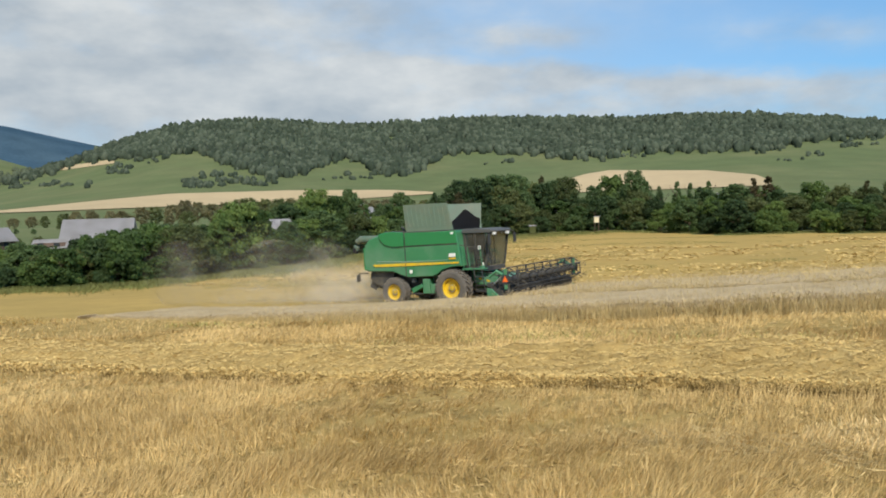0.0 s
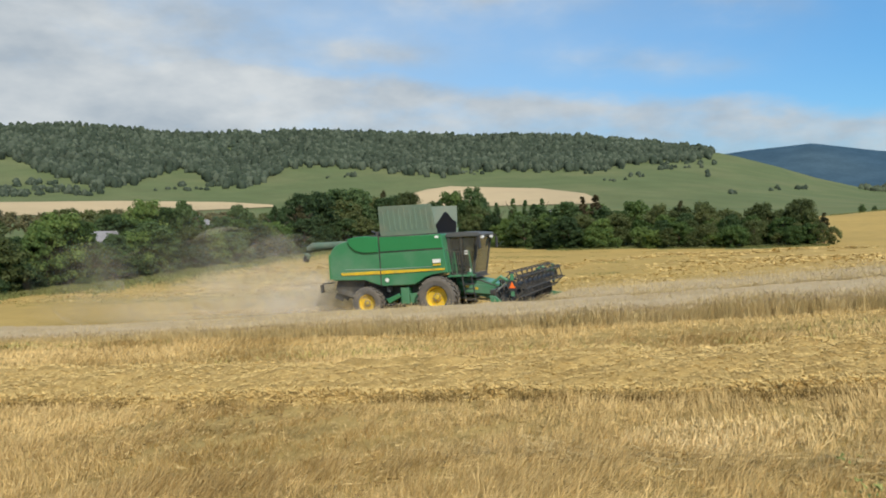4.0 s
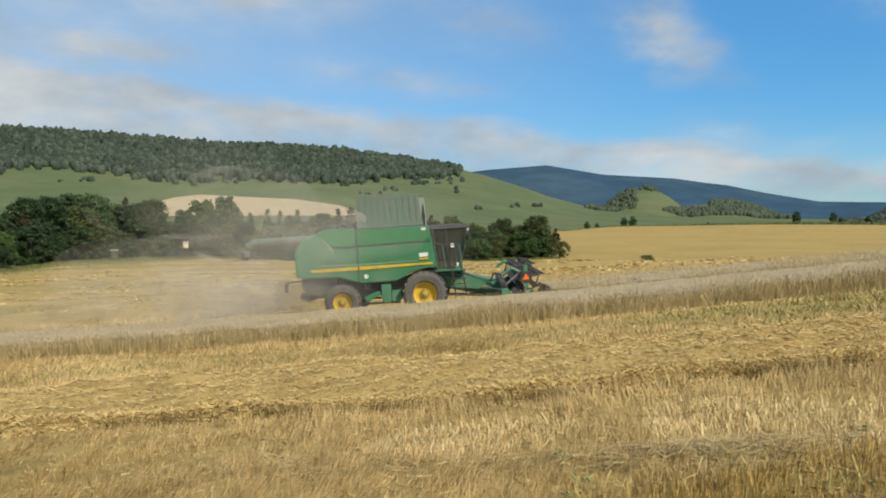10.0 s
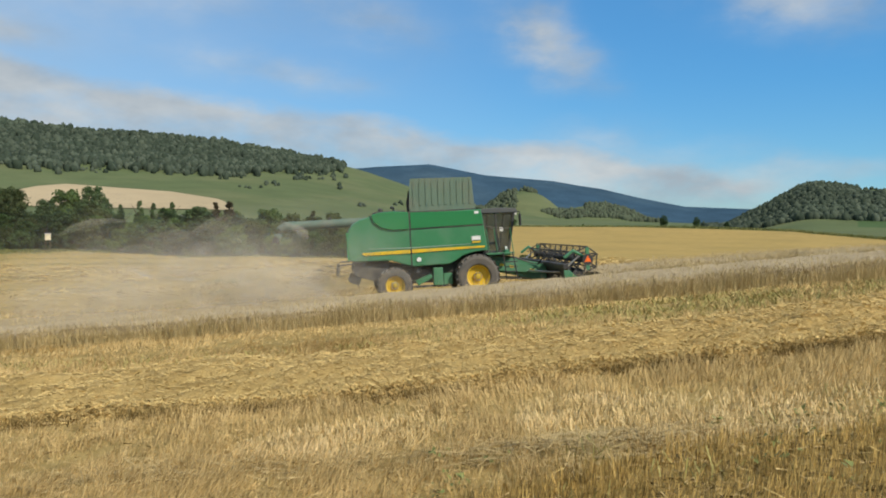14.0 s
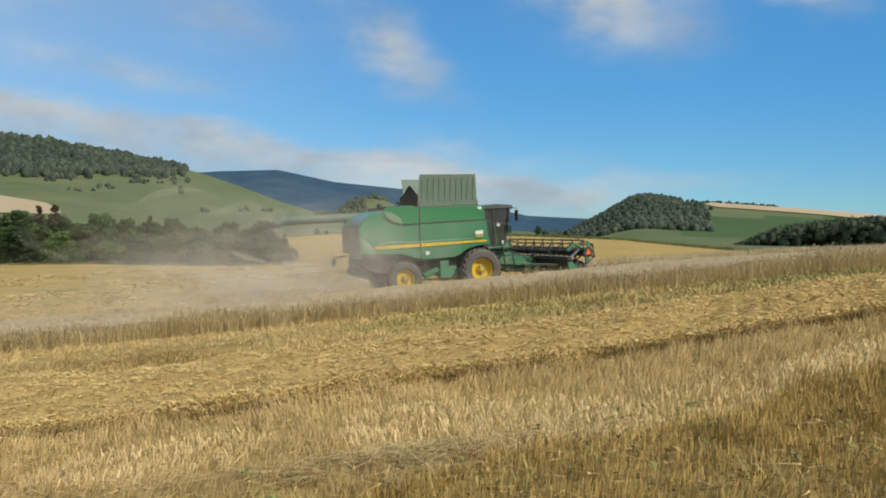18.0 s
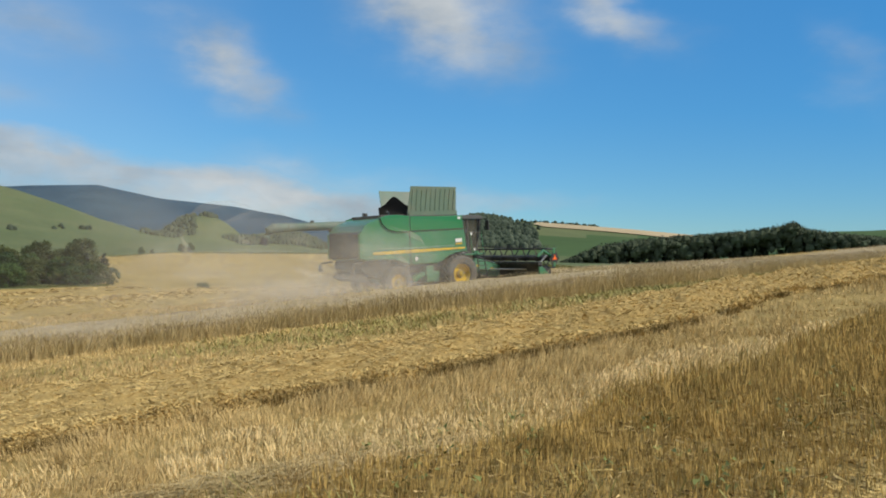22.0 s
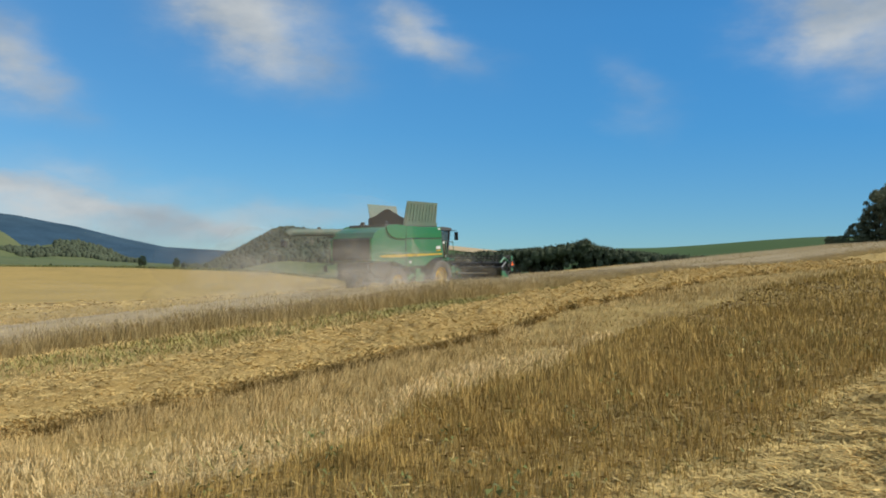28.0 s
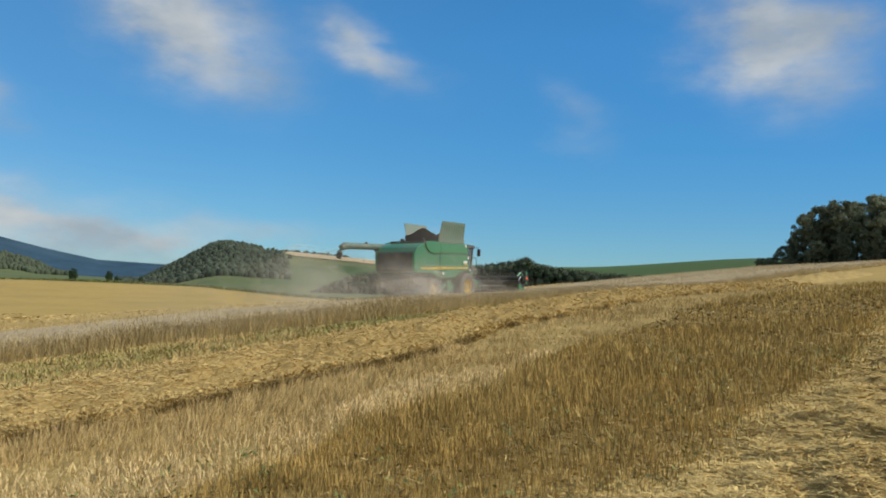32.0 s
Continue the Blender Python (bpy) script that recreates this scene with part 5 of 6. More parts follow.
house(-23.7, 158, 11.6, 9, 2.2, 3.3, 16, M_BARNWOOD, M_ROOF_GREY, "long barn with a weathered grey roof", eye_z(158, 0.5) - 5.5)
house(-26.6, 146, 5.0, 4, 1.6, 1.2, 10, M_BARNWOOD, M_ROOF_GREY, "small dark wooden shed with a grey roof", eye_z(146, -0.75) - 2.8)
house(-30.2, 150, 6, 5, 2.6, 2.0, 60, M_BARNWOOD, M_ROOF_GREY, "dark wooden barn at the village edge", eye_z(150, 0.1) - 4.6)
house(-11.9, 103, 2.6, 3.0, 2.4, 1.1, 35, M_PLASTER, M_ROOF_GREY, "small white plastered house among the trees", eye_z(103, 0.12) - 3.5)
house(-6.0, 150, 5.0, 5, 3.0, 1.8, 40, M_PLASTER, M_ROOF_GREY, "white plastered house half hidden by trees", eye_z(150, 0.8) - 4.8)
house(20.2, 190, 6.0, 5, 3.0, 1.8, 20, M_PLASTER, M_ROOF_GREY, "pale house behind the hedge trees", eye_z(190, 0.95) - 4.8)



def stand_box(az, r, up, size, mat, label):
    p = at_bearing(az, r)
    root = tagged(new("bee_box"), label, "box")
    root.matrix_basis = pose(p.x, p.y, p.z, 0, 0, -az)
    part("box_body", box_bm(-size / 2, size / 2, -size / 2, size / 2, up, up + size * 1.2, 0.03), mat, root)
    part("box_roof", box_bm(-size * 0.62, size * 0.62, -size * 0.62, size * 0.62, up + size * 1.2, up + size * 1.32, 0.01), M_ROOF_GREY, root)
    for x in (-1, 1):
        for y in (-1, 1):
            part("leg", box_bm(x * size * 0.4 - 0.05, x * size * 0.4 + 0.05, y * size * 0.4 - 0.05, y * size * 0.4 + 0.05, -0.2, up, 0.0), M_BARNWOOD, root)


stand_box(11.2, 157, 2.0, 0.95, M_BOXPAINT, "small yellowish white box on wooden legs by the hedge")
stand_box(6.6, 156, 0.4, 1.2, M_LEAF_OLIVE, "low green box standing in the verge")


def village_trees():
    """A row of rounded olive trees below the tan field and darker ones between the roofs."""
    rng = np.random.default_rng(90)
    kinds = [make_tree(21, 10, 9.5, M_LEAF_OLIVE, "rounded olive-green tree at the village", leaves=1900, low=0.03, spray=0.05), make_tree(22, 10, 11, M_LEAF_BROWN, "rounded brownish orchard tree at the village", leaves=1900, low=0.05, spray=0.05),
             make_tree(23, 10, 10, M_LEAF_DARK, "dark bushy tree between the village roofs", leaves=1900, low=0.0, spray=0.05)]
    used = [False] * 3
    crest = ([-42, -29.5, -27.6, -25.9, -21.4, -18.1, -16.2, -13.5, -10, 4], [0.6, 0.72, 0.9, 1.0, 1.25, 1.65, 1.5, 1.8, 1.6, 1.3])
    rows = ((0.93, (282, 318), 0.0, 0.22, (0, 0, 1, 1)), (1.35, (225, 265), 0.75, 0.55, (0, 1, 2)), (1.5, (176, 212), 1.35, 0.45, (2, 2, 0)))
    for step, reach, below, spread, choice in rows:
        az = -41.0
        while az < (3 if below < 0.5 else -12.5):
            az += step * rng.uniform(0.7, 1.35)
            r = rng.uniform(*reach)
            top = float(np.interp(az, *crest)) - below - rng.uniform(0, spread)
            p = at_bearing(az, r, -0.15)
            tall = max(1.6, EYE + r * math.tan(radians(top)) - p.z)
            k = tall / 10
            kind = int(rng.choice(choice))
            wide = k * rng.uniform(0.85, 1.25) * min(1.0, 6.0 / tall + 0.15)
            m = Matrix.Translation(p) @ Matrix.Rotation(rng.uniform(0, 6.283), 4, "Z") @ Matrix.Diagonal((wide, wide, k, 1))
            ob = copy_thing(kinds[kind], m) if used[kind] else kinds[kind]
            used[kind] = True
            ob.matrix_basis = m


village_trees()

# lone trees along the far field's edge
def far_lone_trees():
    k = make_tree(8, 10, 7, M_LEAF_DARK, "lone dark tree on the far field edge")
    k.matrix_basis = Matrix.Translation(at_bearing(42.5, 295)) @ Matrix.Scale(0.40, 4)
    for az, r, h in ((43.1, 296, 4.4), (53.8, 290, 4.6), (56.0, 290, 4.0), (39.9, 292, 3.5), (40.6, 292, 2.5), (48.2, 293, 1.6), (58.0, 292, 2.6)):
        m = Matrix.Translation(at_bearing(az, r)) @ Matrix.Rotation(az, 4, "Z") @ Matrix.Scale(h / 10, 4)
        c = copy_thing(k, m)
        c.matrix_basis = m


far_lone_trees()


# ---- the field's growth: stubble, straw, standing crop ----
def lane_xy(s, d):
    return s * ALONG.x + d * ACROSS.x, s * ALONG.y + d * ACROSS.y


def lane_grid_z(s, d):
    x, y = lane_xy(s, d)
    return ground_height(x, y)


def blades(rng, base, height, width, lean, ears=0.0, blunt=True, drift=None):
    """Upright stalks as narrow quads; with ears, a fatter nodding head on each."""
    n = len(base)
    a = rng.uniform(0, math.pi, n)
    side = np.column_stack([np.cos(a), np.sin(a), np.zeros(n)]) * (width * 0.5)[:, None]
    tip = base + np.column_stack([rng.normal(size=n) * lean, rng.normal(size=n) * lean, np.ones(n)]) * height[:, None]
    if drift is not None:
        tip[:, :2] += drift * height[:, None]
    if not blunt:
        return np.stack([base - side, base + side, tip], 1).reshape(-1, 3), np.arange(n * 3).reshape(-1, 3)
    v = [base - side, base + side, tip + side * 0.7, tip - side * 0.7]
    verts = np.stack(v, 1).reshape(-1, 3)
    if ears:
        nod = tip + np.column_stack([rng.normal(size=n) * 0.45, rng.normal(size=n) * 0.45, rng.uniform(-0.1, 0.8, n)]) * ears
        fat = side * 1.5
        mid = (tip + nod) / 2
        verts = np.vstack([verts, np.stack([tip, mid + fat, nod, mid - fat], 1).reshape(-1, 3)])
    return verts, np.arange(len(verts)).reshape(-1, 4)


def lying(rng, base, length, width, rise, roll=0.6):
    """Loose straw: narrow strips lying at all angles, slightly bent upwards or down."""
    n = len(base)
    a = rng.uniform(0, 2 * math.pi, n)
    way = np.column_stack([np.cos(a), np.sin(a), rng.normal(size=n) * rise])
    way /= np.linalg.norm(way, axis=1)[:, None]
    side = np.column_stack([-np.sin(a), np.cos(a), rng.normal(size=n) * roll])
    side *= (width * 0.5)[:, None]
    p, q = base - way * (length * 0.5)[:, None], base + way * (length * 0.5)[:, None]
    return np.stack([p - side, p + side, q], 1).reshape(-1, 3), np.arange(n * 3).reshape(-1, 3)


def stuff(name, verts, faces, mat, label, category, index=None):
    return tagged(new(name, mesh_of(name, verts, faces, mat, index)), label, category, kind="stuff")


def rough_noise(s, d, scale, seed):
    """Cheap smooth chance field over the lane plane."""
    r = np.random.default_rng(seed)
    out = np.zeros_like(s)
    for k in range(7):
        a, f, p = r.uniform(0, 6.283), scale * r.uniform(0.5, 2.2), r.uniform(0, 6.283)
        out += np.sin((s * math.cos(a) + d * math.sin(a)) * f + p)
    return out / 3.2


def mound_height(s, d, lo, hi, top):
    wob = 0.25 * rough_noise(s, d * 0, 0.7, 3)
    up = 0.42 * smooth(lo + wob - 0.03, lo + wob + 0.14, d) + 0.58 * smooth(lo + wob + 0.1, lo + wob + 1.5, d)
    down = 1 - smooth(lo + (hi - lo) * 0.45, hi + wob, d)
    lump = 0.78 + 0.16 * rough_noise(s, d, 1.7, 8) + 0.13 * rough_noise(s, d, 8.0, 9)
    start = 1.0 if top > 0.4 else smooth(0.4, 3.0, s)
    return np.maximum(0, up * down * top * lump * start)


ROW_A, ROW_B = (10.05, 15.5, 0.44), (0.2, 3.6, 0.28)


def row_bend(s, top):
    """The rows swing away from the viewer as they climb the brow."""
    return np.clip(s - 6, 0, 24) * (0.2 if top > 0.4 else 0.1 if top > 0.25 else 0.0)


def gathered(rng, count, reach):
    """Places along a row, most of them about its middle, thinning out raggedly at its start."""
    s = reach[0] + np.abs(rng.normal(5, 8, count) - reach[0]) if reach[0] > 0 else rng.normal(5, 8, count)
    return np.minimum(s + rng.normal(0, 0.25, count), reach[1])


def make_windrow(lo, hi, top, s0, s1, step, label, straw_range, count, seed, width=0.011):
    ss, dd = np.arange(s0, s1, step), np.arange(lo - 0.4, hi + 0.5, 0.16 if step < 1 else 0.5)
    S2, D2 = np.meshgrid(ss, dd, indexing="ij")
    bend = row_bend(S2.ravel(), top)
    z = lane_grid_z(S2.ravel(), D2.ravel() + bend) + mound_height(S2.ravel(), D2.ravel(), lo, hi, top) - 0.03
    x, y = lane_xy(S2.ravel(), D2.ravel() + bend)
    n, m = S2.shape
    i, j = np.meshgrid(np.arange(n - 1), np.arange(m - 1), indexing="ij")
    k = (i * m + j).ravel()
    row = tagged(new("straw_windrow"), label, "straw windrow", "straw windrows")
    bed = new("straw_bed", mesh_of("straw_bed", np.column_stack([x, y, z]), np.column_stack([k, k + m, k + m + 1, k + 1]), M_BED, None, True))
    bed.parent = row
    if count:
        rng = np.random.default_rng(seed)
        s = np.where(rng.random(count) < 0.68, rng.uniform(*straw_range, count), gathered(rng, count, straw_range))
        d = lo + 0.25 * rough_noise(s, s * 0, 0.7, 3) + (hi - lo + 0.3) * rng.beta(1.0, 1.1, count)
        hang = rng.random(count) < 0.035
        d = np.where(hang, lo + 0.25 * rough_noise(s, s * 0, 0.7, 3) + rng.normal(0.0, 0.16, count), d)
        h = mound_height(s, d, lo, hi, top)
        d = d + row_bend(s, top)
        x, y = lane_xy(s, d)
        r = np.hypot(x, y)
        base = np.column_stack([x, y, lane_grid_z(s, d) + h + rng.uniform(-0.03, -0.004, count)])
        w = np.maximum(width, r * 0.00095) * rng.uniform(0.6, 1.4, count)
        v, f = lying(rng, base, rng.uniform(0.05, 0.21, count) if top < 0.4 else rng.uniform(0.04, 0.13, count), w, 0.16 if top < 0.4 else 0.2, 0.3 if top < 0.4 else 0.5)
        straw = new("loose_straw", mesh_of("loose_straw", v, f, M_STRAW if top > 0.4 else M_SHINY))
        straw.parent = row
        straw["label"] = "tangled pale golden straw"
        if top > 0.4:
            # straw hanging over the front
            n2 = 40000
            s = np.concatenate([rng.uniform(*straw_range, n2 // 2), gathered(rng, n2 // 2, straw_range)])
            d = lo + 0.25 * rough_noise(s, s * 0, 0.7, 3) + rng.uniform(-0.12, 0.3, n2)
            up = mound_height(s, d, lo, hi, top) + rng.uniform(-0.02, 0.03, n2)
            d = d + row_bend(s, top)
            x, y = lane_xy(s, d)
            base = np.column_stack([x, y, lane_grid_z(s, d) + up])
            v, f = lying(rng, base, rng.uniform(0.05, 0.15, n2), np.maximum(0.011, np.hypot(x, y) * 0.00105), 0.5, 1.0)
            front = new("hanging_straw", mesh_of("hanging_straw", v, f, M_STRAW))
            front.parent = row
            # torn foot of the row: dark blades paint the shaded hollows between hanging straw
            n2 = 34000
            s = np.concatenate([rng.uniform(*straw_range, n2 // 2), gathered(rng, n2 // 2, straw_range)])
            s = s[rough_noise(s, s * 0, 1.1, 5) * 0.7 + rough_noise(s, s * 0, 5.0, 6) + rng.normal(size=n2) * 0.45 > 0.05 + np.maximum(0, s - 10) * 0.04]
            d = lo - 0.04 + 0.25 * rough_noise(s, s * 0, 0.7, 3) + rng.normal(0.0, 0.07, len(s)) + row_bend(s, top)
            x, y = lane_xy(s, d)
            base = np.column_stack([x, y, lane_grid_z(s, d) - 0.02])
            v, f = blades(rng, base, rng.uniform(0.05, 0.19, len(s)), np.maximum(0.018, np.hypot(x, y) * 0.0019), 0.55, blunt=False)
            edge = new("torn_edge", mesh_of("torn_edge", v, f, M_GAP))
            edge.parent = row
            edge["label"] = "dark blades painted as shaded hollows at the foot"
    return row


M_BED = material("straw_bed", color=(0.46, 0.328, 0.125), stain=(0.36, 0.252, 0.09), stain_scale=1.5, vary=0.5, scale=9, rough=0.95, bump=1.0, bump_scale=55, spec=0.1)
M_SHINY = material("bright_loose_straw", color=(0.66, 0.49, 0.19), stain=(0.52, 0.375, 0.135), stain_scale=0.9, vary=0.2, scale=1.0, rough=0.75, per_island=0.4, spec=0.15)
# shade under the windrow's lip, put into this straw's colour
M_GAP = material("shaded_hollow_straw", color=(0.21, 0.145, 0.052), stain=(0.33, 0.23, 0.085), stain_scale=3.0, vary=0.3, scale=6, rough=0.95, per_island=0.4, spec=0.1)
M_MATTED = material("matted_grey_straw", color=(0.50, 0.38, 0.18), stain=(0.38, 0.28, 0.12), stain_scale=2.0, vary=0.25, scale=3, rough=0.85, per_island=0.5, spec=0.15)
M_DARKSTRAW = material("dark_brown_straw", color=(0.22, 0.148, 0.057), stain=(0.14, 0.095, 0.037), stain_scale=2.5, vary=0.4, scale=5, rough=0.95, bump=1.0, bump_scale=30, spec=0.1)
M_DARKSTUB = material("brown_stubble", color=(0.51, 0.35, 0.115), stain=(0.34, 0.232, 0.072), stain_scale=2.2, vary=0.25, scale=0.8, rough=0.85, per_island=0.5, spec=0.2)
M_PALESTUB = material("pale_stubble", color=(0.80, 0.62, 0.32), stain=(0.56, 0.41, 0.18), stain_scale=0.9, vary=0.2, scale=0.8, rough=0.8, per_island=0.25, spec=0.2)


def crop_front(s, d0):
    """The standing strip widens towards the viewer on the brow."""
    return d0 - 0.14 * np.clip(s - 4, 0, 18)


def dark_zone(s, d):
    edge = np.interp(s, [0, 4.6, 7, 8.7, 10.7, 15.3, 22, 30, 60], [5.6, 5.9, 6.7, 7.1, 7.5, 8.6, 9.8, 10.3, 11]) + 0.35 * rough_noise(s, d * 0, 0.9, 30)
    return (d < edge) & (s > 0.1 + 0.1 * (d - 2.5) + 0.4 * rough_noise(s, d, 1.2, 31)) & (d > 2.7)


def make_stubble():
    rng = np.random.default_rng(40)
    P = []
    for r0, r1, dens in ((2.6, 5, 2600), (5, 8, 1750), (8, 12, 950), (12, 18, 640), (18, 30, 210), (30, 48, 40)):
        n = int((r1 * r1 - r0 * r0) * radians(150) / 2 * dens)
        r = np.sqrt(rng.uniform(r0 * r0, r1 * r1, n))
        a = np.radians(rng.uniform(-37, 113, n))
        P.append(np.column_stack([r * np.sin(a), r * np.cos(a), r]))
    # thinner round about, where nobody looks for long
    for r0, r1, dens in ((0.5, 2.6, 420), (2.6, 9, 130), (9, 24, 16)):
        n = int((r1 * r1 - r0 * r0) * math.pi * dens)
        r = np.sqrt(rng.uniform(r0 * r0, r1 * r1, n))
        a = np.radians(rng.uniform(-37, 323, n))
        ok = (r < 2.6) | (a > radians(113))
        r, a = r[ok], a[ok]
        P.append(np.column_stack([r * np.sin(a), r * np.cos(a), np.maximum(r, 3.0)]))
    P = np.vstack(P)
    s = P[:, 0] * ALONG.x + P[:, 1] * ALONG.y
    d = P[:, 0] * ACROSS.x + P[:, 1] * ACROSS.y
    row = np.round(d / 0.125) * 0.125 + rng.normal(size=len(d)) * 0.03
    d = np.where(rng.random(len(d)) < 0.75, row, d)
    x, y = lane_xy(s, d)
    r = P[:, 2]
    bent_d = d - row_bend(s, 1.0)
    keep = ~((bent_d > 9.95) & (bent_d < 14.4)) & ~((d > crop_front(s, 22.3)) & (d < 36.5)) & ~((d < 2.9 + row_bend(s, 0.3)) & (d > 0.1) & (s > 2))
    trod = rough_noise(s, d, 0.55, 12) + 0.4 * rough_noise(s, d, 2.0, 13)
    keep &= rng.random(len(d)) < 0.62 + 0.3 * (1 - smooth(-1, 2, s)) + 0.3 * np.clip(trod, -1, 1) + 0.25 * np.clip(rough_noise(s, d, 5.0, 17), -1, 1)
    s, d, x, y, r, trod = (q[keep] for q in (s, d, x, y, r, trod))
    base = np.column_stack([x, y, lane_grid_z(s, d) - 0.02])
    dark = dark_zone(s, d)
    keep = ~dark | (rng.random(len(d)) < 0.72)
    s, d, x, y, r, trod, base, dark = (q[keep] for q in (s, d, x, y, r, trod, base, dark))
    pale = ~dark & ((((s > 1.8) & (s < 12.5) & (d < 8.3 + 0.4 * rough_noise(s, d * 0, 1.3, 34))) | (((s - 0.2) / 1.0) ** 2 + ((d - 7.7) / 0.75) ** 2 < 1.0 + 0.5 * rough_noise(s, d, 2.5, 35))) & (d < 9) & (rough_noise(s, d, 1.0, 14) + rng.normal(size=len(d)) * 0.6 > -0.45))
    h = np.where(dark, rng.uniform(0.08, 0.16, len(d)), rng.uniform(0.06, 0.16, len(d))) * (1 + 0.35 * np.clip(trod, -1.2, 1.2) + 0.45 * np.clip(rough_noise(s, d, 5.0, 17) + 0.6 * rough_noise(s, d, 11.0, 18), -0.9, 1.4))
    w = np.maximum(0.008, r * 0.0012) * rng.uniform(0.6, 1.4, len(d))
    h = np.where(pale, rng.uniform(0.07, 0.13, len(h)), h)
    n = 90000
    s2, d2 = rng.uniform(0.0, 14, n), rng.uniform(2.3, 8.2, n)
    ok = (dark_zone(s2, d2) | ((d2 < 3.0) & (s2 > 0.8) & (rng.random(n) < 0.3))) & (rng.random(n) < np.clip(4.5 / np.hypot(s2, d2), 0, 1))
    s2, d2 = s2[ok], d2[ok]
    x2, y2 = lane_xy(s2, d2)
    m2 = len(s2)
    base = np.vstack([base, np.column_stack([x2, y2, lane_grid_z(s2, d2) - 0.02])])
    h = np.concatenate([h, rng.uniform(0.07, 0.15, m2)])
    w = np.concatenate([w * np.where(dark, 0.7, 1.0), np.maximum(0.005, np.hypot(x2, y2) * 0.0008) * rng.uniform(0.6, 1.4, m2)])
    dark, pale = np.concatenate([dark, np.ones(m2, bool)]), np.concatenate([pale, np.zeros(m2, bool)])
    bent = np.column_stack([rough_noise(base[:, 0], base[:, 1], 1.1, 91), rough_noise(base[:, 0], base[:, 1], 1.1, 92)]) * np.where(dark, 0.12, 0.45 - 0.27 * smooth(-3, 3, base[:, 0] * ALONG.x + base[:, 1] * ALONG.y))[:, None]
    # the mown stalks lie over towards the machine's way
    bent += np.outer(np.where(dark, 0.05, 0.3 - 0.22 * smooth(-3, 3, base[:, 0] * ALONG.x + base[:, 1] * ALONG.y)), [ALONG.x, ALONG.y])
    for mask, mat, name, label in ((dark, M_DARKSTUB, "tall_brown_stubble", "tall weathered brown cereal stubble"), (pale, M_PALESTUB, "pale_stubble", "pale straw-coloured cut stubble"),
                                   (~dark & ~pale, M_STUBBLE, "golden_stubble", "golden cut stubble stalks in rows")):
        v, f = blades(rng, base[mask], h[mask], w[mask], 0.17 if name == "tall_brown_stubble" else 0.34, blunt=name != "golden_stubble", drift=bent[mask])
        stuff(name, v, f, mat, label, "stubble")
    # chaff and loose straw between the rows
    n = 24000
    rr = np.sqrt(rng.uniform(2.5 ** 2, 24 ** 2, n) * rng.uniform(0.1, 1, n))
    rr = np.maximum(rr, 2.6)
    a = np.radians(rng.uniform(-37, 113, n))
    x, y = rr * np.sin(a), rr * np.cos(a)
    z = ground_height(x, y) + rng.uniform(0.01, 0.08, n)
    v, f = lying(rng, np.column_stack([x, y, z]), rng.uniform(0.05, 0.17, n), np.maximum(0.006, rr * 0.0009) * rng.uniform(0.6, 1.4, n), 0.2)
    stuff("loose_straw_litter", v, f, M_STUBBLE, "scattered loose straw and chaff between stubble", "straw")
    # darker straw on the ground under the brown stubble
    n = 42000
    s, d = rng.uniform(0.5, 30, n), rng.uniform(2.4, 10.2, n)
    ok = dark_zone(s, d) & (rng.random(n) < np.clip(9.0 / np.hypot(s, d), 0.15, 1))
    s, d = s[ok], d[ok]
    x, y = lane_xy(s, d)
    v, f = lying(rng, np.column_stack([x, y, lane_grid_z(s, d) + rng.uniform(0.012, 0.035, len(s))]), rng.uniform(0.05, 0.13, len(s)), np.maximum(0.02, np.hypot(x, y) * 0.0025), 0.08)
    stuff("rotted_straw", v, f, M_DARKSTRAW, "dark brown straw on the ground under stubble", "straw")
    n = 7000
    s, d = rng.uniform(-12, 1.5, n), rng.uniform(2.4, 9.6, n)
    ok = (rough_noise(s, d, 1.2, 51) + 0.5 * rough_noise(s, d, 3.5, 52) > 0.1) & (rng.random(n) < np.clip(6.0 / np.hypot(s, d), 0.2, 1))
    s, d = s[ok], d[ok]
    x, y = lane_xy(s, d)
    v, f = lying(rng, np.column_stack([x, y, lane_grid_z(s, d) + rng.uniform(0.015, 0.06, len(s))]), rng.uniform(0.05, 0.13, len(s)), np.maximum(0.014, np.hypot(x, y) * 0.0018), 0.15)
    stuff("weathered_straw", v, f, M_DARKSTRAW, "brown straw lying in patches in the stubble", "straw")
    # weeds
    tuft = []
    for _ in range(380):
        k = rng.random()
        sc, dc = (rng.uniform(-25, 50), rng.uniform(15.6, 21.6)) if k < 0.84 else (rng.uniform(0, 14), rng.uniform(2.9, 7.5))
        if rough_noise(np.array([sc]), np.array([dc]), 0.3, 77)[0] < -0.2 and k < 0.84:
            continue
        m = rng.integers(15, 50) if k < 0.84 else rng.integers(8, 22)
        q = np.column_stack([rng.normal(sc, 0.55 if k < 0.84 else 0.12, m), rng.normal(dc, 0.25 if k < 0.84 else 0.12, m)])
        tuft.append(q)
    # the greener band on the brow between windrow and crop
    for _ in range(150):
        sc = rng.uniform(5, 36)
        lo, hi = 15.9 + row_bend(sc, 1.0) * 0.75, 21.4 - 0.14 * min(18, max(0, sc - 4))
        dc = rng.uniform(min(lo, hi - 0.6), hi)
        m = rng.integers(25, 70) if sc < 14 else rng.integers(60, 150)
        tuft.append(np.column_stack([rng.normal(sc, 0.7, m), rng.normal(dc, 0.28, m)]))
    q = np.vstack(tuft)
    x, y = lane_xy(q[:, 0], q[:, 1])
    r = np.hypot(x, y)
    n = 800
    c = rng.integers(0, 60, n)
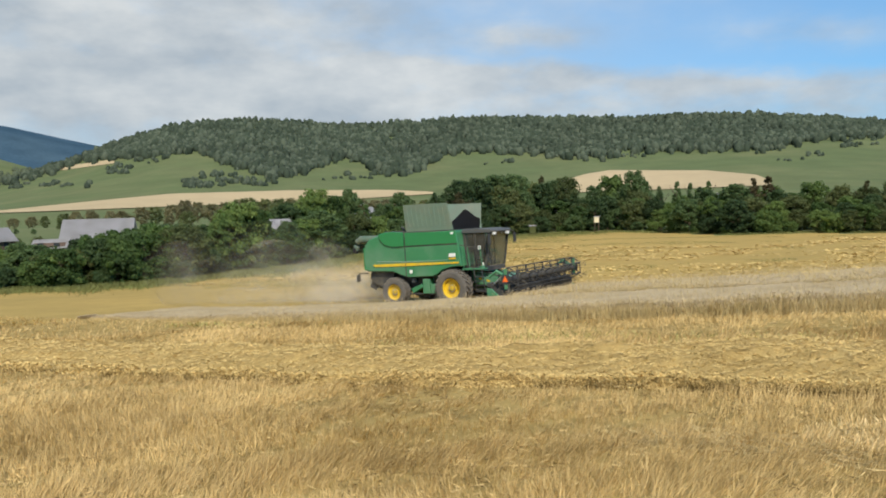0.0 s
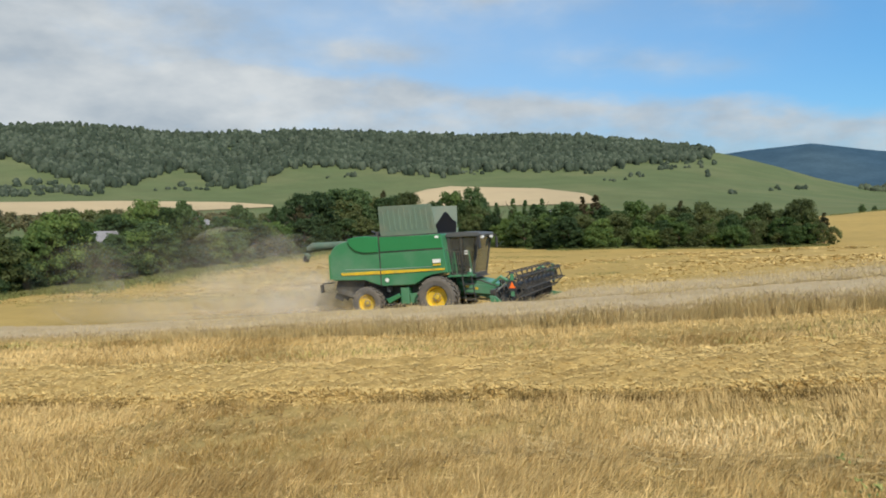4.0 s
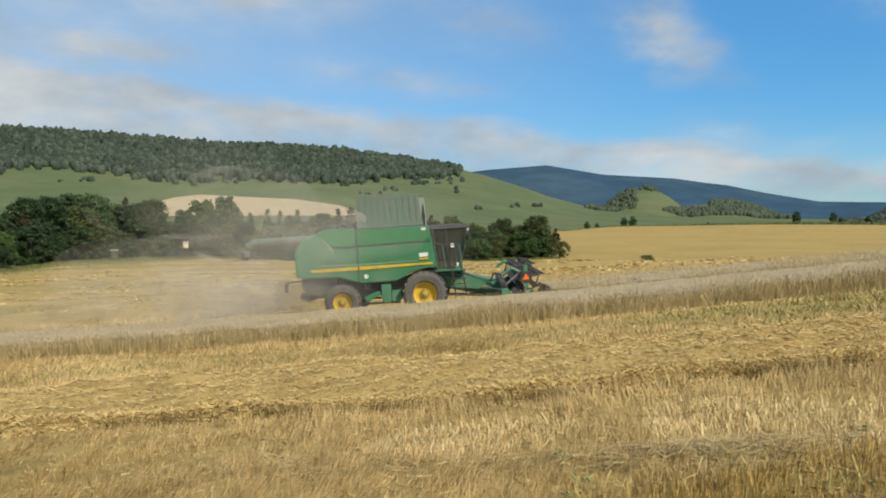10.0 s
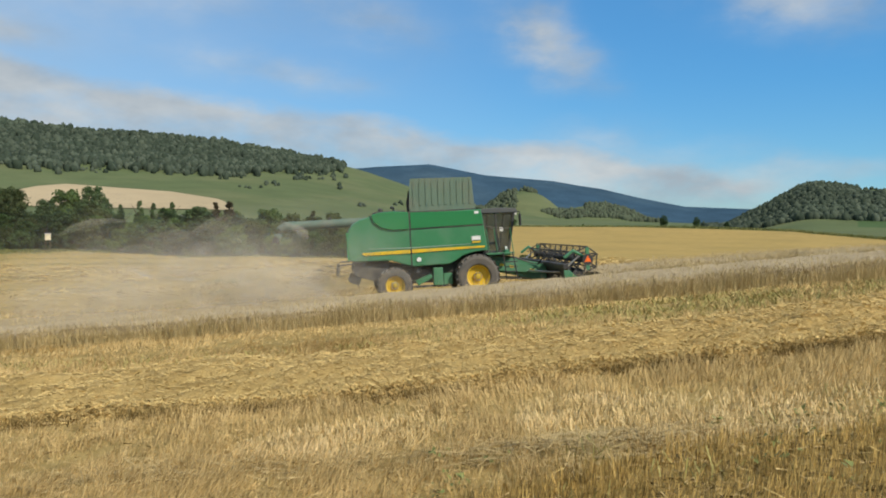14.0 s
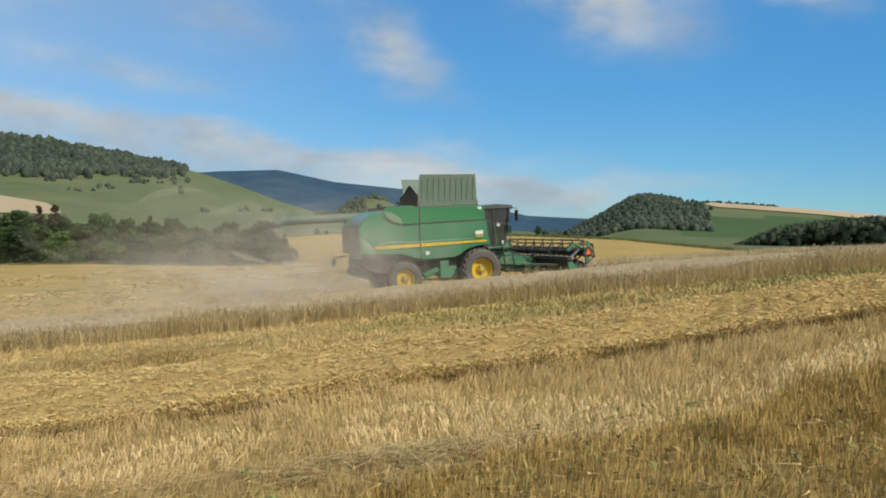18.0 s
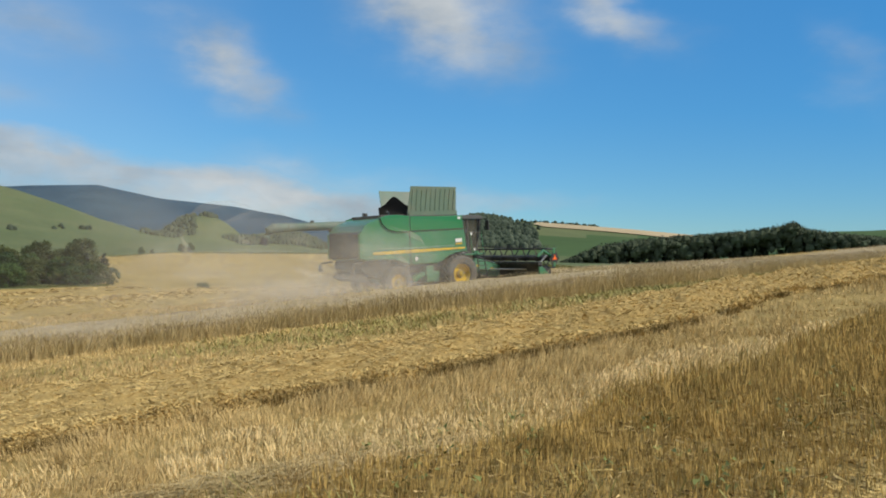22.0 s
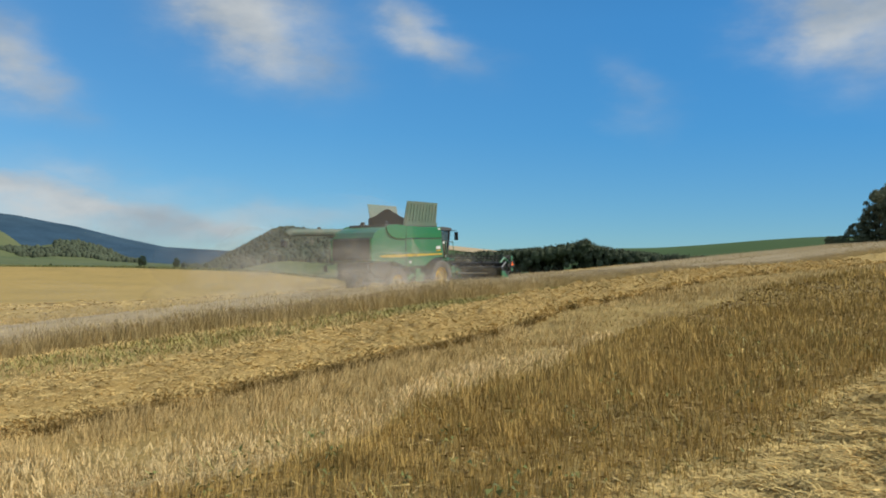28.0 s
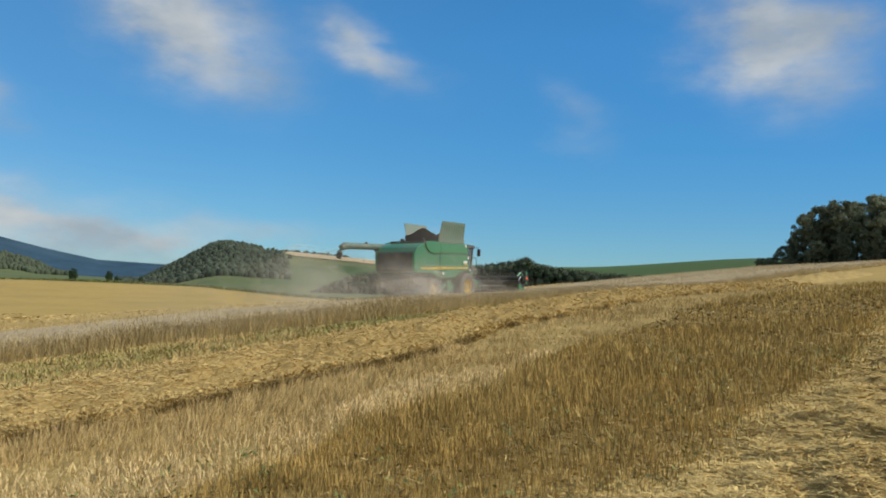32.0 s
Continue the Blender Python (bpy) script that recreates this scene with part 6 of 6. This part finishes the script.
    cs, cd = rng.uniform(0.5, 12, 60), rng.uniform(2.8, 6.8, 60)
    s, d = cs[c] + rng.normal(size=n) * 0.07, cd[c] + rng.normal(size=n) * 0.07
    bx, by = lane_xy(s, d)
    v, f = lying(rng, np.column_stack([bx, by, lane_grid_z(s, d) + rng.uniform(0.02, 0.13, n)]), rng.uniform(0.03, 0.07, n), rng.uniform(0.02, 0.04, n), 0.5)
    m = 420
    ts, td = rng.uniform(1, 13, m), rng.uniform(2.6, 7.2, m)
    tx, ty = lane_xy(ts, td)
    v3, f3 = lying(rng, np.column_stack([tx, ty, lane_grid_z(ts, td) + rng.uniform(0.05, 0.14, m)]), rng.uniform(0.12, 0.3, m), rng.uniform(0.005, 0.01, m), 0.25)
    # a heap of matted straw at the edge of the tall stubble
    m = 1500
    ts = np.concatenate([rng.normal(2.0, 0.75, m // 3), rng.normal(3.2, 1.2, m // 3), rng.normal(-1.2, 0.9, m // 3)])
    td = rng.normal(6.4, 0.3, m) + 0.22 * np.clip(2.2 - ts, 0, 4)
    tx, ty = lane_xy(ts, td)
    up = 0.12 * np.exp(-((td - 6.4) / 0.3) ** 2 - ((ts - 2.0) / 1.2) ** 2) + 0.06
    a = rng.normal(0, 0.6, m)
    way = np.outer(np.cos(a), np.array(ALONG)) + np.outer(np.sin(a), np.array(ACROSS))
    way[:, 2] = rng.normal(size=m) * 0.15
    mid = np.column_stack([tx, ty, lane_grid_z(ts, td) + up * rng.uniform(0.3, 1.0, m)])
    side = np.cross(way, np.array([0, 0, 1.0])) * (rng.uniform(0.005, 0.011, m) * 0.5)[:, None]
    half = way * (rng.uniform(0.06, 0.17, m))[:, None]
    stuff("matted_straw", np.stack([mid - half - side, mid - half + side, mid + half + side, mid + half - side], 1).reshape(-1, 3), np.arange(m * 4).reshape(-1, 4), M_MATTED, "matted grey-brown straw on the stubble edge", "straw")
    stuff("fallen_stalks", v3, f3, M_SHINY, "long broken stalks lying over the stubble", "straw")
    stuff("broadleaf_weeds", v, f, M_BROADLEAF, "small dark green weeds among brown stubble", "weeds")
    v, f = blades(rng, np.column_stack([x, y, lane_grid_z(q[:, 0], q[:, 1])]), rng.uniform(0.04, 0.16, len(q)), np.maximum(0.012, r * 0.0013), 0.7)
    stuff("green_weeds", v, f, M_WEED, "patches of green weeds in the stubble", "weeds")


make_windrow(*ROW_A, -45, 60, 0.22, "thick golden straw windrow lying along the stubble", (-34, 48), 300000, 50)
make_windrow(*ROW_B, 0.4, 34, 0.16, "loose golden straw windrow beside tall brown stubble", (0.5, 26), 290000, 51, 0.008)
for far_d in (20.6, 47, 57, 68, 80, 93, 107):
    make_windrow(far_d, far_d + (1.5 if far_d < 30 else 3.5), 0.14 if far_d < 30 else 0.2, -70 if far_d < 60 else -60, 9 if far_d < 30 else 95, 0.5 if far_d < 30 else 2.0, "low straw windrow across the cut field", (-25, 45), 16000 if far_d < 30 else 0, int(far_d))
make_stubble()


def far_row_straw():
    """Loose straw on the far windrows, with browner straw along their near sides in broken lines."""
    rng = np.random.default_rng(55)
    for mat, count, off, spread, name, label in ((M_STRAW, 3000, 1.6, 0.9, "far_straw", "bright loose straw on the far windrows"), (M_BED, 1700, 0.1, 0.3, "damp_far_straw", "brown straw along the far windrows")):
        base, size = [], []
        for row in (47, 52, 57, 62, 68, 74, 80, 86, 93, 100, 107, 115):
            s = rng.uniform(-62, 75, count)
            line = row + off + 0.8 * rough_noise(s, s * 0 + row, 0.06, 57) + rng.normal(0, spread, count)
            ok = rough_noise(s * 0.35, s * 0 + row * 3.0, 0.5, 56) + 0.6 * rough_noise(s, line, 0.5, 58) > (0.15 if mat == M_BED else -0.1)
            s, line = s[ok], line[ok]
            x, y = lane_xy(s, line)
            r = np.hypot(x, y)
            ok = r < np.interp(np.degrees(np.arctan2(x, y)), [-40, 38, 39, 130], [0, 0, 999, 999]) + np.interp(np.degrees(np.arctan2(x, y)), *HEDGE) - 6
            x, y = x[ok], y[ok]
            base.append(np.column_stack([x, y, ground_height(x, y) + rng.uniform(0.05, 0.22, len(x))]))
            size.append(np.full(len(x), row / 60))
        base, size = np.vstack(base), np.concatenate(size)
        v, f = lying(rng, base, rng.uniform(0.15, 0.5, len(base)) * size, rng.uniform(0.04, 0.09, len(base)) * size, 0.12)
        stuff(name, v, f, mat, label, "straw")


far_row_straw()


def make_verge():
    """Rough grass on the headland before the hedge, thinning towards the stubble."""
    rng = np.random.default_rng(44)
    n = 170000
    az = np.where(rng.random(n) < 0.75, rng.uniform(-37, 14, n), rng.uniform(14, 38, n))
    wide = np.interp(az, [-37, -16, -8, -2, 3, 9, 12.5, 16, 38], [1.8, 2.4, 4.0, 5.5, 7.0, 6.5, 3.0, 0.8, 0.7])
    r = np.interp(az, *HEDGE) + 2.0 - rng.exponential(1.0, n) * wide * (0.75 + 0.25 * np.clip(rough_noise(az, az * 0, 0.9, 6), -1, 1.6))
    x, y = r * np.sin(np.radians(az)), r * np.cos(np.radians(az))
    v, f = blades(rng, np.column_stack([x, y, ground_height(x, y)]), rng.uniform(0.12, 0.34, n) + np.where(az < 0, rng.uniform(0, 0.3, n), 0), rng.uniform(0.04, 0.09, n), 0.7, blunt=False)
    stuff("headland_grass", v, f, M_VERGE, "rough olive grass on the headland below the hedge", "grass")
    # unmown line along the far edge of the field
    n = 16000
    az = rng.uniform(38, 100, n)
    r = np.interp(az, [38, 62, 75, 100], [284, 281, 191, 171]) + rng.normal(0, 2.2, n)
    x, y = r * np.sin(np.radians(az)), r * np.cos(np.radians(az))
    v, f = blades(rng, np.column_stack([x, y, ground_height(x, y) - 0.1]), rng.uniform(0.3, 1.1, n), rng.uniform(0.2, 0.5, n), 0.5, blunt=False)
    stuff("field_edge_grass", v, f, M_VERGE, "unmown olive grass along the far field edge", "grass")
    # thin grass that greens the far stubble in patches
    n = 120000
    s, d = rng.uniform(-62, -5, n), rng.uniform(40, 125, n)
    k = rough_noise(s * 0.5, d * 1.6, 0.16, 19) + 0.5 * rough_noise(s, d, 0.5, 20) > 0.1 + smooth(-45, -10, s) * 0.85
    s, d = s[k], d[k]
    x, y = lane_xy(s, d)
    r = np.hypot(x, y)
    ok = r < np.interp(np.degrees(np.arctan2(x, y)), *HEDGE)
    x, y = x[ok], y[ok]
    v, f = blades(rng, np.column_stack([x, y, ground_height(x, y)]), rng.uniform(0.03, 0.09, len(x)), rng.uniform(0.02, 0.045, len(x)), 0.6, blunt=False)
    stuff("regrown_grass", v, f, M_VERGE, "thin green regrowth in the far stubble", "grass")


M_VERGE = material("headland_grass", color=(0.155, 0.17, 0.055), stain=(0.21, 0.205, 0.072), stain_scale=0.08, vary=0.25, scale=0.2, rough=0.85, per_island=0.3, spec=0.15)
make_verge()

CROP_NEAR, CROP_CUT, CROP_FAR, CROP_TALL = 22.5, 28.4, 36.4, 0.74


def crop_vigour(s):
    """The crop stands lower on the dry ends of the strip."""
    return (0.22 + 0.78 * smooth(-32, -10, s)) * (1 - 0.35 * smooth(14, 32, s))


def crop_height(s, d):
    """Full height inside the strip; the trodden near edge stands lower, less so on the brow."""
    edge = 0.26 * (1 - smooth(5, 17, s))
    return CROP_TALL * crop_vigour(s) * (1 + 0.14 * (1 - smooth(5, 17, s)) - (edge + 0.14 * (edge > 0)) * (1 - smooth(22.0, 33.0, d)))


def crop_slab(rng, s0, s1, d0, d1, dens, z_of, step=0.5, widen=False):
    """Standing crop: a rough inner mass and stalks with nodding ears over it."""
    ss, dd = np.linspace(s0, s1, max(2, int((s1 - s0) / step) + 1)), np.linspace(d0 + 0.4, d1, max(3, int((d1 - d0) / 0.5) + 1))
    S2, D2 = np.meshgrid(ss, dd, indexing="ij")
    n, m = S2.shape
    top = 0.8 * crop_height(S2.ravel(), D2.ravel()) + rng.uniform(-0.03, 0.03, S2.size)
    Sr, Dr = S2.ravel(), D2.ravel()
    if widen:
        Dr = Dr + (crop_front(Sr, 0) * (1 - (Dr - d0) / (d1 - d0)))
    x, y = lane_xy(Sr, Dr)
    z = z_of(Sr, Dr)
    top_v = np.column_stack([x, y, z + top])
    low_v = np.column_stack([x, y, z - 0.1])
    i, j = np.meshgrid(np.arange(n - 1), np.arange(m - 1), indexing="ij")
    k = (i * m + j).ravel()
    quads = [np.column_stack([k, k + m, k + m + 1, k + 1])]
    N = n * m
    for line in (np.arange(n) * m, np.arange(n) * m + m - 1):
        quads.append(np.column_stack([line[:-1], line[1:], line[1:] + N, line[:-1] + N]))
    for line in (np.arange(m), (n - 1) * m + np.arange(m)):
        quads.append(np.column_stack([line[:-1], line[1:], line[1:] + N, line[:-1] + N]))
    verts, faces = np.vstack([top_v, low_v]), np.vstack(quads)
    cnt = int((s1 - s0) * (d1 - d0) * dens)
    s, d = rng.uniform(s0, s1, cnt), rng.uniform(d0, d1, cnt)
    rim = int((s1 - s0) * 440)
    rim_s = rng.uniform(s0, s1, rim) if s1 - s0 < 20 else np.clip(rng.normal(8, 34, rim), s0, s1)
    s, d = np.concatenate([s, rim_s]), np.concatenate([d, d0 - 0.3 + rng.beta(1.6, 1.0, rim) * 0.95])
    tall = crop_height(s, d)
    ragged = 0.7 + 0.3 * smooth(d0 - 0.3, d0 + 0.45, d)
    if widen:
        d = d + crop_front(s, 0) * (1 - (d - d0) / (d1 - d0))
    x, y = lane_xy(s, d)
    h = tall * ragged * (1 + 0.1 * rough_noise(s, d, 0.8, 60)) * rng.triangular(0.55, 1.0, 1.08, len(s))
    v2, f2 = blades(rng, np.column_stack([x, y, z_of(s, d)]), h, np.full(len(s), 0.0088) * rng.uniform(0.7, 1.5, len(s)), 0.27, ears=0.12)
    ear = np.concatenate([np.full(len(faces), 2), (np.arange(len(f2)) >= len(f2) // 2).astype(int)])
    return np.vstack([verts, v2]), np.vstack([faces, f2 + len(verts)]), ear


def make_crop():
    rng = np.random.default_rng(70)
    v, f, ear = crop_slab(rng, -34, 110, CROP_NEAR, CROP_CUT, 42, lane_grid_z, widen=True)
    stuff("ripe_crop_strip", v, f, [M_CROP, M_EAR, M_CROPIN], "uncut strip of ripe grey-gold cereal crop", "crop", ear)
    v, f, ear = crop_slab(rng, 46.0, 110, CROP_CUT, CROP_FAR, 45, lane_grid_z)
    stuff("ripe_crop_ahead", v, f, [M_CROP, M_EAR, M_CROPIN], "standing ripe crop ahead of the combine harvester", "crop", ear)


make_crop()

# the crop in front of the machine, in short swaths that the knife takes down one after another
SWATH = 1.6
swaths = []


def make_swaths():
    rng = np.random.default_rng(71)
    s = -14.4
    while s < 46.0 - 0.01:
        s1 = min(s + SWATH, 46.0)
        mid = (s + s1) / 2
        v, f, ear = crop_slab(rng, s, s1, CROP_CUT, CROP_FAR, 60, lane_grid_z, 0.4)
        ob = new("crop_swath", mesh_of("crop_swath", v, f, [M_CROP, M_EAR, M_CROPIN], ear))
        tagged(ob, "swath of ripe crop falling before the cutter bar", "crop", "crop swaths")
        swaths.append((ob, mid))
        s = s1


make_swaths()

# ---- dust thrown up by the machine: thin soft wisps in drifting clouds ----
def make_dust_material():
    """Pale dust that thins out to nothing at each wisp's rim, unevenly."""
    m = bpy.data.materials.new("dust")
    m.use_nodes = True
    nt = m.node_tree
    nt.nodes.clear()
    d, t, clear = nt.nodes.new("ShaderNodeBsdfDiffuse"), nt.nodes.new("ShaderNodeBsdfTranslucent"), nt.nodes.new("ShaderNodeBsdfTransparent")
    mix, thin, out = nt.nodes.new("ShaderNodeMixShader"), nt.nodes.new("ShaderNodeMixShader"), nt.nodes.new("ShaderNodeOutputMaterial")
    for n in (d, t):
        n.inputs["Color"].default_value = (0.61, 0.56, 0.475, 1)
    mix.inputs["Fac"].default_value = 0.25
    thick, co, noise_tex, mul, share = (nt.nodes.new(k) for k in ("ShaderNodeAttribute", "ShaderNodeTexCoord", "ShaderNodeTexNoise", "ShaderNodeMath", "ShaderNodeMath"))
    thick.attribute_name = "thick"
    noise_tex.inputs["Scale"].default_value, noise_tex.inputs["Detail"].default_value = 0.45, 3
    nt.links.new(co.outputs["Object"], noise_tex.inputs["Vector"])
    mul.operation = share.operation = "MULTIPLY"
    nt.links.new(thick.outputs["Fac"], mul.inputs[0])
    nt.links.new(noise_tex.outputs["Fac"], mul.inputs[1])
    nt.links.new(mul.outputs[0], share.inputs[0])
    share.inputs[1].default_value = 2.0
    # fine grains scatter evenly, so every wisp takes the light as the cloud as a whole does
    up = nt.nodes.new("ShaderNodeCombineXYZ")
    up.inputs[0].default_value, up.inputs[1].default_value, up.inputs[2].default_value = 0.1, -0.55, 0.83
    for n in (d, t):
        nt.links.new(up.outputs[0], n.inputs["Normal"])
    nt.links.new(d.outputs[0], mix.inputs[1])
    nt.links.new(t.outputs[0], mix.inputs[2])
    nt.links.new(share.outputs[0], thin.inputs["Fac"])
    nt.links.new(clear.outputs[0], thin.inputs[1])
    nt.links.new(mix.outputs[0], thin.inputs[2])
    nt.links.new(thin.outputs[0], out.inputs["Surface"])
    return m


M_WISP = make_dust_material()
dust = []


def make_dust(seed, wisps, reach, places, thickness=0.17):
    """A cloud of soft domed wisps, many in the middle and few outside; places: seconds, ahead, across, up, from the machine's front axle."""
    rng = np.random.default_rng(seed)
    seg, rings = 28, ((0.15, 0.93, 0.01), (0.3, 0.76, 0.03), (0.45, 0.52, 0.07), (0.6, 0.29, 0.12), (0.8, 0.08, 0.2), (1.0, 0.0, 0.3))
    reach = np.array(reach)
    mid = np.clip(rng.normal(size=(wisps, 3)) * 0.7, -1.3, 1.3) * reach
    size = math.sqrt(reach[0] * reach[2]) * rng.uniform(0.75, 1.35, wisps)
    verts, thick, faces = [], [], []
    for k in range(wisps):
        turn = np.array(Euler((math.pi / 2 + rng.normal() * 0.35, rng.normal() * 0.3, rng.normal() * 0.35)).to_matrix())
        a = np.arange(seg) * 2 * math.pi / seg
        local, shade = [np.zeros((1, 3))], [np.ones(1)]
        for q, dens, dome in rings:
            wob = q * (1 + 0.25 * np.sin(a * 2 + rng.uniform(0, 6)) + 0.15 * np.sin(a * 3 + rng.uniform(0, 6)))
            local.append(np.column_stack([np.cos(a) * wob, np.sin(a) * wob, -dome * wob]))
            shade.append(np.full(seg, dens))
        p = np.vstack(local) @ turn.T * size[k] * np.array([1.7, 1.2, 0.72]) + mid[k]
        base = k * (1 + seg * len(rings))
        i = np.arange(seg)
        j = (i + 1) % seg
        faces.append(np.column_stack([np.full(seg, base), base + 1 + i, base + 1 + j]))
        for n in range(len(rings) - 1):
            u, w = base + 1 + n * seg, base + 1 + (n + 1) * seg
            faces += [np.column_stack([u + i, w + i, w + j]), np.column_stack([u + i, w + j, u + j])]
        verts.append(p)
        thick.append(np.concatenate(shade) * thickness * rng.uniform(0.5, 1.3))
    me = mesh_of("dust_cloud", np.vstack(verts), np.vstack(faces), M_WISP, None, True)
    me.attributes.new("thick", "FLOAT", "POINT").data.foreach_set("value", np.concatenate(thick).astype(np.float32))
    ob = tagged(new("dust_cloud", me), "pale brown dust cloud drifting behind the harvester", "dust cloud", "dust clouds", "stuff")
    dust.append((ob, places))


make_dust(1, 3, (1.7, 1.6, 0.8), [(0, -4.8, -0.6, 0.9), (9, -4.8, -1.0, 0.9), (18, -5.0, -1.4, 0.8), (23, -4.4, -1.8, 0.8), (28, -3.9, -2.0, 0.8), (32, -4.6, -1.8, 0.7)])
make_dust(2, 3, (3.2, 2.0, 0.9), [(0, -8.2, -0.5, 0.8), (9, -7.8, -1.0, 0.9), (18, -8.4, -1.5, 0.9), (23, -7.0, -4.5, 0.7), (32, -7.4, -4.5, 0.6)])
make_dust(3, 4, (5.2, 2.5, 1.1), [(0, -12.0, 0.5, 0.4), (6, -12.0, 0.0, 0.9), (13, -14.5, -1.0, 1.1), (23, -13.0, -5.0, 0.7), (32, -14.0, -5.0, 0.6)])
make_dust(4, 3, (3.2, 2.0, 1.2), [(0, -8.5, 1.0, 1.0), (4, -8.4, 0.8, 1.5), (9, -7.4, 0.0, 1.6), (13, -9.0, -0.5, 1.3), (20, -7.6, -1.0, 2.1), (24, -7.6, -1.2, 1.6), (32, -8.0, -1.0, 0.9)], 0.13)
make_dust(5, 4, (4.2, 2.0, 2.0), [(0, -12.0, 1.5, 1.0), (5, -10.0, 1.0, 2.2), (7, -8.0, 0.0, 2.4), (9, -6.5, 0.0, 3.6), (10, -6.5, -0.6, 3.8), (12, -9.5, 0.0, 2.6), (14, -13.0, 0.0, 1.4), (19, -9.5, -1.2, 2.3), (21, -9.0, -1.4, 2.0), (26, -10.0, -2.2, 0.9), (32, -12.0, -2.0, 0.6)], 0.13)
make_dust(6, 3, (2.6, 0.7, 0.9), [(0, -6.5, 0.4, 0.6), (13, -6.2, -3.0, 0.9), (19, -5.0, -3.6, 0.6), (22, -2.8, -3.8, 0.7), (24, -1.4, -4.0, 0.8), (28, 0.0, -4.0, 0.35), (32, 0.6, -4.0, -0.1)], 0.16)
make_dust(7, 3, (3.2, 0.7, 0.7), [(0, -6.0, 0.8, 0.6), (14, -6.5, -3.0, 0.8), (19, -5.4, -3.8, 0.6), (24, -2.8, -4.2, 0.7), (28, -2.6, -4.2, 0.35), (32, -3.2, -4.2, 0.0)], 0.16)
make_dust(8, 4, (4.6, 1.8, 0.8), [(0, -10.0, 1.0, 0.4), (7, -10.0, 0.0, 1.2), (10, -12.0, -1.0, 1.2), (16, -10.0, -1.5, 1.0), (20, -5.0, 2.6, 0.9), (23, 3.2, 1.5, 0.5), (28, 7.5, -1.0, -0.2), (32, 10.5, -1.0, -0.5)], 0.14)
make_dust(9, 4, (7.5, 3.0, 1.4), [(0, -13.0, 1.0, 0.0), (7, -12.0, 0.0, 0.5), (10, -14.0, -1.0, 0.9), (13, -18.0, -2.0, 1.1), (19, -15.0, -5.0, 0.8), (25, -8.0, -6.0, 0.5), (32, -7.0, -6.0, -0.3)])
make_dust(10, 5, (5.0, 0.9, 2.0), [(0, -13.0, 1.0, -1.0), (5, -10.0, -2.0, 1.2), (9, -6.5, -4.0, 2.8), (11, -6.5, -4.2, 3.0), (12, -7.5, -4.2, 3.0), (14, -11.0, -4.2, 2.0), (17, -9.0, -4.2, 2.2), (20, -7.0, -4.2, 2.0), (26, -7.0, -4.2, 0.8), (32, -8.0, -4.0, 0.5)], 0.2)


# ---- what moves ----
LANE = 32.4


def lane_place(t):
    """How far the machine has come along its lane at t seconds."""
    return float(np.interp(t, [0, 2, 4, 6.5, 9, 11, 13, 16.5, 19, 21, 23, 25, 28, 31, 32], [-18.4, -14.9, -11.35, -7.25, -3.3, 0.0, 3.4, 9.4, 13.6, 17.2, 20.8, 24.4, 29.6, 34.9, 36.7]))


def machine_at(t):
    """Along and across, where the front axle is; past the brow the machine bears away to its left."""
    s = lane_place(t)
    away = float(np.interp(t, [0, 19, 24, 28, 31, 32], [0, 0, 0.3, 0.7, 1.4, 1.6]))
    back = float(np.interp(t, [14, 19, 24, 32], [0, 0.25, 0.55, 0.75]))
    return s * (LANE + away) / LANE - back, LANE + away


def motions():
    rows = []
    for k in range(33):
        s, d = machine_at(k)
        p, q = at_lane(s, d), at_lane(s - 3.3, d)
        turn = float(np.interp(k, [0, 12, 16, 19, 24, 28, 32], [0, 0, 2.0, 4.0, 6.5, 7.0, 6.0]))
        pitch = math.degrees(math.atan2(p.z - q.z, 3.3)) * 0.75
        sink = float(np.interp(k, [0, 22, 28, 32], [0, 0, 0.12, 0.04]))
        rows.append((k, pose(p.x, p.y, p.z - sink, 0, -pitch, turn - math.degrees(PHI))))
    walk(combine, rows)
    # wheels and reel turn on the machine
    for wheel, radius, place in wheels:
        walk(wheel, [(k * 0.5, Matrix.Translation(place) @ Matrix.Rotation((lane_place(k * 0.5) + 20) / radius, 4, "Y")) for k in range(65)])
    for reel in reel_holder:
        walk(reel, [(min(32, k * 0.3), Matrix.Translation(REEL_AT) @ Matrix.Rotation(min(32, k * 0.3) * 3.6, 4, "Y")) for k in range(108)])
    # each swath goes down to stubble height as the cutter bar reaches it
    for ob, mid in swaths:
        hit = float(np.interp(mid, [machine_at(k * 0.25)[0] + 4.2 for k in range(129)], [k * 0.25 for k in range(129)]))
        low = -(CROP_TALL * 1.14 - 0.14)
        a, b = max(0.04, hit - 0.45), min(31.96, hit + 0.45)
        up = hit < 31.9
        walk(ob, [(0, pose(0, 0, 0)), (a, pose(0, 0, 0)), (b, pose(0, 0, low if up else 0)), (32, pose(0, 0, low if up else 0))])
    # the dust keeps up with the machine and drifts about it
    for ob, places in dust:
        rows = []
        for k in range(17):
            t = k * 2.0
            ahead, across, up = (float(np.interp(t, [p[0] for p in places], [p[i] for p in places])) for i in (1, 2, 3))
            s, d = machine_at(t)
            p = at_lane(s + ahead, d + across, up)
            rows.append((t, pose(p.x, p.y, p.z, 0, 0, -math.degrees(PHI) + 6 * math.sin(t * 0.3))))
        walk(ob, rows)


motions()
